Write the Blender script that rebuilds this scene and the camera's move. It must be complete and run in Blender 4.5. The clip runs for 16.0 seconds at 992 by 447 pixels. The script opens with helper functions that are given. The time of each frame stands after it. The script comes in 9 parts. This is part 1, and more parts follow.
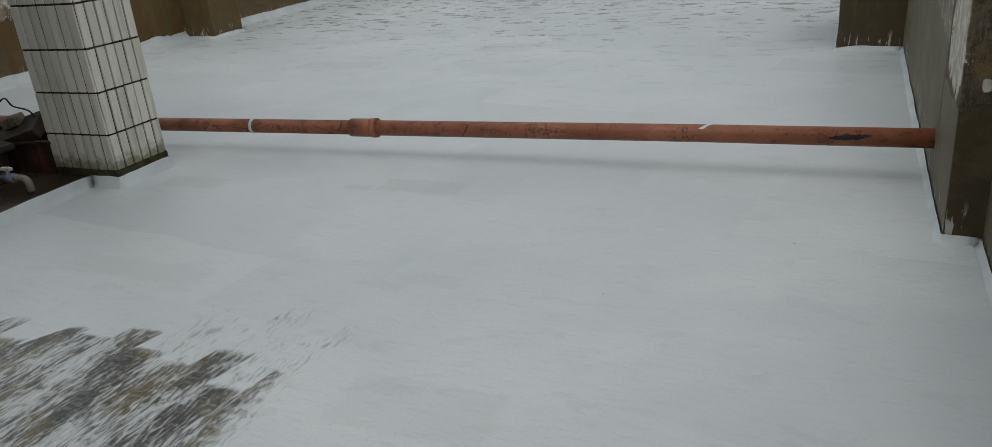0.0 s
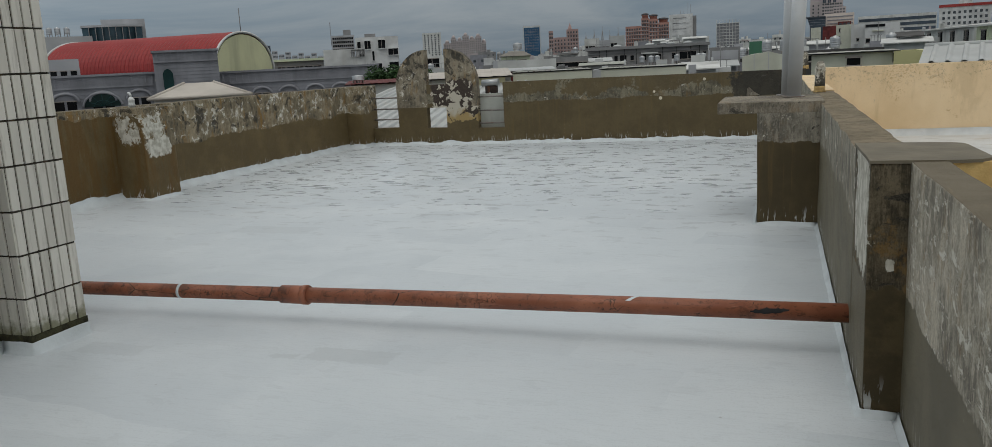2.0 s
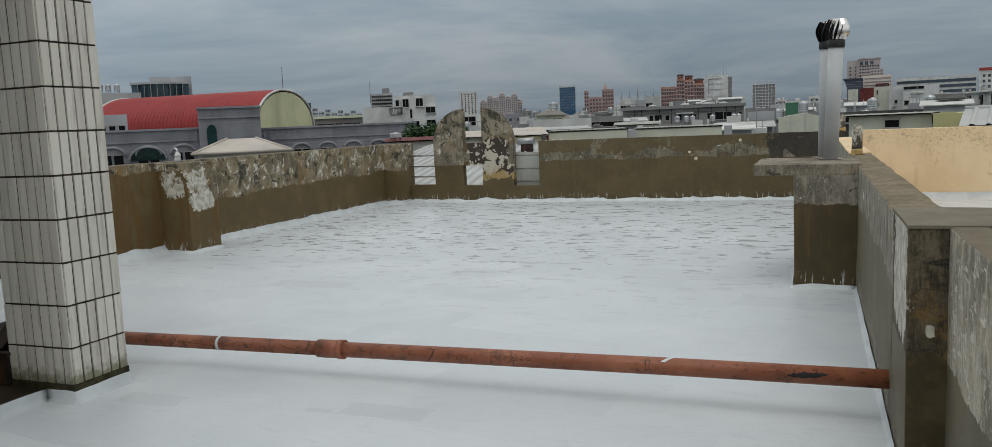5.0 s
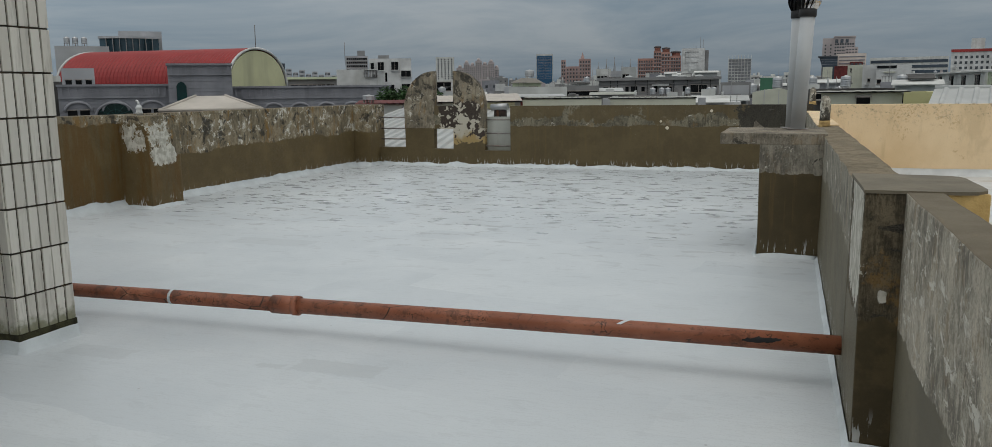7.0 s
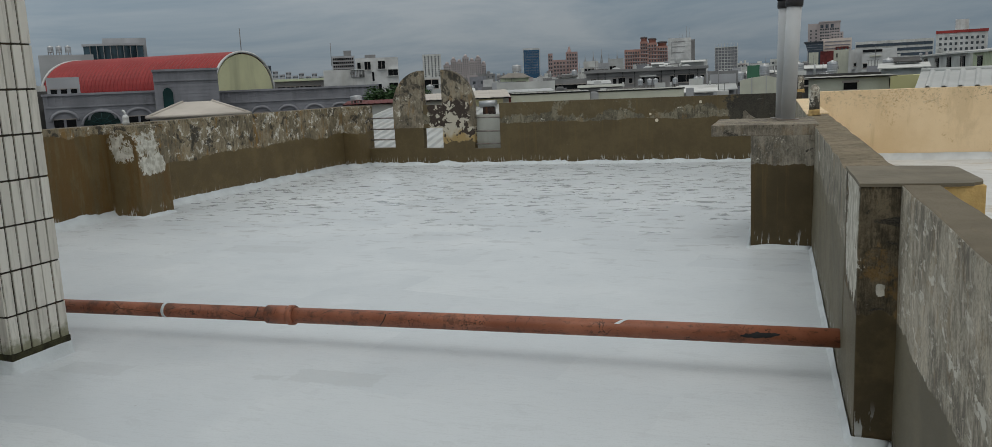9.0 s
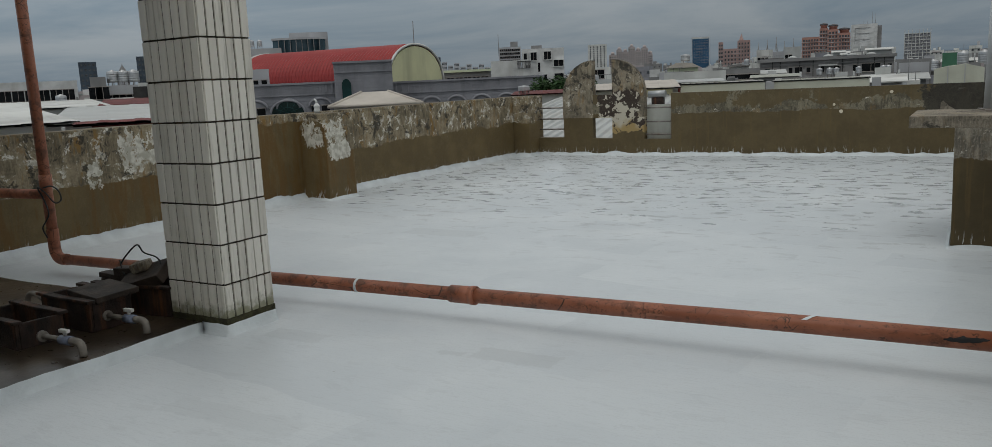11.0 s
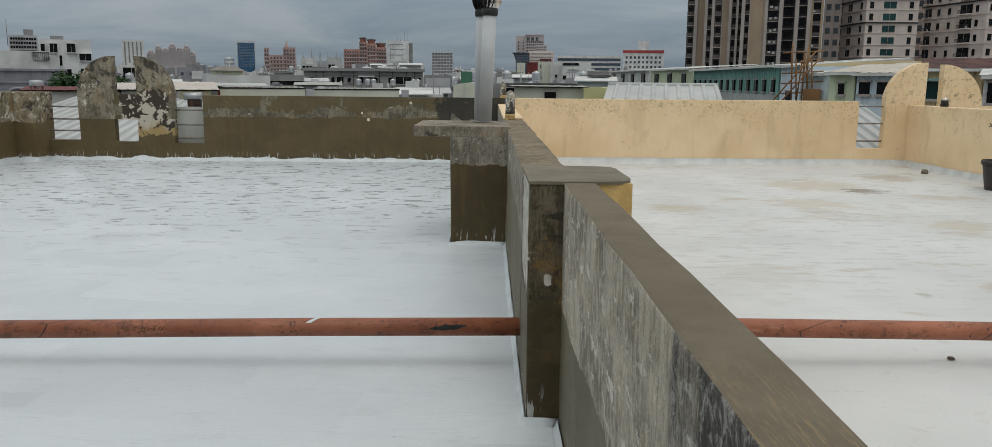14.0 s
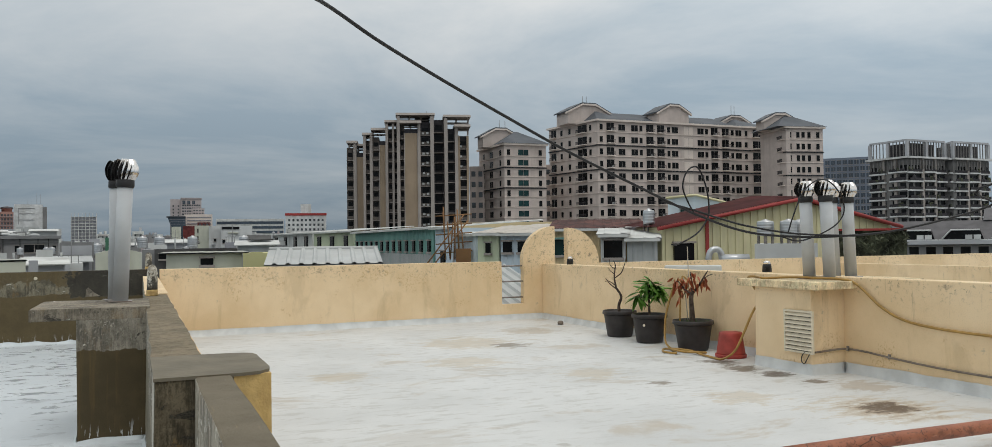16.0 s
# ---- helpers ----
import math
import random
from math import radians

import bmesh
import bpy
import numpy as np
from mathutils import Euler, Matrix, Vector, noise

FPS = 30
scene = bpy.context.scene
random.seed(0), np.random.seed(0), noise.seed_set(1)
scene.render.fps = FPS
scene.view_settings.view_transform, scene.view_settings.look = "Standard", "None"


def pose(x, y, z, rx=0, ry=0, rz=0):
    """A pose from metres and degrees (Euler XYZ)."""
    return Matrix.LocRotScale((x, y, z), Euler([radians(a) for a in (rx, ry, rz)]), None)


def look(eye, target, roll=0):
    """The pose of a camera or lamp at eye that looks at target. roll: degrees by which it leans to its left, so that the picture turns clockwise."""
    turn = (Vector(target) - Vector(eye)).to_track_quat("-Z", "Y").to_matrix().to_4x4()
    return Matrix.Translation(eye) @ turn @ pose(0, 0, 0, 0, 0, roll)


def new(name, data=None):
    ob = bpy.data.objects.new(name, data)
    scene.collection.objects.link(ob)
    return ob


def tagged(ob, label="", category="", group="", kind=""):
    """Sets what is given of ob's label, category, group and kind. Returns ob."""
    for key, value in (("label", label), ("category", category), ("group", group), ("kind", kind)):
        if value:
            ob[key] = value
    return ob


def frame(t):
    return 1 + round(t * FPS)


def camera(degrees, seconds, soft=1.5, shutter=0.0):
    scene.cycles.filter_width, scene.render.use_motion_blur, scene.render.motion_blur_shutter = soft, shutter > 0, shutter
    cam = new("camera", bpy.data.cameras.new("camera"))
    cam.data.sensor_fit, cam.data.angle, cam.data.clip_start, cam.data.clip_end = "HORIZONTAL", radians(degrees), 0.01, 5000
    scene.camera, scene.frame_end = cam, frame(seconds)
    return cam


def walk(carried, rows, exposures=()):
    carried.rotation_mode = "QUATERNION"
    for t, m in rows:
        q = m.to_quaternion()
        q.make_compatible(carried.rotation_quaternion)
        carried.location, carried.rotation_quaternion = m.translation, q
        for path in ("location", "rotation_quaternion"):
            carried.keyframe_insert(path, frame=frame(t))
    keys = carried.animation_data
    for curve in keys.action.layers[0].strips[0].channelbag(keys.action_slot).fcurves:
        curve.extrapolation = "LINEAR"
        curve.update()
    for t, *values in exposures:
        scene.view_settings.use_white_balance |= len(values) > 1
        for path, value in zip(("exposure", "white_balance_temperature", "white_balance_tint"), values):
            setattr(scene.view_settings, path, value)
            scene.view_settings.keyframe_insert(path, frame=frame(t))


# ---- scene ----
cam = camera(62.2, 16.0, 0.75)
PATH = [
    (0, (-0.361, -0.064, 1.333), (-1.125, 1.627, 0.586), -5.1),
    (0.5, (-0.347, -0.06, 1.335), (-1.084, 1.663, 0.637), -7.2),
    (1, (-0.339, -0.059, 1.344), (-1.032, 1.686, 0.656), -7.5),
    (1.2, (-0.334, -0.068, 1.344), (-1.01, 1.688, 0.666), -7.4),
    (1.3, (-0.331, -0.071, 1.343), (-0.998, 1.697, 0.689), -7.1),
    (1.5, (-0.323, -0.049, 1.341), (-0.976, 1.752, 0.767), -6.1),
    (1.7, (-0.318, -0.051, 1.348), (-0.963, 1.784, 0.884), -4.0),
    (1.8, (-0.316, -0.053, 1.354), (-0.96, 1.791, 0.922), -3.5),
    (2, (-0.314, -0.055, 1.368), (-0.958, 1.8, 0.988), -3.0),
    (2.2, (-0.312, -0.053, 1.376), (-0.958, 1.809, 1.035), -2.8),
    (2.5, (-0.305, -0.046, 1.382), (-0.949, 1.824, 1.083), -2.7),
    (3, (-0.273, -0.035, 1.388), (-0.864, 1.855, 1.113), -2.4),
    (3.2, (-0.26, -0.027, 1.387), (-0.767, 1.888, 1.114), -2.1),
    (3.5, (-0.251, -0.02, 1.381), (-0.707, 1.908, 1.112), -1.9),
    (4, (-0.257, -0.031, 1.372), (-0.712, 1.899, 1.108), -1.9),
    (4.5, (-0.296, -0.067, 1.378), (-0.862, 1.834, 1.121), -2.3),
    (4.7, (-0.308, -0.088, 1.384), (-0.949, 1.79, 1.132), -2.6),
    (5.75, (-0.309, -0.108, 1.366), (-1.1, 1.712, 1.14), -1.6),
    (6.8, (-0.275, -0.053, 1.331), (-0.988, 1.795, 1.055), -0.5),
    (7, (-0.265, -0.021, 1.324), (-0.924, 1.84, 1.005), -0.7),
    (7.2, (-0.259, 0.003, 1.318), (-0.882, 1.871, 0.973), -0.9),
    (7.5, (-0.253, 0.019, 1.314), (-0.845, 1.893, 0.943), -1.6),
    (7.6, (-0.25, 0.027, 1.316), (-0.833, 1.903, 0.942), -1.9),
    (8, (-0.241, 0.055, 1.337), (-0.8, 1.941, 0.973), -2.1),
    (8.5, (-0.266, 0.042, 1.347), (-0.828, 1.928, 0.992), -2.1),
    (9, (-0.282, 0.004, 1.356), (-0.923, 1.87, 1.026), -2.5),
    (9.4, (-0.308, -0.027, 1.354), (-1.048, 1.806, 1.051), -2.6),
    (9.5, (-0.313, -0.033, 1.354), (-1.079, 1.79, 1.054), -2.6),
    (10, (-0.333, -0.073, 1.355), (-1.239, 1.687, 1.071), -2.4),
    (10.2, (-0.354, -0.098, 1.358), (-1.314, 1.634, 1.073), -2.3),
    (11.25, (-0.354, -0.097, 1.347), (-1.347, 1.603, 0.993), -2.8),
    (12.3, (-0.313, -0.048, 1.34), (-1.167, 1.713, 0.929), -3.3),
    (12.5, (-0.308, -0.043, 1.345), (-1.112, 1.742, 0.936), -3.2),
    (12.7, (-0.29, -0.024, 1.34), (-1.006, 1.802, 0.948), -2.8),
    (13, (-0.249, 0.012, 1.332), (-0.742, 1.914, 0.96), -1.9),
    (13.2, (-0.222, 0.022, 1.332), (-0.544, 1.961, 0.962), -1.3),
    (13.5, (-0.191, 0.026, 1.333), (-0.309, 1.99, 0.975), -0.2),
    (13.7, (-0.177, 0.032, 1.334), (-0.231, 2.0, 0.981), 0.1),
    (14, (-0.156, 0.045, 1.335), (-0.135, 2.016, 0.993), 0.5),
    (14.3, (-0.122, 0.054, 1.338), (0.02, 2.022, 1.011), 0.6),
    (14.5, (-0.1, 0.056, 1.347), (0.144, 2.015, 1.028), 0.7),
    (14.6, (-0.091, 0.056, 1.355), (0.199, 2.01, 1.044), 0.5),
    (14.7, (-0.085, 0.054, 1.364), (0.244, 2.006, 1.077), 0.2),
    (14.8, (-0.079, 0.053, 1.374), (0.276, 2.006, 1.132), -0.1),
    (15, (-0.072, 0.05, 1.394), (0.336, 2.004, 1.272), -0.5),
    (15.2, (-0.067, 0.048, 1.41), (0.417, 1.989, 1.392), -0.5),
    (15.5, (-0.06, 0.048, 1.42), (0.559, 1.95, 1.458), -0.5),
    (15.7, (-0.054, 0.053, 1.419), (0.65, 1.924, 1.46), -0.5),
    (16, (-0.044, 0.073, 1.417), (0.752, 1.907, 1.461), -0.7),
]
EXPOSURES = [(0, -0.42), (0.5, -0.28), (1, -0.24), (1.5, -0.17), (2, -0.26), (2.5, 0.22), (3, -0.07), (3.5, 0.08), (4, 0.2), (4.5, -0.05), (6.8, -0.02), (7, -0.20), (7.5, -0.28), (8, -0.25), (9, -0.25),
             (9.5, -0.27), (10, -0.30), (12.5, -0.38), (13, -0.33), (13.5, -0.21), (14, 0.02), (14.5, 0.02), (15, 0.17), (15.5, 0.17), (16, 0.17)]
walk(cam, [(t, look(eye, target, roll)) for t, eye, target, roll in PATH], EXPOSURES)

# ---- light: an overcast afternoon, brighter overhead than at the skyline ----
world = bpy.data.worlds.new("overcast")
scene.world = world
world.use_nodes = True
wt = world.node_tree
wt.nodes.clear()


def wnode(kind, **props):
    node = wt.nodes.new(kind)
    for key, value in props.items():
        if key == "sky_type":
            node.sky_type = value
        elif key == "operation":
            node.operation = value
        elif key == "data_type":
            node.data_type = value
    return node


sky = wnode("ShaderNodeTexSky", sky_type="NISHITA")
sky.sun_disc = False
SUN_ELEVATION, SUN_AZIMUTH = 70.0, 182.0
sky.sun_elevation, sky.sun_rotation = radians(SUN_ELEVATION), radians(SUN_AZIMUTH)
sky.dust_density = 3.0
wcoord = wnode("ShaderNodeTexCoord")
wsep = wnode("ShaderNodeSeparateXYZ")
wt.links.new(wcoord.outputs["Generated"], wsep.inputs[0])
# cloud deck seen in perspective: direction divided by its height
wadd = wnode("ShaderNodeMath", operation="ADD")
wabs = wnode("ShaderNodeMath", operation="ABSOLUTE")
wt.links.new(wsep.outputs["Z"], wabs.inputs[0])
wt.links.new(wabs.outputs[0], wadd.inputs[0])
wadd.inputs[1].default_value = 0.12
wdiv = wnode("ShaderNodeVectorMath", operation="DIVIDE")
wcomb = wnode("ShaderNodeCombineXYZ")
for k in range(3):
    wt.links.new(wadd.outputs[0], wcomb.inputs[k])
wt.links.new(wcoord.outputs["Generated"], wdiv.inputs[0])
wt.links.new(wcomb.outputs[0], wdiv.inputs[1])
wnoise = wnode("ShaderNodeTexNoise")
wnoise.inputs["Scale"].default_value = 0.55
wnoise.inputs["Detail"].default_value = 7.0
wnoise.inputs["Roughness"].default_value = 0.60
wnoise.inputs["Distortion"].default_value = 0.4
wt.links.new(wdiv.outputs[0], wnoise.inputs["Vector"])
wramp = wnode("ShaderNodeValToRGB")
wramp.color_ramp.elements[0].position = 0.39
wramp.color_ramp.elements[0].color = (0.285, 0.37, 0.45, 1)
wramp.color_ramp.elements[1].position = 0.64
wramp.color_ramp.elements[1].color = (0.46, 0.52, 0.57, 1)
wt.links.new(wnoise.outputs["Fac"], wramp.inputs[0])
# the deck brightens towards the zenith
wmap = wnode("ShaderNodeMapRange")
wmap.inputs["From Min"].default_value = 0.0
wmap.inputs["From Max"].default_value = 0.44
wmap.inputs["To Min"].default_value = 0.64
wmap.inputs["To Max"].default_value = 1.95
wt.links.new(wsep.outputs["Z"], wmap.inputs["Value"])
wdeck0 = wnode("ShaderNodeVectorMath", operation="SCALE")
wt.links.new(wramp.outputs[0], wdeck0.inputs[0])
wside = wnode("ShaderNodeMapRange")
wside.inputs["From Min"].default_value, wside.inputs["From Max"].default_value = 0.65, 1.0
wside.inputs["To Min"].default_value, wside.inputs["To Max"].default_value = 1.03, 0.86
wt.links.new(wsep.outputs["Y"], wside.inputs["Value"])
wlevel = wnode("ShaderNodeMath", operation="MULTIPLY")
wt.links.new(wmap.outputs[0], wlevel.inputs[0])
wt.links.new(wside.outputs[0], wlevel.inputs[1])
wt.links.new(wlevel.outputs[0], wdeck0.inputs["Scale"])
# and is whiter there than near the skyline
wtint = wnode("ShaderNodeMix", data_type="RGBA")
wtint.inputs["A"].default_value = (0.985, 1.0, 1.0, 1)
wtint.inputs["B"].default_value = (1.19, 1.0, 0.84, 1)
wup = wnode("ShaderNodeMapRange")
wup.inputs["From Min"].default_value, wup.inputs["From Max"].default_value = 0.03, 0.5
wt.links.new(wsep.outputs["Z"], wup.inputs["Value"])
wt.links.new(wup.outputs[0], wtint.inputs["Factor"])
wdeck = wnode("ShaderNodeVectorMath", operation="MULTIPLY")
wt.links.new(wdeck0.outputs[0], wdeck.inputs[0])
wt.links.new(wtint.outputs["Result"], wdeck.inputs[1])
wsky = wnode("ShaderNodeVectorMath", operation="SCALE")
wsky.inputs["Scale"].default_value = 0.05
wt.links.new(sky.outputs[0], wsky.inputs[0])
wmix = wnode("ShaderNodeMix", data_type="RGBA")
wmix.inputs["Factor"].default_value = 0.88
wt.links.new(wsky.outputs[0], wmix.inputs["A"])
wt.links.new(wdeck.outputs[0], wmix.inputs["B"])
wbg = wnode("ShaderNodeBackground")
wbg.inputs["Strength"].default_value = 1.0
wout = wnode("ShaderNodeOutputWorld")
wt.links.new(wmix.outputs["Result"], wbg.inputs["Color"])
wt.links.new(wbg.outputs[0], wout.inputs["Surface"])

sun_data = bpy.data.lights.new("sun", "SUN")
sun_data.energy, sun_data.angle, sun_data.color = 0.72, radians(40), (1.0, 0.97, 0.92)
sun = new("sun", sun_data)
sun_from = Vector((math.sin(radians(SUN_AZIMUTH)) * math.cos(radians(SUN_ELEVATION)), math.cos(radians(SUN_AZIMUTH)) * math.cos(radians(SUN_ELEVATION)), math.sin(radians(SUN_ELEVATION))))
sun.matrix_world = look(sun_from * 60, (0, 0, 0))

# ---- materials ----


class Shade:
    """A material under construction: short calls for the nodes that most surfaces need."""

    def __init__(self, name, roughness=0.7, metallic=0.0, specular=0.4):
        self.mat = bpy.data.materials.new(name)
        self.mat.use_nodes = True
        self.tree = self.mat.node_tree
        self.bsdf = self.tree.nodes["Principled BSDF"]
        self.bsdf.inputs["Roughness"].default_value = roughness
        self.bsdf.inputs["Metallic"].default_value = metallic
        self.bsdf.inputs["Specular IOR Level"].default_value = specular
        self.geo = self.tree.nodes.new("ShaderNodeNewGeometry")
        self.pos = self.geo.outputs["Position"]

    def put(self, socket, value):
        if isinstance(value, bpy.types.NodeSocket):
            self.tree.links.new(value, socket)
        elif isinstance(value, (tuple, list)):
            socket.default_value = (*value, 1.0) if len(value) == 3 and len(socket.default_value) == 4 else value
        else:
            socket.default_value = value

    def stretch(self, sx, sy, sz, turn=0.0, vec=None):
        node = self.tree.nodes.new("ShaderNodeMapping")
        self.put(node.inputs["Vector"], vec or self.pos)
        node.inputs["Scale"].default_value = (sx, sy, sz)
        node.inputs["Rotation"].default_value = (0, 0, radians(turn))
        return node.outputs[0]

    def noise(self, scale, detail=4.0, rough=0.55, vec=None, warp=0.0):
        node = self.tree.nodes.new("ShaderNodeTexNoise")
        self.put(node.inputs["Vector"], vec or self.pos)
        for key, value in (("Scale", scale), ("Detail", detail), ("Roughness", rough), ("Distortion", warp)):
            node.inputs[key].default_value = value
        return node.outputs["Fac"]

    def cells(self, scale, vec=None, out="Distance", feature="F1"):
        node = self.tree.nodes.new("ShaderNodeTexVoronoi")
        node.feature = feature
        self.put(node.inputs["Vector"], vec or self.pos)
        node.inputs["Scale"].default_value = scale
        return node.outputs[out]

    def math(self, op, a, b=0.0, clamp=False):
        node = self.tree.nodes.new("ShaderNodeMath")
        node.operation, node.use_clamp = op, clamp
        self.put(node.inputs[0], a)
        self.put(node.inputs[1], b)
        return node.outputs[0]

    def step(self, value, low, high):
        """0 below low, 1 above high, smooth between."""
        node = self.tree.nodes.new("ShaderNodeMapRange")
        node.interpolation_type = "SMOOTHSTEP"
        self.put(node.inputs["Value"], value)
        self.put(node.inputs["From Min"], low)
        self.put(node.inputs["From Max"], high)
        return node.outputs[0]

    def mix(self, fac, a, b):
        node = self.tree.nodes.new("ShaderNodeMix")
        node.data_type = "RGBA"
        self.put(node.inputs["Factor"], fac)
        self.put(node.inputs["A"], a)
        self.put(node.inputs["B"], b)
        return node.outputs["Result"]

    def xyz(self, vec=None):
        node = self.tree.nodes.new("ShaderNodeSeparateXYZ")
        self.put(node.inputs[0], vec or self.pos)
        return node.outputs

    def up(self):
        return self.step(self.xyz(self.geo.outputs["Normal"])[2], 0.6, 0.8)

    def random(self, kind="object"):
        if kind == "island":
            return self.geo.outputs["Random Per Island"]
        return self.tree.nodes.new("ShaderNodeObjectInfo").outputs["Random"]

    def bump(self, height, strength=0.3, distance=0.01):
        node = self.tree.nodes.new("ShaderNodeBump")
        self.put(node.inputs["Height"], height)
        node.inputs["Strength"].default_value = strength
        node.inputs["Distance"].default_value = distance
        self.tree.links.new(node.outputs[0], self.bsdf.inputs["Normal"])

    def done(self, colour, roughness=None):
        self.put(self.bsdf.inputs["Base Color"], colour)
        if roughness is not None:
            self.put(self.bsdf.inputs["Roughness"], roughness)
        return self.mat


def plain(name, colour, roughness=0.7, metallic=0.0, vary=0.12, scale=6.0, bump=0.15, specular=0.4, dirt=None, island=None):
    """A painted, moulded or cast surface with grain and blotches."""
    s = Shade(name, roughness, metallic, specular)
    dark = tuple(c * (1 - 1.6 * vary) for c in colour)
    light = tuple(min(1, c * (1 + vary)) for c in colour)
    fine = s.noise(scale * 8, 4)
    blot = s.noise(scale, 5, 0.6)
    col = s.mix(s.step(blot, 0.3, 0.7), dark, light)
    col = s.mix(s.math("MULTIPLY", s.step(fine, 0.45, 0.8), 0.25), col, tuple(c * 0.7 for c in colour))
    if dirt:
        streak = s.noise(1.0, 5, 0.6, s.stretch(scale * 1.2, scale * 1.2, scale * 0.15))
        col = s.mix(s.math("MULTIPLY", s.step(streak, 0.5, 0.75), 0.6), col, dirt)
    if island:
        col = s.mix(s.math("MULTIPLY", s.random(island), 0.35), col, tuple(c * 0.6 for c in colour))
    s.bump(s.math("ADD", fine, blot), bump, 0.006)
    return s.done(col, s.math("ADD", roughness - 0.08, s.math("MULTIPLY", fine, 0.16)))


def roof_coating():
    """Fresh white waterproof coat: roller laps, thin grey spots farther off, one spot brushed over bare wet slab."""
    s = Shade("white_roof_coating", 0.4, 0.0, 0.5)
    x, y, z = s.xyz()
    white, shade = (0.675, 0.72, 0.75), (0.585, 0.635, 0.67)
    big = s.noise(0.55, 4, 0.6)
    col = s.mix(s.step(big, 0.3, 0.72), shade, white)
    # roller laps
    lap = s.tree.nodes.new("ShaderNodeTexBrick")
    warp = s.tree.nodes.new("ShaderNodeVectorMath")
    warp.operation = "ADD"
    wob = s.tree.nodes.new("ShaderNodeTexNoise")
    wob.inputs["Scale"].default_value = 3.0
    s.tree.links.new(s.pos, wob.inputs["Vector"])
    half = s.tree.nodes.new("ShaderNodeVectorMath")
    half.operation = "SCALE"
    half.inputs["Scale"].default_value = 0.12
    s.tree.links.new(wob.outputs["Color"], half.inputs[0])
    s.tree.links.new(s.stretch(1, 1, 1, 8), warp.inputs[0])
    s.tree.links.new(half.outputs[0], warp.inputs[1])
    s.tree.links.new(warp.outputs[0], lap.inputs["Vector"])
    for key, value in (("Scale", 1.0), ("Mortar Size", 0.0), ("Brick Width", 1.1), ("Row Height", 0.42), ("Bias", 0.0)):
        lap.inputs[key].default_value = value
    lap.inputs["Color1"].default_value = (0, 0, 0, 1)
    lap.inputs["Color2"].default_value = (1, 1, 1, 1)
    lapmask = s.math("MULTIPLY", s.step(s.noise(0.8, 3), 0.38, 0.52), 0.62)
    col = s.mix(s.math("MULTIPLY", lap.outputs["Color"], lapmask), col, (0.52, 0.57, 0.61))
    # brush drag, long streaks
    drag = s.noise(1.0, 5, 0.65, s.stretch(3, 26, 1, 12))
    col = s.mix(s.math("MULTIPLY", s.step(drag, 0.5, 0.75), 0.16), col, (0.5, 0.56, 0.6))
    # thin grey spots, denser towards the far parapet
    far = s.step(y, 4.8, 9.2)
    spot = s.noise(1.0, 7, 0.68, s.stretch(3.6, 7.6, 1), 0.35)
    thin = s.math("MULTIPLY", s.step(s.math("ADD", spot, s.math("MULTIPLY", far, 0.035)), 0.586, 0.604), s.math("ADD", 0.12, s.math("MULTIPLY", far, 0.80)))
    col = s.mix(thin, col, (0.315, 0.345, 0.365))
    rim = s.math("MULTIPLY", s.step(s.math("ABSOLUTE", s.math("SUBTRACT", s.math("ADD", spot, s.math("MULTIPLY", far, 0.035)), 0.575)), 0.012, 0.004), s.math("MULTIPLY", far, 0.6))
    col = s.mix(rim, col, (0.70, 0.745, 0.77))
    # greyer and glossier roller laps
    for cx, cy, rx, ry, shade_k in ((-2.28, 3.335, 0.23, 0.085, 0.36), (-3.62, 3.2, 0.2, 0.08, 0.30), (-1.42, 1.62, 0.24, 0.13, 0.16), (-1.76, 2.38, 0.13, 0.05, 0.2), (-3.05, 2.2, 0.38, 0.08, 0.16), (-2.62, 3.27, 0.07, 0.03, 0.4), (-4.6, 6.2, 0.4, 0.14, 0.3)):
        wobx = s.math("MULTIPLY", s.math("SUBTRACT", s.noise(16, 4, 0.65), 0.5), 0.10)
        ax = s.step(s.math("ABSOLUTE", s.math("ADD", s.math("SUBTRACT", x, cx), wobx)), rx + 0.012, rx - 0.012)
        ay = s.step(s.math("ABSOLUTE", s.math("ADD", s.math("SUBTRACT", y, cy), wobx)), ry + 0.01, ry - 0.01)
        col = s.mix(s.math("MULTIPLY", s.math("MULTIPLY", ax, ay), shade_k), col, (0.42, 0.455, 0.475))
    # bare slab between broken roller strokes beside the plinth: each stroke ends at a place of its own
    slant = s.math("SUBTRACT", x, s.math("MULTIPLY", y, 0.22))
    strip = s.math("FLOOR", s.math("DIVIDE", slant, 0.145))
    lot = s.tree.nodes.new("ShaderNodeTexWhiteNoise")
    lot.noise_dimensions = "1D"
    s.put(lot.inputs["W"], strip)
    end = s.math("ADD", s.math("SUBTRACT", 1.16, s.math("MULTIPLY", s.math("MULTIPLY", strip, 0.145), 0.20)), s.math("MULTIPLY", s.math("SUBTRACT", lot.outputs["Value"], 0.5), 0.20))
    end = s.math("ADD", end, s.math("MULTIPLY", s.math("SUBTRACT", s.noise(30, 4, 0.6), 0.5), 0.06))
    end = s.math("SUBTRACT", end, s.math("MULTIPLY", s.step(slant, -3.26, -3.34), 0.17))
    end = s.math("SUBTRACT", end, s.math("MULTIPLY", s.step(slant, -3.55, -3.75), 0.4))
    deep = s.math("SUBTRACT", end, y)
    inside = s.math("MULTIPLY", s.step(deep, -0.015, 0.02), s.step(s.math("ADD", x, s.math("MULTIPLY", s.noise(24, 5, 0.7), 0.24)), -1.76, -1.84))
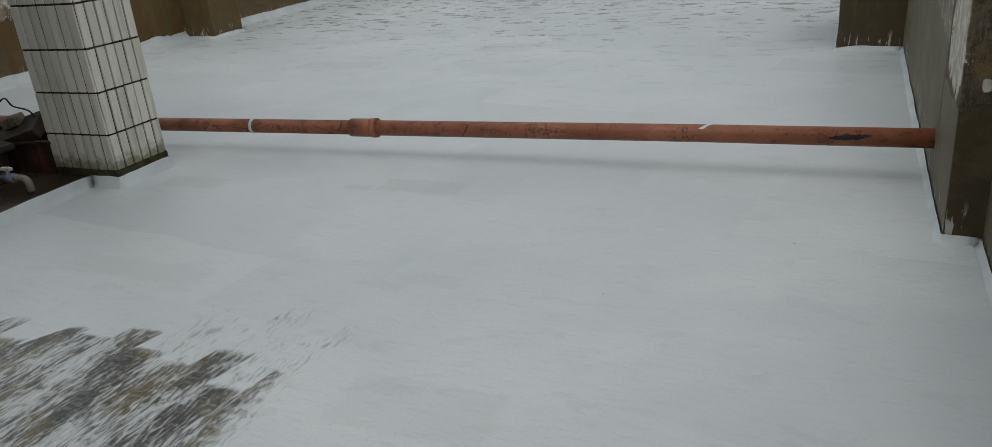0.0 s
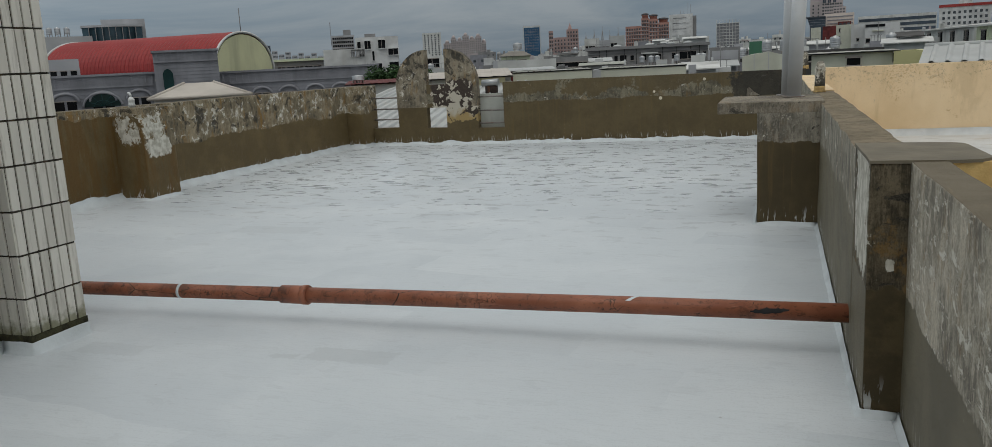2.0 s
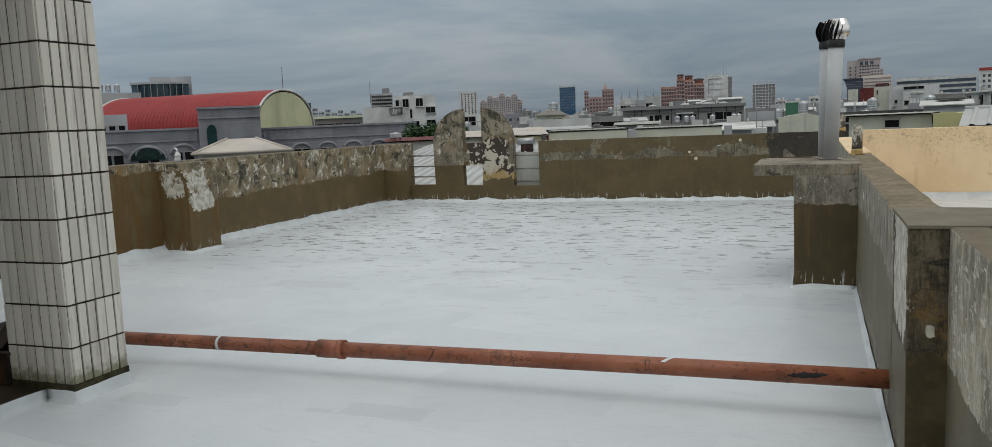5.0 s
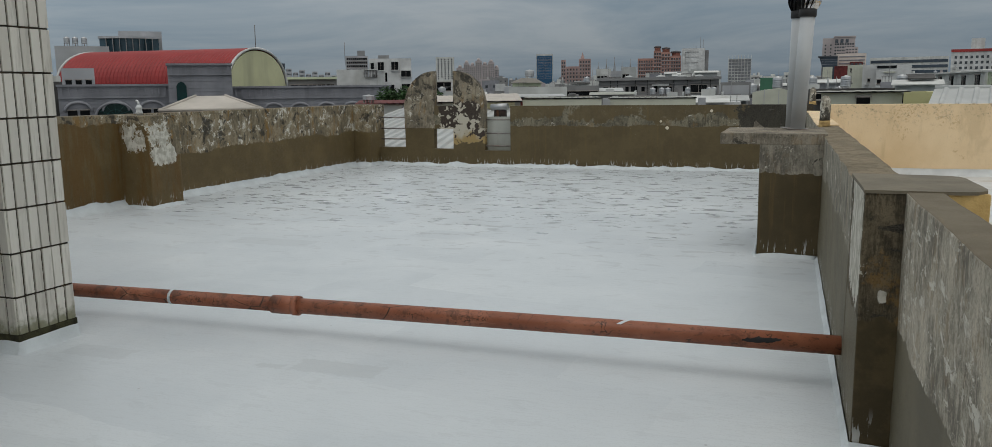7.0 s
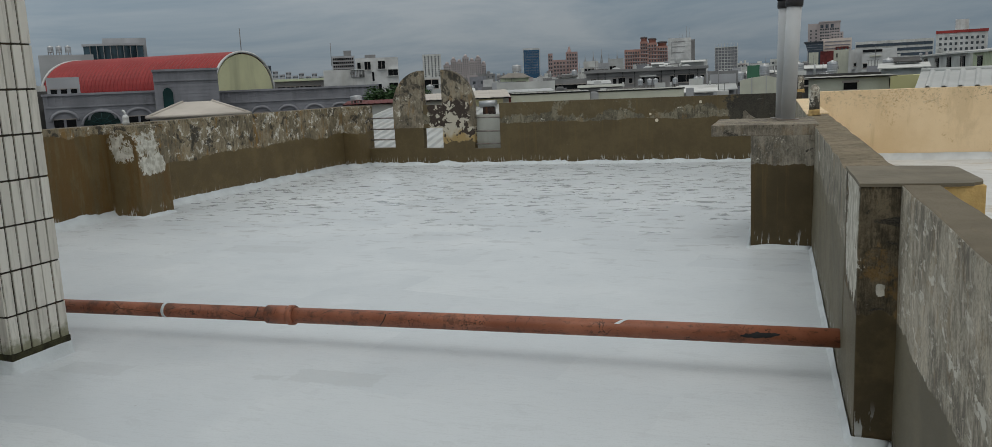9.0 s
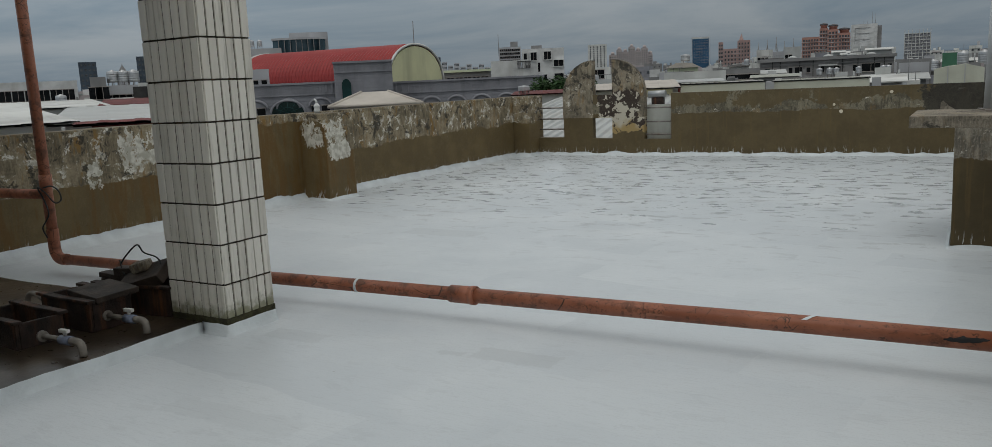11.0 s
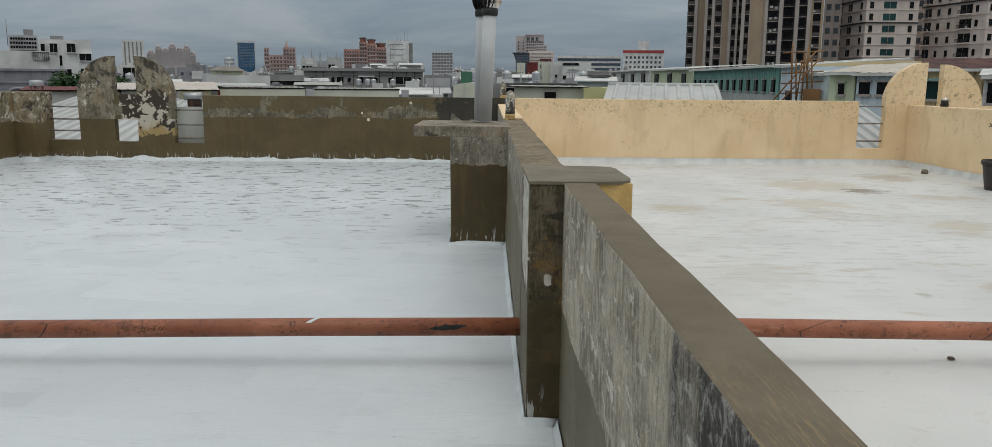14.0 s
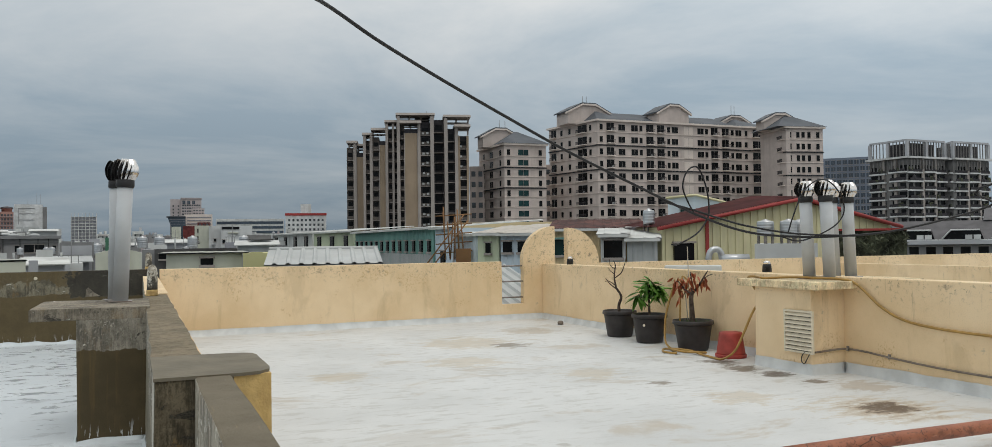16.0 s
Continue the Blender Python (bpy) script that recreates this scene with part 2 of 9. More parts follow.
    stroke = s.noise(1.0, 9, 0.85, s.stretch(70, 15, 1, -10), 0.5)
    blobs = s.noise(1.0, 4, 0.6, s.stretch(7.5, 3.2, 1, -10))
    wear = s.math("ADD", stroke, s.math("MULTIPLY", s.math("SUBTRACT", blobs, 0.5), 0.50))
    limit = s.math("ADD", 0.455, s.math("MULTIPLY", s.step(deep, 0.05, 0.40), 0.035))
    bare = s.math("MULTIPLY", inside, s.step(s.math("SUBTRACT", wear, limit), -0.01, 0.05))
    film = s.math("MULTIPLY", inside, s.math("MULTIPLY", s.step(s.math("SUBTRACT", wear, limit), -0.18, 0.02), 0.6))
    faint = s.math("MULTIPLY", s.math("MULTIPLY", s.step(deep, -0.36, -0.28), s.step(s.math("ABSOLUTE", s.math("ADD", x, 2.15)), 0.34, 0.28)), s.step(s.math("ADD", stroke, s.math("MULTIPLY", s.math("SUBTRACT", blobs, 0.5), 0.3)), 0.53, 0.60))
    col = s.mix(film, col, (0.34, 0.355, 0.365))
    col = s.mix(s.math("MULTIPLY", s.math("MAXIMUM", bare, s.math("MULTIPLY", faint, 0.6)), 0.94), col, s.mix(s.step(s.noise(5, 5), 0.46, 0.6), (0.032, 0.029, 0.022), (0.105, 0.082, 0.032)))
    # small dark specks
    speck = s.math("MULTIPLY", s.step(s.cells(3.1), 0.025, 0.012), 0.5)
    col = s.mix(speck, col, (0.2, 0.2, 0.2))
    grain = s.noise(90, 5, 0.7)
    nap = s.noise(1.0, 6, 0.72, s.stretch(9, 60, 1, 12))
    col = s.mix(s.math("MULTIPLY", s.step(nap, 0.52, 0.60), 0.22), col, (0.45, 0.49, 0.52))
    col = s.mix(s.math("MULTIPLY", s.step(grain, 0.54, 0.62), 0.24), col, (0.42, 0.45, 0.47))
    wet = s.math("MULTIPLY", s.noise(1.0, 6, 0.7, s.stretch(5, 11, 1)), s.math("MULTIPLY", far, 2.2))
    s.bump(s.math("ADD", wet, s.math("ADD", s.math("MULTIPLY", grain, 0.5), s.math("MULTIPLY", drag, 1.0))), 0.2, 0.006)
    rough = s.math("ADD", 0.24, s.math("MULTIPLY", s.noise(2.0, 5, 0.6), 0.26))
    return s.done(col, s.math("SUBTRACT", rough, s.math("MULTIPLY", thin, 0.12)))


def neighbour_coating():
    """Older white coat next door: dry, with tan water stains and dark silt."""
    s = Shade("old_white_coating", 0.6, 0.0, 0.35)
    x, y, z = s.xyz()
    col = s.mix(s.step(s.noise(0.7, 5, 0.6), 0.3, 0.7), (0.55, 0.56, 0.555), (0.645, 0.655, 0.65))
    tan = s.math("MULTIPLY", s.step(s.noise(1.0, 6, 0.66, s.stretch(0.9, 1.5, 1), 0.6), 0.55, 0.66), 0.62)
    col = s.mix(tan, col, s.mix(s.noise(0.6, 2), (0.46, 0.36, 0.24), (0.42, 0.41, 0.38)))
    worn = s.step(s.noise(1.0, 6, 0.7, s.stretch(5, 9, 1), 0.3), 0.58, 0.66)
    col = s.mix(s.math("MULTIPLY", worn, 0.3), col, (0.40, 0.38, 0.34))
    edge = s.step(x, 4.6, 6.6)
    silt = s.math("MULTIPLY", s.step(s.noise(1.0, 6, 0.7, s.stretch(1.3, 0.8, 1), 0.6), 0.60, 0.72), edge)
    col = s.mix(s.math("MULTIPLY", silt, 0.75), col, (0.12, 0.09, 0.06))

    def puddle(cx, cy, r):
        node = s.tree.nodes.new("ShaderNodeVectorMath")
        node.operation = "DISTANCE"
        s.put(node.inputs[0], s.pos)
        node.inputs[1].default_value = (cx, cy, 0)
        ring = s.math("ADD", node.outputs["Value"], s.math("MULTIPLY", s.math("SUBTRACT", s.noise(1.0, 8, 0.74, s.stretch(3.4, 8.5, 1, 8)), 0.5), r * 4.2))
        return s.math("MULTIPLY", s.step(ring, r, r * 0.6), s.step(s.noise(1.0, 5, 0.7, s.stretch(16, 30, 1)), 0.24, 0.42))

    for cx, cy, r, c in ((5.6, 5.05, 0.62, (0.50, 0.42, 0.30)), (5.62, 5.05, 0.40, (0.30, 0.20, 0.11)), (5.64, 5.06, 0.26, (0.085, 0.05, 0.026)), (6.1, 7.75, 0.22, (0.10, 0.07, 0.04)), (6.02, 6.80, 0.20, (0.08, 0.055, 0.035)), (6.0, 7.3, 0.24, (0.12, 0.085, 0.05)), (6.05, 6.3, 0.14, (0.16, 0.12, 0.08)), (6.3, 5.9, 0.3, (0.34, 0.25, 0.15)), (4.9, 6.0, 0.35, (0.5, 0.42, 0.3)), (4.2, 10.85, 0.75, (0.46, 0.37, 0.24)), (1.9, 8.76, 0.36, (0.44, 0.36, 0.24)), (3.5, 9.15, 0.5, (0.48, 0.40, 0.28)), (4.6, 10.35, 0.26, (0.20, 0.17, 0.13)),
                       (1.75, 5.7, 0.4, (0.52, 0.50, 0.46)), (2.65, 5.14, 0.07, (0.3, 0.28, 0.24)), (4.4, 7.75, 0.36, (0.47, 0.39, 0.27)), (4.7, 6.95, 0.13, (0.2, 0.17, 0.13)), (5.6, 11.8, 0.5, (0.36, 0.27, 0.16))):
        col = s.mix(s.math("MULTIPLY", puddle(cx, cy, r), 0.85 if sum(c) < 0.6 else 0.5), col, c)
    ripple = s.noise(1.0, 6, 0.7, s.stretch(3.2, 11, 1, 6), 0.3)
    col = s.mix(s.math("MULTIPLY", s.step(ripple, 0.53, 0.60), s.math("MULTIPLY", s.step(y, 3.9, 6.5), 0.5)), col, (0.43, 0.425, 0.40))
    speck = s.math("MULTIPLY", s.step(s.cells(2.4), 0.03, 0.015), 0.6)
    col = s.mix(speck, col, (0.15, 0.13, 0.1))
    grain = s.noise(70, 6, 0.75)
    col = s.mix(s.math("MULTIPLY", s.step(grain, 0.54, 0.66), 0.22), col, (0.36, 0.34, 0.30))
    s.bump(grain, 0.2, 0.005)
    return s.done(col, s.math("ADD", 0.45, s.math("MULTIPLY", s.noise(3, 4), 0.3)))


BROWN, PARTY_BROWN = (0.116, 0.087, 0.042), (0.165, 0.145, 0.098)


def weathered(name, edge, swing, body=(0.25, 0.235, 0.20), white=0.5, mould=0.4, rust=0.4, second=None, drop=0.0, smooth_top=True, patches=(), soot=None, flow=1.7, streaky=0.6, grime=None, scabs=None, worn_top=None, dullness=0.75, rise=None, tint=BROWN, front=None, old_top=None):
    """An old rendered parapet with a fresh brown coat rolled on up to an uneven line; above it bare render, flaking paint,
    rust runs and mould. second: a height above which the brown goes on again. drop: how the line falls along y. flow: how far stains run down."""
    s = Shade(name, 0.75, 0.0, 0.3)
    x, y, z = s.xyz()

    def tone(k):
        return tuple(min(1.0, c * k) for c in body)

    line = s.math("ADD", edge - 0.5 * swing, s.math("MULTIPLY", s.noise(1.1, 5, 0.62), swing))
    line = s.math("ADD", line, s.math("MULTIPLY", s.math("SUBTRACT", s.noise(13, 4, 0.6), 0.5), 0.09))
    if drop:
        line = s.math("ADD", line, s.math("MULTIPLY", y, drop))
    if rise:
        line = s.math("ADD", line, s.math("MULTIPLY", s.step(s.math("ADD", y, s.math("MULTIPLY", s.noise(6, 5), 0.2)), rise[0] + 0.12, rise[0] + 0.06), rise[1]))
        if len(rise) > 2:
            line = s.math("SUBTRACT", line, s.math("MULTIPLY", s.step(s.math("ADD", y, s.math("MULTIPLY", s.noise(5, 5), 0.4)), rise[2] + 0.24, rise[2] + 0.14), rise[1]))
    coat = s.step(s.math("SUBTRACT", line, z), -0.004, 0.004)
    if second:
        upper = s.math("ADD", second - 0.36, s.math("MULTIPLY", s.noise(1.9, 8, 0.70), 0.72))
        upper = s.math("MULTIPLY", s.step(s.math("SUBTRACT", z, upper), -0.004, 0.008), s.step(s.noise(2.0, 7, 0.7), 0.40, 0.43))
        coat = s.math("MAXIMUM", coat, s.math("MULTIPLY", upper, 0.9))
    # bare render: blotches, fine vertical runs, grit
    grit = s.noise(130, 5, 0.75)
    base = s.mix(s.step(s.noise(3.5, 8, 0.72), 0.40, 0.60), tone(0.55), tone(1.35))
    pale = s.noise(1.0, 8, 0.75, s.stretch(26, 26, flow))
    base = s.mix(s.math("MULTIPLY", s.step(pale, 0.47, 0.60), streaky), base, tone(1.9))
    dull = s.noise(1.0, 8, 0.75, s.stretch(17, 19, flow * 0.6, 40))
    base = s.mix(s.math("MULTIPLY", s.step(dull, 0.51, 0.62), dullness), base, tone(0.32))
    scratch = s.noise(1.0, 6, 0.8, s.stretch(120, 120, flow * 0.8), 0.3)
    base = s.mix(s.math("MULTIPLY", s.step(scratch, 0.52, 0.60), streaky * 0.7), base, tone(1.75))
    base = s.mix(s.math("MULTIPLY", s.step(scratch, 0.46, 0.38), streaky * 0.7), base, tone(0.42))
    runs = s.noise(1.0, 7, 0.7, s.stretch(8, 8, flow * 0.5))
    base = s.mix(s.math("MULTIPLY", s.step(runs, 0.53, 0.63), rust), base, (0.25, 0.145, 0.045))
    base = s.mix(s.math("MULTIPLY", s.step(grit, 0.5, 0.62), 0.45), base, tone(0.4))
    scab = s.math("ADD", s.math("MULTIPLY", s.noise(1.0, 8, 0.74, s.stretch(7.0, 7.0, flow * 1.5), 0.5), 0.85), s.math("MULTIPLY", s.noise(40, 4), 0.15))
    lichen = s.math("MULTIPLY", s.step(s.noise(34, 6, 0.78), 0.55, 0.62), s.step(s.noise(2.6, 4), 0.42, 0.58))
    base = s.mix(s.math("MULTIPLY", lichen, 0.55), base, tone(1.75))
    flake = s.step(scab, 0.66 - 0.22 * white, 0.67 - 0.22 * white)
    base = s.mix(flake, base, s.mix(s.step(s.noise(11, 6, 0.7), 0.42, 0.58), (0.40, 0.365, 0.29), (0.68, 0.655, 0.58)))
    black = s.math("ADD", s.math("MULTIPLY", s.noise(1.0, 8, 0.76, s.stretch(5.6, 5.6, flow * 1.1, 15), 0.7), 0.95), s.math("MULTIPLY", z, 0.06))
    black = s.step(black, 0.72 - 0.22 * mould, 0.76 - 0.22 * mould)
    base = s.mix(s.math("MULTIPLY", black, 0.88), base, s.mix(s.step(grit, 0.42, 0.6), (0.018, 0.017, 0.015), (0.075, 0.068, 0.055)))
    # lime patches and a sooty stretch with edges of their own
    for px, py, pz, rx, ry, rz, *more in patches:
        rag = s.math("MULTIPLY", s.math("SUBTRACT", s.noise(13, 8, 0.76, s.stretch(1, 1, 0.7), 0.4), 0.5), more[0] if more else 6.0)
        d2 = s.math("ADD", rag, s.math("ADD", s.math("POWER", s.math("DIVIDE", s.math("SUBTRACT", x, px), rx), 4.0), s.math("ADD", s.math("POWER", s.math("DIVIDE", s.math("SUBTRACT", y, py), ry), 4.0), s.math("POWER", s.math("DIVIDE", s.math("SUBTRACT", z, pz), rz), 4.0))))
        lime = s.step(d2, 1.0, 0.9)
        base = s.mix(lime, base, s.mix(s.step(s.noise(16, 5), 0.4, 0.6), (0.44, 0.42, 0.35), (0.66, 0.64, 0.57)))
        coat = s.math("MULTIPLY", coat, s.math("SUBTRACT", 1.0, lime))
    if soot:
        dark = s.math("MULTIPLY", s.step(s.math("ADD", x, s.math("MULTIPLY", s.noise(5, 6, 0.7), 0.9)), soot[0] + 0.45, soot[0] + 0.5), s.step(s.math("ADD", z, s.math("MULTIPLY", s.noise(9, 4), 0.12)), soot[1] + 0.06, soot[1] + 0.08))
        base = s.mix(s.math("MULTIPLY", dark, 0.88), base, s.mix(s.step(grit, 0.4, 0.6), (0.022, 0.020, 0.017), (0.06, 0.055, 0.045)))
        coat = s.math("MULTIPLY", coat, s.math("SUBTRACT", 1.0, dark))
    if grime:
        py, pz, ry, rz = grime
        near = s.math("ADD", s.math("ADD", s.math("POWER", s.math("DIVIDE", s.math("SUBTRACT", y, py), ry), 2.0), s.math("POWER", s.math("DIVIDE", s.math("SUBTRACT", z, pz), rz), 2.0)), s.math("MULTIPLY", s.math("SUBTRACT", s.noise(1.0, 7, 0.75, s.stretch(20, 20, 4)), 0.5), 5.0))
        crust = s.step(s.noise(1.0, 8, 0.8, s.stretch(34, 34, 22), 0.8), 0.46, 0.60)
        base = s.mix(s.math("MULTIPLY", s.step(near, 1.7, 0.3), 0.9), base, s.mix(crust, (0.030, 0.029, 0.030), (0.36, 0.35, 0.33)))
    if scabs:
        cx, cz, rx, rz = scabs
        rim = s.math("MULTIPLY", s.math("SUBTRACT", s.noise(7, 6, 0.7), 0.5), 0.35)
        spread = s.math("MULTIPLY", s.step(s.math("ADD", s.math("ABSOLUTE", s.math("SUBTRACT", x, cx)), rim), rx, rx - 0.02), s.step(s.math("ADD", s.math("ABSOLUTE", s.math("SUBTRACT", z, cz)), rim), rz, rz - 0.02))
        paint = s.mix(s.step(s.math("ADD", z, s.math("MULTIPLY", s.noise(6, 5), 0.5)), 0.92, 0.72), (0.50, 0.465, 0.38), (0.36, 0.26, 0.115))
        blot = s.step(s.math("ADD", s.noise(7.5, 5, 0.58, None, 0.9), s.math("MULTIPLY", s.math("SUBTRACT", z, 0.85), 0.22)), 0.485, 0.495)
        paint = s.mix(blot, paint, s.mix(s.step(grit, 0.45, 0.6), (0.040, 0.030, 0.025), (0.085, 0.066, 0.052)))
        base = s.mix(spread, base, paint)
        coat = s.math("MULTIPLY", coat, s.math("SUBTRACT", 1.0, spread))
    # the brown coat: dull, blotched, with runs, thin places and white splashes along its foot
    brown = s.mix(s.step(s.noise(2.4, 7, 0.7), 0.40, 0.62), tuple(c * 0.86 for c in tint), tuple(c * 1.10 for c in tint))
    drip = s.noise(1.0, 6, 0.7, s.stretch(14, 14, 0.7))
    brown = s.mix(s.math("MULTIPLY", s.step(drip, 0.54, 0.66), 0.32), brown, (0.17, 0.115, 0.042))
    brown = s.mix(s.math("MULTIPLY", s.step(grit, 0.54, 0.66), 0.35), brown, tuple(c * 0.45 for c in tint))
    dot = s.math("MULTIPLY", s.step(s.cells(22), 0.10, 0.06), s.step(s.noise(2.2, 5), 0.54, 0.60))
    brown = s.mix(s.math("MULTIPLY", dot, 0.55), brown, (0.36, 0.34, 0.28))
    if rise:
        # rusty wash over the stretch that was coated higher up
        wash = s.math("MULTIPLY", s.step(s.noise(1.0, 7, 0.72, s.stretch(7, 7, 1.2)), 0.44, 0.60), s.step(y, rise[0] + 0.6, rise[0] + 0.4))
        brown = s.mix(s.math("MULTIPLY", wash, 0.7), brown, (0.135, 0.072, 0.018))
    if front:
        # the end face, up to y = front, gets a darker brown
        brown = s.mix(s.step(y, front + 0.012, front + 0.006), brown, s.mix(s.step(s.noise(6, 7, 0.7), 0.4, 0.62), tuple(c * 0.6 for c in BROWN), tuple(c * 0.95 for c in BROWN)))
    splash = s.math("MULTIPLY", s.step(s.noise(1.0, 5, 0.65, s.stretch(34, 34, 5)), 0.585, 0.61), s.step(s.math("ADD", z, s.math("MULTIPLY", s.noise(3, 3), 0.14)), 0.24, 0.10))
    brown = s.mix(splash, brown, (0.60, 0.61, 0.59))
    col = s.mix(coat, base, brown)
    if smooth_top:
        top = s.mix(s.step(s.noise(4, 6, 0.65), 0.36, 0.64), (0.145, 0.122, 0.085), (0.18, 0.154, 0.11))
        top = s.mix(s.math("MULTIPLY", s.step(s.noise(1.0, 6, 0.7, s.stretch(40, 3, 1)), 0.62, 0.67), 0.35), top, (0.30, 0.235, 0.13))
        top = s.mix(s.math("MULTIPLY", s.step(grit, 0.58, 0.68), 0.3), top, (0.06, 0.05, 0.035))
        pock = s.math("MULTIPLY", s.step(s.cells(9), 0.075, 0.05), s.step(s.noise(3.1, 3), 0.48, 0.52))
        top = s.mix(s.math("MULTIPLY", pock, 0.8), top, (0.05, 0.042, 0.03))
        if worn_top:
            brush = s.math("MULTIPLY", s.step(s.noise(1.0, 7, 0.75, s.stretch(190, 13, 1)), 0.52, 0.60), s.step(s.math("ADD", y, s.math("MULTIPLY", s.noise(7, 4), 0.5)), worn_top + 0.35, worn_top + 0.1))
            top = s.mix(s.math("MULTIPLY", brush, 0.45), top, (0.36, 0.26, 0.13))
            dark = s.math("MULTIPLY", s.step(s.noise(2.1, 6, 0.7), 0.56, 0.72), 0.25)
            top = s.mix(dark, top, (0.10, 0.085, 0.06))
        if old_top:
            # bare cement that the coat never reached: pale, pitted, with dark lichen
            pit = s.step(s.noise(26, 7, 0.75), 0.50, 0.62)
            cement = s.mix(s.step(s.noise(5, 7, 0.7), 0.38, 0.62), old_top, tuple(c * 1.45 for c in old_top))
            cement = s.mix(s.math("MULTIPLY", pit, 0.6), cement, tuple(c * 0.45 for c in old_top))
            top = cement
        col = s.mix(s.up(), col, top)
    relief = s.math("ADD", s.math("MULTIPLY", grit, 0.6), s.math("MULTIPLY", s.math("ADD", flake, coat), 0.4))
    s.bump(relief, 0.6, 0.008)
    return s.done(col, s.math("SUBTRACT", 0.84, s.math("MULTIPLY", coat, 0.22)))


def cream_wall():
    s = Shade("cream_wall_paint", 0.7, 0.0, 0.3)
    x, y, z = s.xyz()
    col = s.mix(s.step(s.noise(0.9, 5, 0.6), 0.3, 0.7), (0.70, 0.52, 0.305), (0.83, 0.652, 0.425))
    runs = s.noise(1.0, 6, 0.65, s.stretch(5, 5, 0.5))
    col = s.mix(s.math("MULTIPLY", s.step(runs, 0.55, 0.75), 0.4), col, (0.45, 0.32, 0.16))
    worn = s.math("MULTIPLY", s.step(s.noise(3.4, 7, 0.75, None, 0.4), 0.60, 0.70), s.step(z, 0.45, 0.85))
    col = s.mix(s.math("MULTIPLY", worn, 0.55), col, (0.30, 0.24, 0.17))
    grime = s.math("MULTIPLY", s.step(s.noise(9, 6, 0.7), 0.55, 0.72), s.step(z, 0.82, 1.0))
    col = s.mix(s.math("MULTIPLY", grime, 0.8), col, (0.14, 0.115, 0.09))
    dots = s.math("MULTIPLY", s.step(s.noise(24, 7, 0.78), 0.55, 0.62), s.step(s.math("ADD", z, s.math("MULTIPLY", s.noise(2.5, 4), 0.5)), 0.95, 1.2))
    col = s.mix(s.math("MULTIPLY", dots, 0.55), col, (0.20, 0.16, 0.11))
    damp = s.step(s.noise(1.0, 6, 0.66, s.stretch(1.6, 1.6, 0.7), 0.5), 0.56, 0.66)
    col = s.mix(s.math("MULTIPLY", damp, 0.35), col, (0.50, 0.37, 0.21))
    lick = s.math("MULTIPLY", s.step(s.noise(1.0, 7, 0.72, s.stretch(14, 14, 1.2)), 0.60, 0.68), s.step(z, 0.3, 0.95))
    col = s.mix(s.math("MULTIPLY", lick, 0.5), col, (0.27, 0.21, 0.14))
    tooth = s.noise(80, 6, 0.72)
    col = s.mix(s.math("MULTIPLY", s.step(tooth, 0.54, 0.66), 0.22), col, (0.40, 0.30, 0.17))
    fleck = s.math("MULTIPLY", s.step(s.noise(38, 5, 0.72), 0.52, 0.60), s.step(s.noise(1.7, 5, 0.6), 0.56, 0.64))
    col = s.mix(s.math("MULTIPLY", fleck, 0.5), col, (0.42, 0.25, 0.09))
    chip = s.step(s.noise(6, 8, 0.78), 0.645, 0.655)
    col = s.mix(s.math("MULTIPLY", chip, 0.6), col, (0.42, 0.36, 0.27))
    s.bump(tooth, 0.3, 0.006)
    return s.done(col)


def pvc_pipe():
    """Old orange drain pipe with paint splashes, scuffs and dark seepage lines."""
    s = Shade("orange_pvc_pipe", 0.5, 0.0, 0.4)
    col = s.mix(s.step(s.noise(3, 5, 0.6), 0.3, 0.7), (0.23, 0.075, 0.038), (0.36, 0.135, 0.075))
    pale = s.step(s.noise(1.0, 6, 0.7, s.stretch(5, 22, 22)), 0.58, 0.72)
    col = s.mix(s.math("MULTIPLY", pale, 0.5), col, (0.46, 0.25, 0.17))
    crack = s.step(s.cells(2.3, s.stretch(1.0, 3, 3), "Distance", "DISTANCE_TO_EDGE"), 0.012, 0.004)
    crack = s.math("MULTIPLY", crack, s.step(s.noise(2.1), 0.50, 0.58))
    col = s.mix(crack, col, (0.03, 0.018, 0.012))
    x, y, z = s.xyz()
    curl = s.step(s.math("ABSOLUTE", s.math("SUBTRACT", s.noise(13, 3, 0.5), 0.5)), 0.012, 0.004)
    curl = s.math("MULTIPLY", curl, s.step(s.noise(4.3, 3), 0.52, 0.56))
    col = s.mix(s.math("MULTIPLY", curl, 0.85), col, (0.035, 0.02, 0.014))
    old = s.math("MULTIPLY", s.step(x, -0.9, -2.6), 0.045)
    grime = s.step(s.math("ADD", s.noise(9, 7, 0.75), old), 0.54, 0.66)
    col = s.mix(s.math("MULTIPLY", grime, 0.68), col, (0.085, 0.04, 0.025))
    rub = s.step(s.noise(1.0, 7, 0.78, s.stretch(16, 46, 46), 0.4), 0.57, 0.62)
    col = s.mix(s.math("MULTIPLY", rub, 0.55), col, (0.045, 0.026, 0.018))
    speck = s.step(s.noise(1.0, 6, 0.75, s.stretch(30, 60, 60)), 0.58, 0.64)
    col = s.mix(s.math("MULTIPLY", speck, 0.5), col, (0.05, 0.03, 0.02))
    s.bump(s.noise(30, 4), 0.12, 0.004)
    return s.done(col, s.math("ADD", 0.38, s.math("MULTIPLY", s.noise(9), 0.25)))


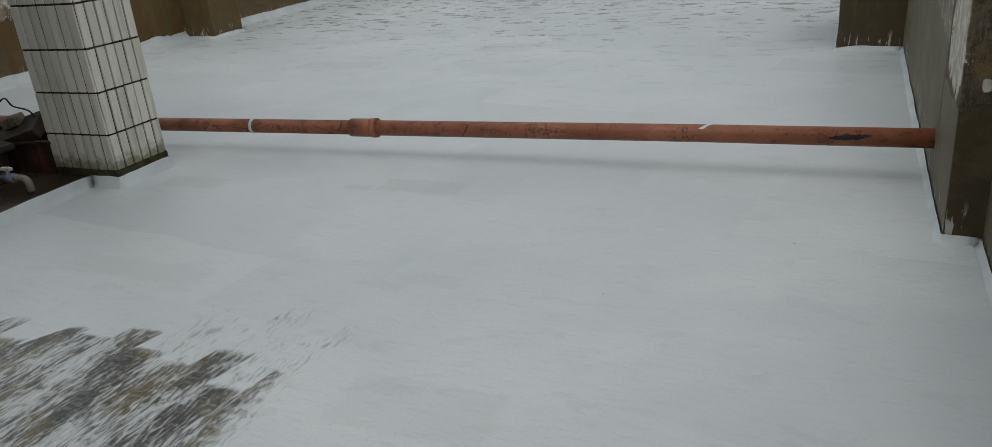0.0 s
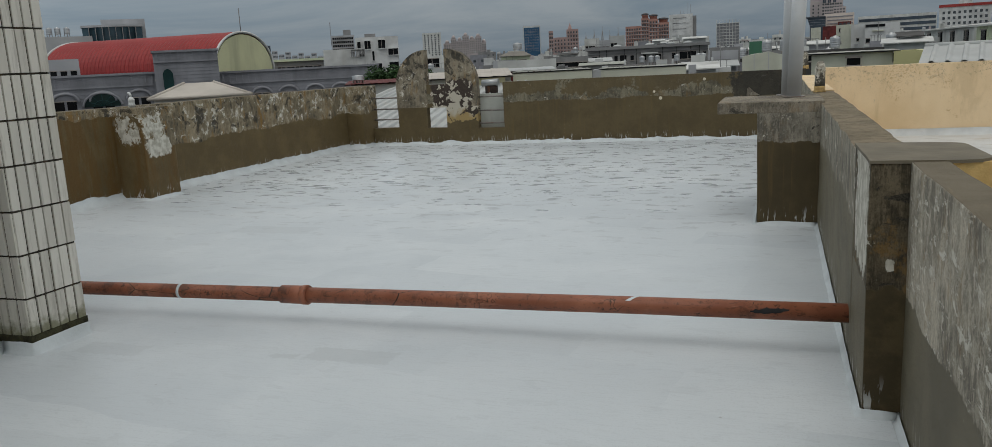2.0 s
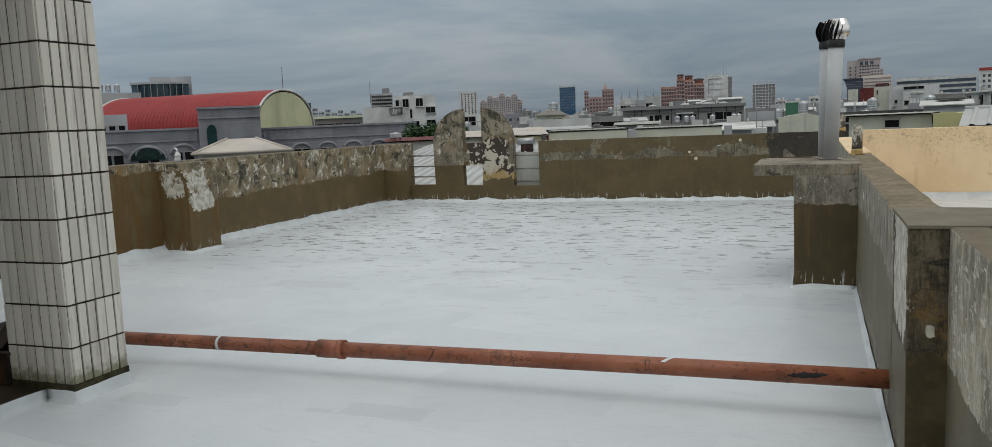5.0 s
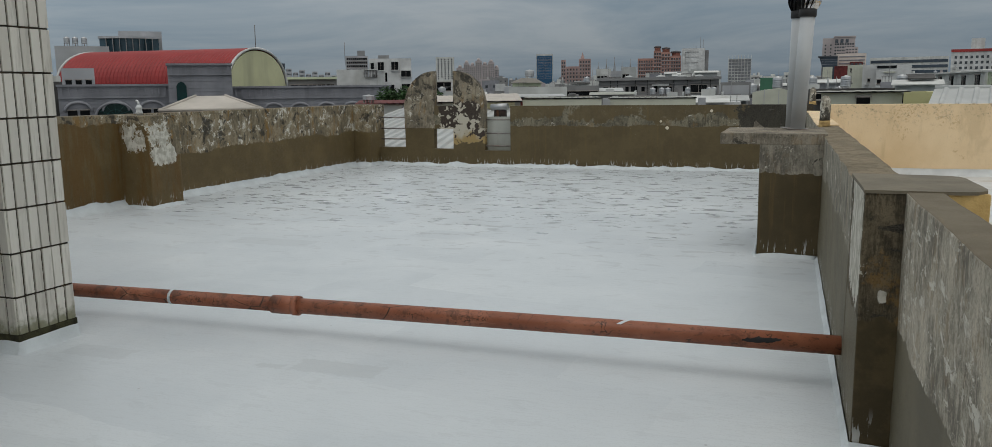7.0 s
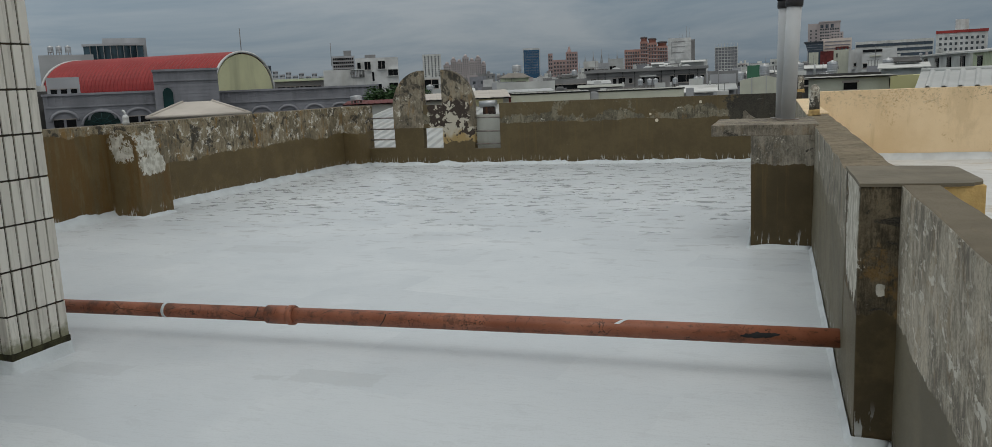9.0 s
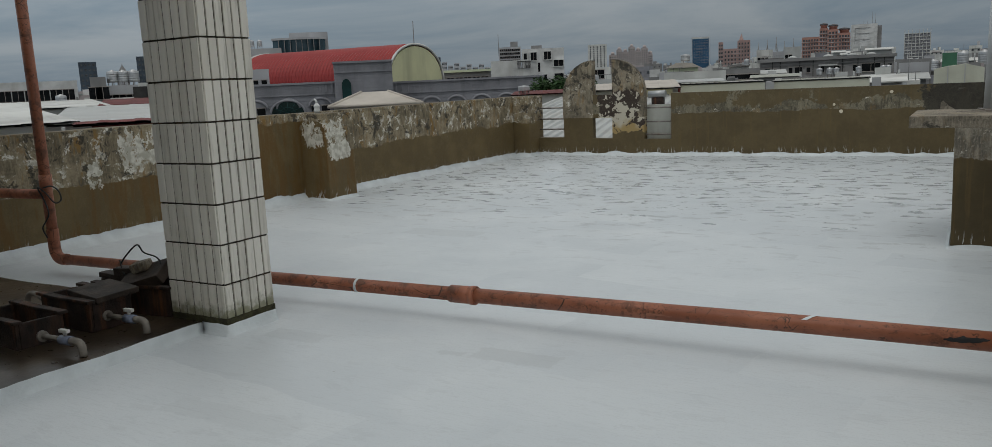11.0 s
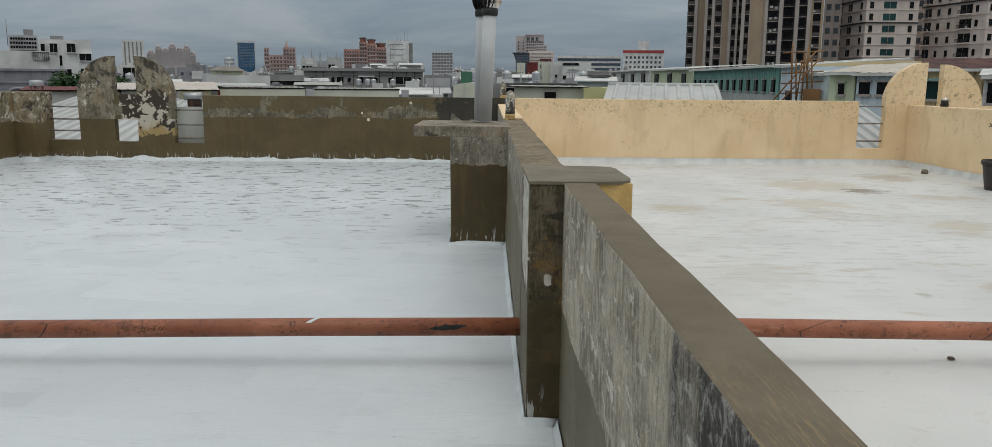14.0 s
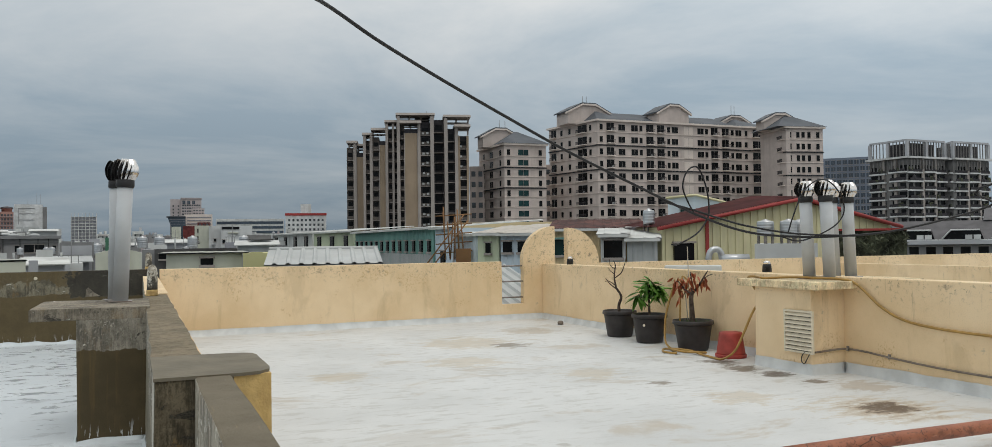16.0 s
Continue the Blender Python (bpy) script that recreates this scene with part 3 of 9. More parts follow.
def wall_tile():
    s = Shade("glazed_wall_tile", 0.35, 0.0, 0.5)
    r = s.random()
    col = s.mix(r, (0.60, 0.575, 0.515), (0.74, 0.715, 0.65))
    x, y, z = s.xyz()
    stain = s.noise(1.0, 5, 0.65, s.stretch(30, 30, 3))
    col = s.mix(s.math("MULTIPLY", s.step(stain, 0.5, 0.7), 0.4), col, (0.25, 0.235, 0.19))
    moss = s.math("MULTIPLY", s.step(s.math("ADD", z, s.math("MULTIPLY", s.noise(22, 4), 0.16)), 0.27, 0.19), 0.8)
    col = s.mix(moss, col, (0.13, 0.13, 0.05))
    s.bump(s.noise(50, 3), 0.06, 0.003)
    return s.done(col, s.math("ADD", 0.25, s.math("MULTIPLY", s.noise(18), 0.25)))


M_FLOOR, M_FLOOR2 = roof_coating(), neighbour_coating()
M_LEFT = weathered("left_parapet_finish", 0.50, 0.26, (0.235, 0.195, 0.13), 0.50, 0.70, 0.9, drop=0.010, rise=(7.70, 0.42, 5.85), flow=4.6, streaky=0.35, dullness=0.5, patches=((-7.25, 7.90, 0.62, 0.05, 0.20, 0.12), (-7.25, 7.84, 0.84, 0.05, 0.16, 0.14, 16.0), (-7.67, 4.82, 0.64, 0.1, 0.08, 0.12, 14.0), (-7.46, 7.66, 0.82, 0.15, 0.04, 0.15, 13.0), (-7.67, 5.26, 0.84, 0.1, 0.14, 0.18, 16.0), (-7.67, 5.47, 0.77, 0.1, 0.10, 0.07, 14.0)), tint=(0.142, 0.103, 0.047))
M_FAR = weathered("far_parapet_finish", 0.72, 0.16, (0.17, 0.152, 0.108), 0.24, 0.46, 0.35, second=0.86, streaky=0.2, flow=7.0, soot=(-1.0, 0.66), scabs=(-5.68, 0.74, 0.48, 0.34))
M_ARCH = weathered("arch_finish", 0.62, 0.08, (0.22, 0.19, 0.14), 0.34, 0.62, 0.5, smooth_top=False, flow=4.6, streaky=0.3, dullness=0.4, scabs=(-5.80, 0.84, 0.42, 0.30))
M_PIER = weathered("vent_pier_finish", 0.67, 0.06, (0.235, 0.215, 0.175), 0.22, 0.42, 0.15, smooth_top=False, flow=6.0, streaky=0.45, dullness=0.5, tint=(0.088, 0.066, 0.032))
M_MIDFAR = weathered("party_wall_finish", 0.66, 0.30, (0.25, 0.23, 0.185), 0.36, 0.2, 0.25, dullness=0.5, streaky=0.6, flow=3.0, tint=PARTY_BROWN, old_top=(0.165, 0.135, 0.09))
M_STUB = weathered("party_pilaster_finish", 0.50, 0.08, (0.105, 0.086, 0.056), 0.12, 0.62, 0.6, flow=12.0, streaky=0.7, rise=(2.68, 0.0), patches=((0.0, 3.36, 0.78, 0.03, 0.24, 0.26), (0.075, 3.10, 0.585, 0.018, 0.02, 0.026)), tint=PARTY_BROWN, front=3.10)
M_NEAR = weathered("party_wall_near_finish", 0.56, 0.16, (0.37, 0.335, 0.27), 0.50, 0.02, 0.30, drop=-0.028, streaky=0.55, flow=12.0, dullness=0.45, grime=(0.80, 0.84, 0.42, 0.30), worn_top=1.05, tint=PARTY_BROWN)
M_CAP = weathered("vent_cap_finish", -1.0, 0.05, (0.21, 0.185, 0.145), 0.20, 0.50, 0.25, smooth_top=False, flow=9.0, streaky=0.4, dullness=0.5)
M_TOP = plain("brown_grey_top_coat", (0.172, 0.150, 0.108), 0.75, vary=0.14, scale=5, bump=0.5, dirt=(0.12, 0.10, 0.07))
M_STUMP = weathered("stump_finish", -1.0, 0.05, (0.36, 0.33, 0.27), 0.75, 0.85, 0.3, smooth_top=False, flow=3.0, streaky=0.5)
M_OCHRE_POST = plain("yellow_stained_mortar", (0.44, 0.30, 0.12), 0.8, vary=0.3, scale=12, bump=0.5)
M_CREAM = cream_wall()
M_WORNCAP = weathered("worn_cream_cap_finish", -1.0, 0.05, (0.66, 0.52, 0.33), 0.2, 0.40, 0.30, smooth_top=False, flow=10.0, streaky=0.3, dullness=0.35)
M_YELLOWED = plain("yellowed_wall_paint", (0.60, 0.42, 0.17), 0.75, vary=0.18, scale=9, bump=0.5, dirt=(0.42, 0.27, 0.09))
M_SKIRT = plain("white_upstand_coating", (0.62, 0.67, 0.695), 0.45, vary=0.08, scale=5, bump=0.4)
M_SKIRTPALE = plain("pale_upstand_coating", (0.60, 0.62, 0.62), 0.5, vary=0.10, scale=4, bump=0.3)
M_PIPE = pvc_pipe()
M_TILE = wall_tile()
M_MOSS = plain("mossy_mortar", (0.045, 0.042, 0.018), 0.9, vary=0.4, scale=16, bump=0.7)
M_GROUT = plain("dark_grout", (0.045, 0.039, 0.029), 0.9, vary=0.3, scale=14, bump=0.5, dirt=(0.13, 0.075, 0.035))
M_VENT = plain("grey_painted_steel", (0.50, 0.52, 0.535), 0.55, 0.0, vary=0.08, scale=3, bump=0.05)
M_CHROME = plain("polished_steel_vane", (0.72, 0.70, 0.68), 0.14, 1.0, vary=0.08, scale=8, bump=0.02)
M_DARKVANE = plain("blackened_steel_vane", (0.05, 0.05, 0.05), 0.3, 0.8, vary=0.2, scale=8, bump=0.05)
M_BLACK = plain("black_rubber", (0.014, 0.014, 0.015), 0.55, vary=0.2, scale=10)
M_PLINTH = plain("wet_brown_slab", (0.055, 0.040, 0.026), 0.3, vary=0.35, scale=2.5, bump=0.25, dirt=(0.10, 0.08, 0.055))
M_RUST = plain("rusted_steel", (0.026, 0.015, 0.011), 0.7, 0.0, vary=0.5, scale=9, bump=0.7, dirt=(0.17, 0.062, 0.02))
M_OLDWOOD = plain("wet_dark_timber", (0.045, 0.032, 0.024), 0.7, vary=0.4, scale=9, bump=0.5)
M_TAPPIPE = plain("grey_pvc", (0.22, 0.20, 0.175), 0.5, vary=0.2, scale=12)
M_TAPBLUE = plain("blue_grey_valve_body", (0.22, 0.26, 0.36), 0.45, vary=0.25, scale=18)
M_TAPWHITE = plain("white_valve_handle", (0.6, 0.6, 0.58), 0.4, vary=0.1, scale=14)
M_POT = plain("dark_brown_plastic_pot", (0.030, 0.025, 0.024), 0.5, vary=0.25, scale=6, bump=0.1)
M_REDPOT = plain("faded_red_plastic", (0.36, 0.055, 0.042), 0.5, vary=0.2, scale=6, bump=0.1)
M_SOIL = plain("potting_soil", (0.05, 0.038, 0.026), 0.95, vary=0.4, scale=20, bump=0.8)
M_WEED = plain("small_green_weeds", (0.05, 0.09, 0.03), 0.8, vary=0.4, scale=30, bump=0.8)
M_BARK = plain("plant_bark", (0.085, 0.06, 0.045), 0.9, vary=0.4, scale=25, bump=0.7)
M_HOSE = plain("yellow_brown_hose", (0.36, 0.215, 0.055), 0.45, vary=0.15, scale=8)
M_CONDUIT = plain("grey_brown_conduit", (0.20, 0.165, 0.13), 0.55, vary=0.2, scale=10)
M_LOUVRE = plain("off_white_louvre", (0.70, 0.63, 0.49), 0.5, vary=0.08, scale=8, dirt=(0.42, 0.36, 0.27))
M_CABLE = plain("black_cable", (0.012, 0.012, 0.013), 0.5, vary=0.2, scale=20)
M_RAIL = plain("grey_steel_rail", (0.26, 0.24, 0.22), 0.5, 0.3, vary=0.25, scale=12, dirt=(0.16, 0.08, 0.04))
M_STRAW = plain("bamboo_cane", (0.38, 0.34, 0.27), 0.7, vary=0.2, scale=20)


def leaf_material(name, a, b):
    s = Shade(name, 0.45, 0.0, 0.5)
    col = s.mix(s.random(), a, b)
    col = s.mix(s.math("MULTIPLY", s.noise(30, 3), 0.4), col, tuple(c * 0.5 for c in a))
    s.bump(s.noise(60, 2), 0.1, 0.003)
    return s.done(col)


M_LEAF = leaf_material("green_leaf", (0.11, 0.27, 0.035), (0.25, 0.48, 0.08))
M_DEADLEAF = leaf_material("withered_leaf", (0.44, 0.11, 0.045), (0.64, 0.23, 0.10))

# ---- mesh helpers ----


def add_box(bm, x0, x1, y0, y1, z0, z1, bevel=0.0):
    made = bmesh.ops.create_cube(bm, size=1.0)["verts"]
    bmesh.ops.scale(bm, vec=(x1 - x0, y1 - y0, z1 - z0), verts=made)
    bmesh.ops.translate(bm, vec=((x0 + x1) / 2, (y0 + y1) / 2, (z0 + z1) / 2), verts=made)
    if bevel:
        edges = list({e for v in made for e in v.link_edges})
        bmesh.ops.bevel(bm, geom=edges, offset=bevel, segments=2, affect="EDGES", profile=0.6)
    return bm


def box(x0, x1, y0, y1, z0, z1, bevel=0.0):
    return add_box(bmesh.new(), x0, x1, y0, y1, z0, z1, bevel)


def add_prism(bm, poly, a0, a1, axis="y"):
    """A polygon, extruded from a0 to a1 along an axis. Along y its points are (x, z), along x (y, z), along z (x, y)."""
    def at(p, a):
        return {"y": (p[0], a, p[1]), "x": (a, p[0], p[1]), "z": (p[0], p[1], a)}[axis]
    low = [bm.verts.new(at(p, a0)) for p in poly]
    high = [bm.verts.new(at(p, a1)) for p in poly]
    n = len(poly)
    faces = [bm.faces.new(low), bm.faces.new(high[::-1])]
    for i in range(n):
        faces.append(bm.faces.new((low[i], high[i], high[(i + 1) % n], low[(i + 1) % n])))
    bmesh.ops.recalc_face_normals(bm, faces=bm.faces[:])
    return bm


def prism(poly, a0, a1, axis="y"):
    return add_prism(bmesh.new(), poly, a0, a1, axis)


def add_tube(bm, points, radius, sides=10, taper=None, closed=True):
    """A round bar along points; taper: the radius at its end."""
    pts = [Vector(p) for p in points]
    rings = []
    side = None
    for i, p in enumerate(pts):
        way = (pts[min(i + 1, len(pts) - 1)] - pts[max(i - 1, 0)]).normalized()
        if side is None:
            side = way.orthogonal().normalized()
        else:
            side = (side - way * side.dot(way)).normalized()
        other = way.cross(side)
        r = radius if taper is None else radius + (taper - radius) * i / (len(pts) - 1)
        rings.append([bm.verts.new(p + r * (math.cos(a) * side + math.sin(a) * other)) for a in (2 * math.pi * k / sides for k in range(sides))])
    for a, b in zip(rings, rings[1:]):
        for k in range(sides):
            f = bm.faces.new((a[k], a[(k + 1) % sides], b[(k + 1) % sides], b[k]))
            f.smooth = True
    if closed:
        bm.faces.new(rings[0][::-1])
        bm.faces.new(rings[-1])
    return bm


def tube(points, radius, sides=10, taper=None):
    return add_tube(bmesh.new(), points, radius, sides, taper)


def lathe(profile, sides=28, smooth=True):
    """A turned form from (radius, height) pairs, open where the ends have a radius."""
    bm = bmesh.new()
    rings = [[bm.verts.new((r * math.cos(a), r * math.sin(a), z)) for a in (2 * math.pi * k / sides for k in range(sides))] for r, z in profile]
    for a, b in zip(rings, rings[1:]):
        for k in range(sides):
            f = bm.faces.new((a[k], a[(k + 1) % sides], b[(k + 1) % sides], b[k]))
            f.smooth = smooth
    if profile[0][0] > 0.001:
        bm.faces.new(rings[0][::-1])
    if profile[-1][0] > 0.001:
        bm.faces.new(rings[-1])
    bmesh.ops.remove_doubles(bm, verts=bm.verts[:], dist=0.0005)
    return bm


def cut(bm, step, jitter=0.004, seed=0.0):
    """Cuts a form across at even steps and roughens it slightly, as trowelled render is."""
    for axis in range(3):
        lo = min(v.co[axis] for v in bm.verts)
        hi = max(v.co[axis] for v in bm.verts)
        k = int((hi - lo) / step)
        for i in range(1, k + 1):
            co, no = [0, 0, 0], [0, 0, 0]
            co[axis], no[axis] = lo + (hi - lo) * i / (k + 1), 1
            bmesh.ops.bisect_plane(bm, geom=bm.verts[:] + bm.edges[:] + bm.faces[:], plane_co=co, plane_no=no)
    for v in bm.verts:
        v.co += noise.noise_vector(v.co * 2.3 + Vector((seed, 0, 0))) * jitter + noise.noise_vector(v.co * 9.0) * jitter * 0.4
    return bm


def mesh_of(name, bm, material):
    me = bpy.data.meshes.new(name)
    bm.to_mesh(me)
    bm.free()
    me.materials.append(material)
    return me


def part(name, bm, material, parent=None, label="", at=None):
    """One bmesh, or a mesh already made, as one object under a thing."""
    me = bm if isinstance(bm, bpy.types.Mesh) else mesh_of(name, bm, material)
    ob = new(name, me)
    ob.parent = parent
    if at is not None:
        ob.matrix_basis = at if isinstance(at, Matrix) else pose(*at)
    if label:
        ob["label"] = label
    return ob


def thing(name, label, category, at=(0, 0, 0), group="", kind=""):
    ob = new(name)
    ob.empty_display_size = 0.2
    ob.matrix_basis = at if isinstance(at, Matrix) else pose(*at)
    return tagged(ob, label, category, group, kind)


def structure(name, bm, material, label, category=""):
    return tagged(part(name, bm, material), label, category or name.split("_")[0], "", "structure")


# ---- the roof: slab, parapets, party wall ----
LEFT, FAR, RIGHT = -7.67, 13.65, 6.76


def floor_sheet(x0, x1, y0, y1, step, lift):
    bm = bmesh.new()
    nx, ny = int((x1 - x0) / step), int((y1 - y0) / step)
    grid = [[bm.verts.new((x0 + (x1 - x0) * i / nx, y0 + (y1 - y0) * j / ny, lift * noise.noise(Vector((i * step * 0.6, j * step * 0.6, 3.0))))) for j in range(ny + 1)] for i in range(nx + 1)]
    for i in range(nx):
        for j in range(ny):
            f = bm.faces.new((grid[i][j], grid[i + 1][j], grid[i + 1][j + 1], grid[i][j + 1]))
            f.smooth = True
    return bm


structure("floor", floor_sheet(LEFT - 0.1, 0.1, -6.0, FAR + 0.1, 0.15, 0.006), M_FLOOR, "freshly white coated flat roof slab with thin grey spots")
structure("floor_neighbour", floor_sheet(0.1, RIGHT + 0.1, -6.0, FAR + 0.1, 0.15, 0.006), M_FLOOR2, "older white coated neighbouring roof with tan stains")

structure("wall_left", cut(box(LEFT - 0.22, LEFT, -6.0, FAR - 0.4, -0.3, 1.10, 0.012), 0.35, 0.007, 1), M_LEFT, "low rendered parapet, brown coat below flaking paint")
structure("wall_left_pier", cut(box(LEFT - 0.24, -7.25, 7.66, 8.19, -0.1, 1.085, 0.015), 0.3, 0.006, 2), M_LEFT, "rendered parapet pier with white flaking patch", "pier")
structure("wall_corner_pier", cut(box(LEFT - 0.22, -7.36, 13.26, FAR + 0.2, -0.1, 1.10, 0.015), 0.3, 0.006, 3), M_LEFT, "weathered corner pier of the parapet", "pier")


def far_wall():
    """The far parapet with two railed gaps, one square hole and a split arch over it, in one mesh of butted blocks."""
    bm = bmesh.new()
    y0, y1 = FAR, FAR + 0.14
    add_box(bm, -7.36, -6.84, y0, y1, -0.1, 0.32)
    add_box(bm, -6.84, -6.27, y0, y1, -0.1, 1.07)
    add_box(bm, -6.27, -5.89, y0, y1, -0.1, 0.30)
    add_box(bm, -6.27, -5.89, y0, y1, 0.66, 1.07)
    add_box(bm, -5.89, -5.30, y0, y1, -0.1, 1.07)
    add_box(bm, -5.30, -4.82, y0, y1, -0.1, 0.28)
    add_box(bm, -4.82, 0.1, y0, y1, -0.1, 1.06)
    return cut(bm, 0.4, 0.005, 4)


structure("wall_far", far_wall(), M_FAR, "far parapet, brown coated, with openings")


def quarter(x_high, x_low, z0, z1, y0, y1, base):
    pts = [(x_high, base)]
    for k in range(13):
        a = math.pi / 2 * k / 12
        pts.append((x_high + (x_low - x_high) * math.sin(a), z0 + (z1 - z0) * math.cos(a)))
    if base < z0:
        pts.append((x_low, base))
    return prism(pts, y0, y1, "y")


for xa, xb in ((-6.255, -6.845), (-5.885, -5.295)):
    structure("wall_arch", quarter(xa, xb, 1.05, 1.68, FAR - 0.003, FAR + 0.143, 0.67), M_ARCH, "half of a split decorative arch, peeling and mould-blotched", "arch")


def railing(name, x0, x1, y, heights, label):
    root = thing(name, label, "railing", (x0, y, heights[0]))
    for zc in heights:
        part("rail", tube([(0, 0, zc - heights[0]), (x1 - x0, 0, zc - heights[0])], 0.014, 8), M_RAIL, root)
    return root


railing("railing", -7.37, -6.83, FAR + 0.07, (0.47, 0.66, 0.86), "grey steel rails across a parapet gap")
railing("railing", -5.31, -4.81, FAR + 0.07, (0.36, 0.58, 0.82), "grey steel rails across a parapet gap")

# party wall between the two roofs
structure("wall_party_near", cut(box(0.13, 0.25, -6.0, 3.12, -0.1, 0.962, 0.008), 0.3, 0.005, 5), M_NEAR, "thin party wall, bare grey render over brown coat")
structure("wall_party_pilaster_cap", cut(prism([(-0.004, 3.095), (0.30, 3.095), (0.35, 3.105), (0.385, 3.14), (0.396, 3.20), (0.396, 3.58), (0.385, 3.63), (0.35, 3.66), (0.30, 3.67), (-0.004, 3.67)], 0.956, 0.968, "z"), 0.2, 0.003, 6), M_TOP, "brown coated top of the pilaster", "pilaster")
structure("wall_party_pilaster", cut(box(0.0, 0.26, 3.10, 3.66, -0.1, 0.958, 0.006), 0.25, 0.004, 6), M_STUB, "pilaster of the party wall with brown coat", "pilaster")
structure("wall_party_far", cut(box(0.0, 0.2, 3.655, FAR + 0.1, -0.1, 0.95, 0.010), 0.12, 0.010, 7), M_MIDFAR, "party wall with brown coat below grey render")
structure("wall_party_far_cap", cut(box(0.004, 0.208, 8.60, FAR - 0.01, 0.945, 0.960, 0.004), 0.12, 0.006, 33), M_CREAM, "cream painted top of the party wall", "wall")
structure("wall_far_patch", prism([(-0.775, 0.675), (-0.575, 0.68), (-0.66, 0.735), (-0.735, 0.81), (-0.765, 0.79)], FAR - 0.004, FAR + 0.01, "y"), M_CAP, "leftover scab of pale render on the sooty wall", "patch")
for lx, lz, lr in ((-1.42, 0.965, 0.028), (-2.12, 0.69, 0.030), (-2.22, 0.80, 0.022)):
    structure("wall_far_lump", cut(lathe([(0.0, -0.004), (lr, 0.0), (lr * 0.8, 0.008), (0.0, 0.012)], 9, False), 0.02, 0.006, int(lr * 900)), M_LOUVRE, "pale mortar lump stuck to the parapet", "patch").matrix_world = pose(lx, FAR, lz, 90, 0, 0)
structure("wall_party_neighbour_face", cut(box(0.2, 0.212, 3.67, FAR, -0.1, 0.925), 0.5, 0.001, 8), M_CREAM, "cream painted face of the party wall")
structure("wall_party_neighbour_pilaster", cut(box(0.255, 0.388, 3.11, 3.65, -0.1, 0.958), 0.3, 0.002, 9), M_YELLOWED, "yellowed cream pilaster side", "pilaster")

# pier with the exhaust pipes
structure("vent_pier", cut(box(-0.46, 0.005, 6.71, 7.64, -0.1, 0.89, 0.008), 0.25, 0.005, 10), M_PIER, "square rendered pier, brown below grey cement", "pier")
structure("vent_pier_cap", cut(box(-0.76, 0.03, 6.707, 7.70, 0.885, 0.972, 0.006), 0.2, 0.006, 11), M_CAP, "overhanging cement slab on the pier", "slab")

# next door
structure("wall_neighbour_far", cut(box(0.24, 5.95, FAR, FAR + 0.14, -0.1, 1.055, 0.008), 0.5, 0.005, 12), M_CREAM, "cream painted far parapet with stains")
structure("wall_neighbour_far_low", cut(box(5.95, 6.39, FAR, FAR + 0.14, -0.1, 0.28), 0.3, 0.003, 13), M_CREAM, "low cream sill under the railed gap", "wall")
structure("wall_neighbour_far_corner", cut(box(6.39, RIGHT + 0.2, FAR, FAR + 0.14, -0.1, 1.055), 0.3, 0.003, 13), M_CREAM, "cream parapet beside the corner", "wall")
structure("wall_neighbour_arch", quarter(7.03, 6.38, 1.05, 1.69, FAR - 0.003, FAR + 0.143, 0.9), M_CREAM, "cream quarter arch on the parapet", "arch")
structure("wall_third_arch", quarter(7.30, 7.97, 1.0, 1.66, FAR - 0.003, FAR + 0.143, 0.6), M_CREAM, "cream quarter arch on the parapet beyond", "arch")
railing("railing", 5.93, 6.41, FAR + 0.07, (0.40, 0.69, 0.97), "grey steel rails across a cream parapet gap")
structure("wall_right", cut(box(RIGHT, RIGHT + 0.2, -6.0, FAR, -0.1, 1.0, 0.01), 0.5, 0.006, 14), M_CREAM, "cream painted party wall with grimy top")
structure("floor_third", floor_sheet(RIGHT + 0.2, 22.0, -6.0, FAR + 0.1, 0.6, 0.0), M_FLOOR2, "pale coated roof beyond the cream wall")
structure("wall_third_far", cut(box(7.3, 22.0, FAR, FAR + 0.14, -0.1, 0.99), 0.8, 0.004, 15), M_CREAM, "cream far parapet of the next roofs")
structure("wall_third_party", cut(box(13.9, 14.1, -6.0, FAR, -0.1, 0.86), 0.8, 0.004, 16), M_CREAM, "cream party wall between the next roofs")
structure("wall_back", cut(box(LEFT - 0.22, 22.0, -6.2, -6.0, -0.1, 2.6), 1.2, 0.004, 17), M_CREAM, "plain wall that closes the roofs")
# unseen wall, added to keep sky light off the faces turned to -y
structure("wall_stair_head", cut(box(LEFT - 0.22, 0.12, -1.75, -1.6, -0.1, 3.0), 0.8, 0.004, 27), M_NEAR, "unseen rendered wall added at the back to block sky light", "wall")
# unseen slab, assumed over the column and added to dim what stands below
structure("ceiling_porch", cut(box(LEFT - 0.22, -3.95, -1.75, 3.45, 2.90, 3.05), 0.8, 0.004, 28), M_CAP, "unseen concrete slab assumed on the tiled column, added to block sky light", "slab")

# louvred vent box in the cream wall
structure("vent_box", cut(box(6.31, RIGHT + 0.01, 6.58, 7.42, -0.05, 0.885, 0.01), 0.3, 0.004, 18), M_CREAM, "cream vent box against the party wall", "vent")
structure("vent_box_cap", cut(box(6.22, 7.75, 6.40, 7.62, 0.885, 0.965, 0.01), 0.25, 0.006, 19), M_WORNCAP, "worn cement cap on the vent box", "slab")


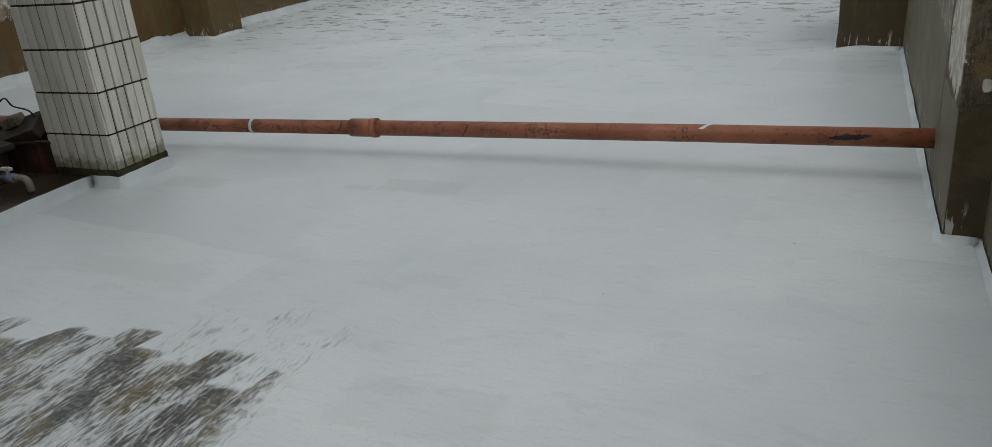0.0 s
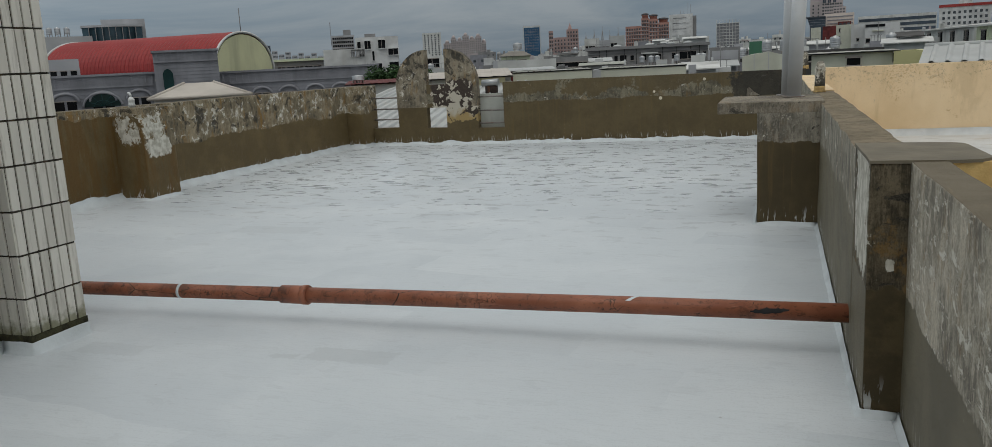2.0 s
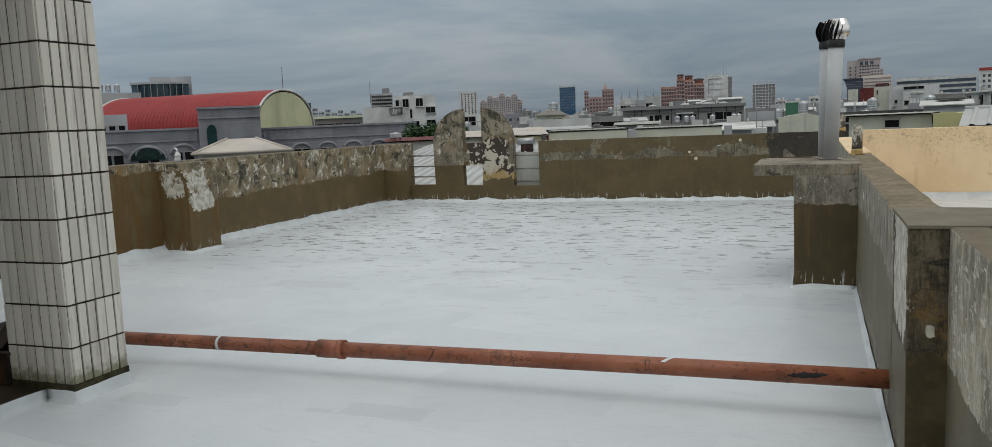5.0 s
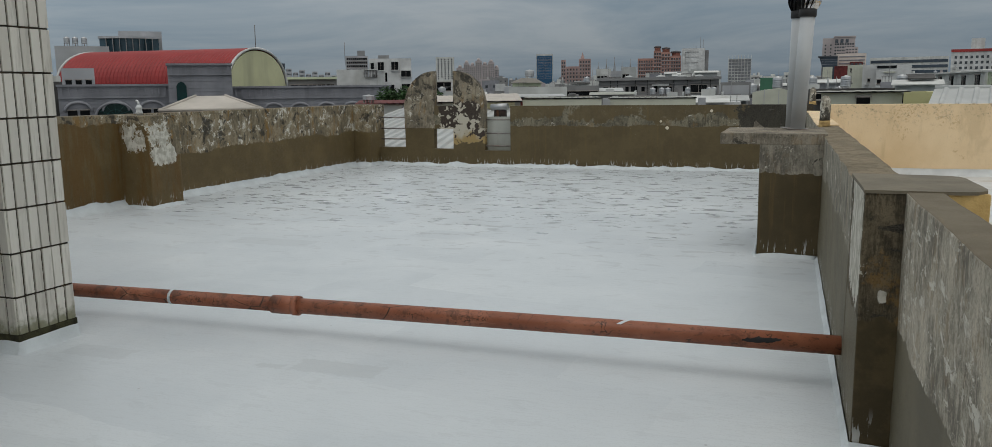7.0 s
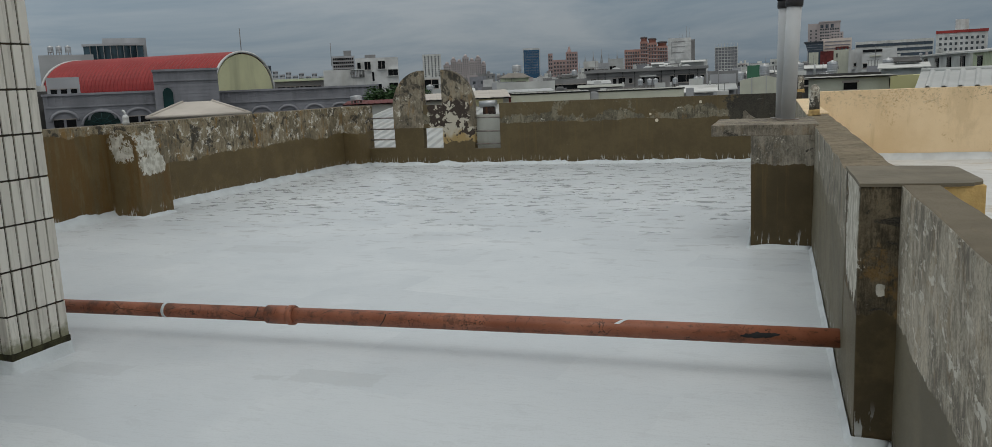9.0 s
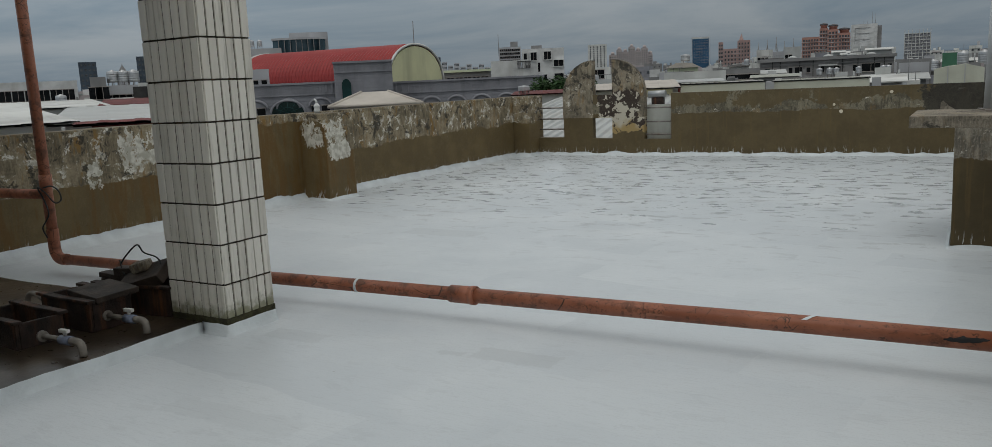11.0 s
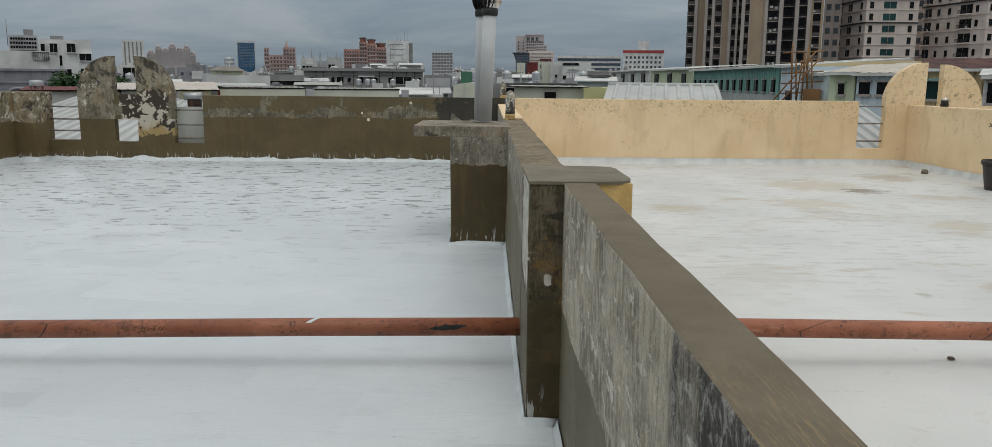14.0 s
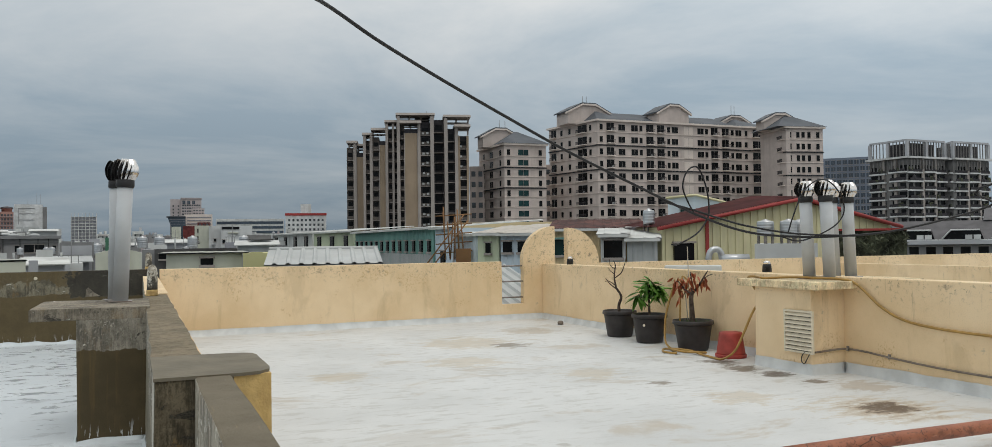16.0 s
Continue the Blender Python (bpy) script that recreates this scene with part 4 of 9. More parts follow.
def upstand(name, points, height, depth, seed, label, rough=0.3, finish=None):
    """White coat turned up the foot of a wall, with an uneven upper edge and drips. Points run along the wall's foot with the roof on their left."""
    bm = bmesh.new()
    rows = []
    for (xa, ya), (xb, yb) in zip(points, points[1:]):
        length = math.hypot(xb - xa, yb - ya)
        n = max(2, int(length / 0.06))
        nx, ny = -(yb - ya) / length, (xb - xa) / length
        for i in range(n + 1):
            x, y = xa + (xb - xa) * i / n, ya + (yb - ya) * i / n
            h = height * (1 + rough * noise.noise(Vector((x * 3 + seed, y * 3, 0))) + 0.5 * rough * noise.noise(Vector((x * 14, y * 14, seed))))
            rows.append([bm.verts.new((x + nx * 0.007, y + ny * 0.007, h)), bm.verts.new((x + nx * 0.012, y + ny * 0.012, h * 0.8)), bm.verts.new((x + nx * depth * 0.45, y + ny * depth * 0.45, h * 0.28)), bm.verts.new((x + nx * depth * 1.15, y + ny * depth * 1.15, -0.012))])
    for a, b in zip(rows, rows[1:]):
        for k in range(3):
            f = bm.faces.new((a[k], a[k + 1], b[k + 1], b[k]))
            f.smooth = True
    bmesh.ops.recalc_face_normals(bm, faces=bm.faces[:])
    return structure(name, bm, finish or M_SKIRT, label, "upstand")


W = "white coating turned up the foot of the wall"
upstand("trim_upstand_left_far", [(LEFT, 13.26), (LEFT, 8.19)], 0.085, 0.10, 1, W)
upstand("trim_upstand_pier", [(LEFT, 8.19), (-7.25, 8.19), (-7.25, 7.66), (LEFT, 7.66)], 0.035, 0.05, 2, W, 0.6)
upstand("trim_upstand_left_near", [(LEFT, 7.66), (LEFT, -2.0)], 0.10, 0.14, 3, W)
upstand("trim_upstand_far", [(-0.01, FAR), (-7.36, FAR)], 0.05, 0.07, 4, W, 0.9)
upstand("trim_upstand_corner", [(-7.36, FAR), (-7.36, 13.26), (LEFT, 13.26)], 0.06, 0.07, 5, W, 0.6)
upstand("trim_upstand_party", [(0.13, -3.0), (0.13, 3.10), (0.0, 3.10), (0.0, 6.71), (-0.46, 6.71), (-0.46, 7.64), (0.0, 7.64), (0.0, FAR)], 0.030, 0.04, 6, W, 0.6)
upstand("trim_upstand_cream_far", [(6.76, FAR), (0.24, FAR)], 0.10, 0.06, 8, W, 0.1, M_SKIRTPALE)
upstand("trim_upstand_cream_right", [(RIGHT, 7.42), (RIGHT, FAR)], 0.10, 0.05, 9, W, 0.1, M_SKIRTPALE)
upstand("trim_upstand_box", [(RIGHT, -3.0), (RIGHT, 6.58), (6.31, 6.58), (6.31, 7.42), (RIGHT, 7.42)], 0.11, 0.03, 10, W, 0.08, M_SKIRTPALE)

# ---- things on the roof ----


def tiled_column():
    """A square column faced with tall narrow tiles, their dark joints set back."""
    x0, x1, y0, y1, base, row = -4.449, -3.985, 3.042, 3.410, 0.071, 0.2298
    root = thing("tiled_column", "square column faced with tall off-white tiles, mossy foot", "column", (x0, y0, 0))
    w, d = x1 - x0, y1 - y0
    part("core", box(0.005, w - 0.005, 0.005, d - 0.005, 0.0, base + 12 * row + 0.075), M_GROUT, root, "dark cement core showing in the joints")
    part("foot", cut(box(0.002, w + 0.004, -0.006, d + 0.006, 0.0, 0.098, 0.004), 0.08, 0.003, 3), M_MOSS, root, "mossy dark bed under the tiles")
    rng = random.Random(5)
    tiles = {}
    for face, length, count in (("front", w, 7), ("side", d, 6)):
        tw = length / count
        for k in range(3):
            bm = box(-tw / 2 + 0.0042 + 0.003 * rng.random(), tw / 2 - 0.0042 - 0.003 * rng.random(), -0.004, 0.008, 0.0, row - 0.011, 0.002)
            for v in bm.verts:
                v.co += Vector((rng.uniform(-0.0006, 0.0006), rng.uniform(-0.001, 0.001), rng.uniform(-0.001, 0.001)))
            tiles[face, k] = mesh_of("tile", bm, M_TILE)
    for r in range(12):
        z = base + r * row
        tall = pose(0, 0, 0)
        if r == 0:
            # the lowest course is cut shorter over its mossy bed
            z, tall = 0.100, Matrix.Diagonal((1, 1, (base + row - 0.100 - 0.011) / (row - 0.011), 1))
        for i in range(7):
            cx = (i + 0.5) * w / 7
            part("tile", tiles["front", rng.randrange(3)], None, root, at=pose(cx, rng.uniform(-0.0015, 0.0015), z, rng.uniform(-0.4, 0.4), rng.uniform(-0.3, 0.3), rng.uniform(-0.6, 0.6)) @ tall)
            part("tile", tiles["front", rng.randrange(3)], None, root, at=pose(cx, d, z, 0, 0, 180) @ tall)
        for i in range(6):
            cy = (i + 0.5) * d / 6
            part("tile", tiles["side", rng.randrange(3)], None, root, at=pose(w + rng.uniform(-0.0015, 0.0015), cy, z, rng.uniform(-0.3, 0.3), rng.uniform(-0.4, 0.4), 90 + rng.uniform(-0.6, 0.6)) @ tall)
            part("tile", tiles["side", rng.randrange(3)], None, root, at=pose(0, cy, z, 0, 0, -90) @ tall)
    return root


tiled_column()


PIPE_LINE = ((-7.7, 0.105), (-6.2, 0.12), (-2.8, 0.165), (-1.0, 0.19), (0.0, 0.198), (1.0, 0.19), (2.1, 0.18), (3.0, 0.168), (4.2, 0.165), (7.0, 0.13))


def pipe_z(x):
    """The height of the pipe's middle, which sags along its run."""
    for (xa, za), (xb, zb) in zip(PIPE_LINE, PIPE_LINE[1:]):
        if x <= xb:
            return za + (zb - za) * (x - xa) / (xb - xa)
    return PIPE_LINE[-1][1]


def smooth_path(points, steps=8):
    """Points along a smooth line through the given ones."""
    p = [Vector(q) for q in points]
    p = [2 * p[0] - p[1]] + p + [2 * p[-1] - p[-2]]
    out = []
    for a, b, c, d in zip(p, p[1:], p[2:], p[3:]):
        for k in range(steps):
            t = k / steps
            out.append(0.5 * ((2 * b) + (c - a) * t + (2 * a - 5 * b + 4 * c - d) * t * t + (3 * b - a - 3 * c + d) * t ** 3))
    return out + [p[-2]]


def drain_pipe():
    root = thing("drain_pipe", "long orange-brown plastic drain pipe crossing the roof", "pipe", (0, 3.77, 0))
    part("pipe", tube([(x, 0, pipe_z(x)) for x in (-6.60, -5.6, -4.2, -2.83)], 0.041, 20), M_PIPE, root)
    rise = smooth_path([(-6.60, 0, pipe_z(-6.6)), (-6.70, 0, pipe_z(-6.7) + 0.005), (-6.752, 0, 0.17), (-6.758, 0, 0.27), (-6.758, 0, 0.36)], 5)
    part("elbow", tube(rise, 0.046, 18), M_PIPE, root, "swept elbow")
    part("riser", tube([(-6.758, 0, 0.30), (-6.757, 0, 1.2), (-6.757, 0, 2.45)], 0.042, 18), M_PIPE, root, "upright pipe")
    part("socket", tube([(-6.758, 0, 0.70), (-6.758, 0, 0.80)], 0.049, 18), M_PIPE, root)
    part("branch", tube([(-6.76, 0, 0.64), (-7.2, 0, 0.635), (-7.68, 0, 0.63)], 0.041, 18), M_PIPE, root, "branch pipe to the parapet")
    part("pipe", tube([(x, 0, pipe_z(x)) for x in (-2.87, -2.0, -1.0, 0.01)], 0.043, 20), M_PIPE, root)
    collar = bmesh.new()
    add_tube(collar, [(x, 0, pipe_z(x)) for x in (-2.93, -2.76)], 0.0515, 20)
    add_tube(collar, [(x, 0, pipe_z(x)) for x in (-2.795, -2.765)], 0.055, 20)
    part("collar", collar, M_PIPE, root, "wider socket joint")
    bm = bmesh.new()
    add_tube(bm, [(-3.629, 0, pipe_z(-3.62)), (-3.611, 0, pipe_z(-3.62))], 0.0440, 20)
    part("paint_splash", bm, M_SKIRT, root, "ring of white coating")
    bm = bmesh.new()
    dab = [[bm.verts.new((-0.995 + 0.012 * k + 0.010 * q, -0.0452 * math.cos(0.75 + 0.2 * q), pipe_z(-0.98) + 0.0452 * math.sin(0.75 + 0.2 * q))) for q in range(6)] for k in range(3)]
    for a, b in zip(dab, dab[1:]):
        for q in range(5):
            bm.faces.new((a[q], b[q], b[q + 1], a[q + 1]))
    part("paint_splash", bm, M_SKIRT, root, "dab of white coating")
    bm = bmesh.new()
    rows = []
    for k in range(15):
        f = k / 14
        half = 0.30 * math.sin(math.pi * (0.08 + 0.84 * f)) * (1 + 0.35 * random.Random(k).uniform(-1, 1))
        mid = 0.10 + 0.25 * f + 0.06 * random.Random(k + 40).uniform(-1, 1)
        xk = -0.42 + 0.17 * f
        rows.append([bm.verts.new((xk, -0.0442 * math.cos(mid + half * u), pipe_z(xk) + 0.0442 * math.sin(mid + half * u))) for u in (-1, -0.5, 0, 0.5, 1)])
    for a, b in zip(rows, rows[1:]):
        for k in range(4):
            bm.faces.new((a[k], b[k], b[k + 1], a[k + 1]))
    part("tar_mark", bm, M_BLACK, root, "black tar mark")
    return root


drain_pipe()


def neighbour_pipe():
    root = thing("drain_pipe", "faded orange drain pipe over the neighbouring roof", "pipe", (0, 3.80, 0))
    part("pipe", tube([(x, 0, pipe_z(x)) for x in (0.19, 1.0, 2.1, 3.02)], 0.045, 20), M_PIPE, root)
    part("pipe", tube([(x, 0, pipe_z(x)) for x in (2.98, 4.2, 5.0, 6.78)], 0.045, 20), M_PIPE, root)
    part("collar", tube([(2.93, 0, pipe_z(2.93)), (3.06, 0, pipe_z(3.06))], 0.053, 20), M_PIPE, root, "wider socket joint")
    part("support", cut(box(3.27, 3.39, -0.09, 0.06, 0.0, pipe_z(3.3) - 0.04, 0.008), 0.05, 0.005, 4), M_CAP, root, "small mortar block under the pipe")
    return root


neighbour_pipe()


def turbine_vent(x, y, z, tall, radius, turn, label, lean=0.0, metal=None):
    """A round steel stack with a black collar and a spinning ventilator of curved vanes, at rest."""
    root = thing("turbine_vent", label, "vent", pose(x, y, z, 0, lean, 0) @ pose(0, 0, 0, 0, 0, turn), "roof vents")
    part("base_plate", box(-radius * 1.5, radius * 1.5, -radius * 1.5, radius * 1.5, 0.0, 0.008, 0.002), M_RAIL, root)
    part("flue", lathe([(radius, 0.004), (radius, tall * 0.55), (radius * 1.015, tall * 0.552), (radius * 1.015, tall)], 32), M_VENT, root)
    part("collar", lathe([(radius * 1.12, tall - 0.03), (radius * 1.2, tall - 0.02), (radius * 1.2, tall + 0.03), (radius * 1.05, tall + 0.035)], 32), M_BLACK, root, "black rubber collar")
    part("core", lathe([(radius * 0.9, tall + 0.03), (radius * 1.05, tall + 0.09), (radius * 0.9, tall + 0.155), (0.0, tall + 0.175)], 24), M_BLACK, root)
    vane = bmesh.new()
    n, bulge, high = 10, radius * 1.68, 0.165
    rows = []
    for i in range(n + 1):
        f = i / n
        a = f * 0.45
        r = radius * 1.0 + (bulge - radius * 1.0) * math.sin(math.pi * (0.10 + 0.84 * f))
        h = tall + 0.035 + high * f
        rows.append([vane.verts.new((r * math.cos(a + da), r * math.sin(a + da), h)) for da in (0.0, 0.17, 0.34)])
        for v, k in zip(rows[-1], (0.80, 0.95, 1.03)):
            v.co.x *= k
            v.co.y *= k
    for a, b in zip(rows, rows[1:]):
        for k in range(2):
            f = vane.faces.new((a[k], a[k + 1], b[k + 1], b[k]))
            f.smooth = True
    me = mesh_of("vane", vane, metal or M_CHROME)
    for k in range(14):
        part("vane", me, None, root, at=(0, 0, 0, 0, 0, 360 * k / 14))
    part("top_cap", lathe([(radius * 0.82, tall + 0.176), (radius * 0.7, tall + 0.192), (radius * 0.3, tall + 0.204), (0.0, tall + 0.206)], 24), M_CHROME, root)
    return root


V = "grey steel stack with a shiny turbine ventilator"
turbine_vent(-0.185, 7.35, 0.972, 0.947, 0.058, 0, V, 2.3)
turbine_vent(-0.228, 7.59, 0.972, 0.955, 0.056, 11, "grey steel stack with a blackened turbine ventilator", 1.0, M_DARKVANE)
V = "grey steel stack with a turbine ventilator on the cream box"
for vx, vy, vt in ((6.68, 6.97, 5), (6.76, 6.76, 17), (7.16, 7.08, 9), (7.32, 7.0, 22)):
    turbine_vent(vx, vy, 0.965, 0.87, 0.065, vt, V, -2.5)


def louvre():
    root = thing("louvre_vent", "off-white slatted louvre vent in a cream wall", "louvre", (6.305, 6.745, 0.215))
    w, h, t = 0.205, 0.445, 0.022
    part("backing", box(-0.002, 0.003, -w + t, w - t, t, h - t), M_BLACK, root)
    for y0, y1, z0, z1 in ((-w, -w + t, 0, h), (w - t, w, 0, h), (-w + t, w - t, 0, t), (-w + t, w - t, h - t, h)):
        part("frame_bar", box(-0.022, 0.004, y0, y1, z0, z1, 0.003), M_LOUVRE, root)
    slat = mesh_of("slat", box(-0.026, 0.022, -w + t, w - t, -0.004, 0.004, 0.001), M_LOUVRE)
    for k in range(9):
        part("slat", slat, None, root, at=(-0.008, 0, t + 0.03 + k * (h - 2 * t - 0.02) / 8.6, 0, -52, 0))
    return root


louvre()


def run(name, points, radius, material, label, category, steps=8, sides=8):
    base = Vector(points[0])
    ob = part(name, tube([q - base for q in smooth_path(points, steps)], radius, sides), material, at=tuple(base))
    return tagged(ob, label, category)


run("garden_hose", [(6.30, 7.30, 0.975), (6.55, 7.08, 0.985), (6.62, 6.75, 0.985), (6.66, 6.50, 0.98), (6.72, 6.36, 0.93), (6.735, 6.05, 0.70), (6.735, 5.69, 0.585), (6.735, 5.0, 0.545), (6.735, 4.2, 0.56), (6.735, 3.0, 0.60)], 0.013, M_HOSE, "yellow-brown garden hose draped over the wall", "hose")
run("garden_hose", [(6.50, 9.02, 0.90), (6.46, 9.12, 0.84), (6.42, 9.20, 0.62), (6.36, 9.22, 0.36), (6.27, 9.10, 0.09), (6.16, 8.80, 0.02), (6.0, 8.50, 0.02), (5.96, 8.70, 0.02), (6.12, 8.86, 0.025), (6.22, 8.46, 0.03), (6.30, 8.30, 0.03), (6.06, 8.42, 0.045), (6.08, 8.70, 0.045), (6.20, 8.50, 0.04), (6.20, 8.24, 0.02), (6.16, 8.0, 0.02), (6.14, 7.78, 0.03), (6.18, 7.62, 0.14), (6.24, 7.54, 0.34), (6.30, 7.47, 0.56), (6.40, 7.45, 0.74), (6.44, 7.60, 0.87), (6.42, 7.66, 0.95), (6.40, 7.58, 0.985), (6.36, 7.40, 0.98), (6.30, 7.30, 0.98)], 0.0135, M_HOSE, "coiled yellow-brown hose beside plant pots", "hose")
run("garden_hose", [(6.36, 8.90, 0.35), (6.38, 8.92, 0.55), (6.42, 8.96, 0.74), (6.48, 9.0, 0.87), (6.50, 9.02, 0.93), (6.52, 8.94, 0.88), (6.46, 8.88, 0.78)], 0.012, M_HOSE, "loop of hose tied to a cane", "hose")
run("wall_conduit", [(6.33, 6.56, 0.235), (6.55, 6.56, 0.245), (6.735, 6.55, 0.25), (6.738, 6.3, 0.25), (6.738, 5.9, 0.22), (6.738, 5.4, 0.195), (6.738, 4.6, 0.185), (6.738, 3.0, 0.18)], 0.011, M_CONDUIT, "brown conduit clipped along the cream wall", "conduit")
run("loose_wire", [(6.30, 6.56, 0.235), (6.285, 6.66, 0.225), (6.28, 6.70, 0.15), (6.28, 6.66, 0.11), (6.28, 6.62, 0.16), (6.29, 6.58, 0.235)], 0.005, M_CABLE, "short dark wire loop on the wall", "wire")
for cy, cz in ((6.0, 0.228), (6.52, 0.25)):
    clip = part("pipe_clip", cut(box(-0.014, 0.014, -0.008, 0.008, -0.02, 0.03, 0.003), 1, 0, 0), M_RAIL, at=(6.742, cy, cz))
    tagged(clip, "small dark clip holding the conduit", "clip", "conduit clips")


def pot(x, y, r, h, material, label, upside=False):
    root = thing("plant_pot", label, "pot", (x, y, 0.004 if not upside else h, 0 if not upside else 180, 0, 0), "row of plant pots")
    body = lathe([(0.0, 0.0), (r * 0.70, 0.0), (r * 0.73, h * 0.06), (r * 0.80, h * 0.35), (r * 0.90, h * 0.80), (r * 0.93, h * 0.86), (r * 0.90, h * 0.86), (r * 0.86, h * 0.78), (0.0, h * 0.76)], 40)
    part("body", body, material, root)
    part("rim", lathe([(r * 0.92, h * 0.855), (r * 0.99, h * 0.865), (r, h * 0.90), (r * 0.985, h * 0.985), (r * 0.955, h), (r * 0.91, h * 0.985), (r * 0.895, h * 0.86)], 40), material, root)
    if not upside:
        part("soil", cut(lathe([(0.0, h * 0.86), (r * 0.5, h * 0.865), (r * 0.885, h * 0.855), (r * 0.84, h * 0.79)], 24, False), 0.06, 0.012, x), M_SOIL, root, "dark potting soil")
    return root


POT_A = pot(6.45, 10.50, 0.252, 0.38, M_POT, "dark plastic pot with a bare little tree")
POT_B = pot(6.43, 9.70, 0.248, 0.39, M_POT, "dark plastic pot with a leafy green sapling")
POT_C = pot(6.46, 8.76, 0.26, 0.38, M_POT, "dark plastic pot with withered red leaves")
pot(6.45, 8.02, 0.185, 0.30, M_REDPOT, "faded red plastic pot turned upside down", True)
badge = part("sticker", lathe([(0.018, 0.0), (0.016, 0.004), (0.0, 0.005)], 12), M_LOUVRE, POT_B, "small white spot", at=(-0.19, -0.155, 0.25, 90, 0, -50))


def plant(name, x, y, z, limbs, label):
    root = thing(name, label, "plant", (x, y, z), "potted plants")
    for i, (points, ra, rb) in enumerate(limbs):
        part("trunk" if i == 0 else "branch", tube(smooth_path(points, 5), ra, 8, rb), M_BARK, root)
    return root


def leaf_mesh(length, width, material, curl, fold):
    bm = bmesh.new()
    rows = []
    n = 7
    for i in range(n + 1):
        f = i / n
        w = width * math.sin(math.pi * min(1, 0.06 + f * 0.94)) ** 0.8 * (1 - 0.25 * f)
        px, pz = length * f, -curl * length * f * f
        rows.append([bm.verts.new((px, -w, pz - fold * w)), bm.verts.new((px, 0, pz)), bm.verts.new((px, w, pz - fold * w))])
    for a, b in zip(rows, rows[1:]):
        for k in range(2):
            f = bm.faces.new((a[k], a[k + 1], b[k + 1], b[k]))
            f.smooth = True
    bmesh.ops.solidify(bm, geom=bm.faces[:], thickness=0.0015)
    return mesh_of("leaf", bm, material)


# bare little tree
plant("potted_tree", 6.45, 10.50, 0.315, [
    ([(0, 0, 0), (-0.01, 0, 0.14), (0.02, -0.02, 0.27), (-0.04, 0.02, 0.40)], 0.026, 0.015),
    ([(-0.04, 0.02, 0.40), (-0.05, 0.05, 0.56), (-0.03, 0.05, 0.72), (-0.045, 0.07, 0.80)], 0.015, 0.006),
    ([(-0.035, 0.02, 0.38), (-0.10, 0.10, 0.46), (-0.15, 0.13, 0.54)], 0.010, 0.005),
    ([(-0.05, 0.045, 0.54), (0.02, -0.03, 0.62), (0.05, -0.08, 0.75), (0.06, -0.10, 0.83)], 0.010, 0.004),
    ([(-0.04, 0.05, 0.68), (-0.09, 0.09, 0.73), (-0.10, 0.10, 0.82)], 0.007, 0.004),
    ([(-0.05, 0.03, 0.44), (-0.13, 0.08, 0.50), (-0.18, 0.10, 0.49)], 0.008, 0.004),
    ([(-0.045, 0.05, 0.60), (-0.11, 0.08, 0.66), (-0.12, 0.09, 0.70)], 0.007, 0.004)], "leafless small tree with a few pruned branches")
# leafy sapling
SAP = plant("potted_sapling", 6.43, 9.70, 0.325, [
    ([(0, 0, 0), (0.01, 0.01, 0.16), (0.0, 0.0, 0.34), (0.01, 0.0, 0.50)], 0.018, 0.009),
    ([(0.0, 0.0, 0.20), (0.07, -0.06, 0.30), (0.11, -0.10, 0.42)], 0.010, 0.006),
    ([(0.0, 0.0, 0.16), (-0.08, 0.06, 0.26), (-0.11, 0.09, 0.34)], 0.009, 0.005)], "small tree with drooping long green leaves")
rng = random.Random(11)
GREEN = [leaf_mesh(0.22, 0.032, M_LEAF, 0.55, 0.5), leaf_mesh(0.18, 0.028, M_LEAF, 0.8, 0.4), leaf_mesh(0.25, 0.036, M_LEAF, 0.35, 0.55)]
for tip, count in (((0.01, 0, 0.51), 26), ((0.005, 0, 0.42), 14), ((0.11, -0.10, 0.42), 18), ((-0.11, 0.09, 0.34), 14)):
    for k in range(count):
        part("leaf", GREEN[rng.randrange(3)], None, SAP, at=(tip[0] + rng.uniform(-0.02, 0.02), tip[1] + rng.uniform(-0.02, 0.02), tip[2] + rng.uniform(-0.06, 0.03), rng.uniform(-25, 25), rng.uniform(-35, 45), 137.5 * k + rng.uniform(-20, 20)))
# withered plant
WITHER = plant("potted_shrub", 6.46, 8.76, 0.315, [
    ([(0, 0, 0), (0.0, 0.01, 0.16), (-0.02, 0.0, 0.32), (0.0, 0.01, 0.42)], 0.032, 0.024),
    ([(0.0, 0.01, 0.40), (-0.06, 0.09, 0.46), (-0.10, 0.16, 0.56)], 0.016, 0.007),
    ([(0.0, 0.01, 0.40), (0.03, -0.08, 0.50), (0.06, -0.16, 0.62), (0.09, -0.20, 0.70)], 0.016, 0.006),
    ([(0.0, 0.01, 0.40), (0.01, 0.02, 0.54), (0.0, 0.04, 0.68)], 0.014, 0.006),
    ([(0.06, -0.16, 0.60), (0.08, -0.22, 0.64), (0.12, -0.26, 0.66)], 0.008, 0.004)], "small tree with withered red-brown leaves")
DEAD = [leaf_mesh(0.12, 0.022, M_DEADLEAF, 0.9, 0.9), leaf_mesh(0.10, 0.02, M_DEADLEAF, 0.5, 1.2)]
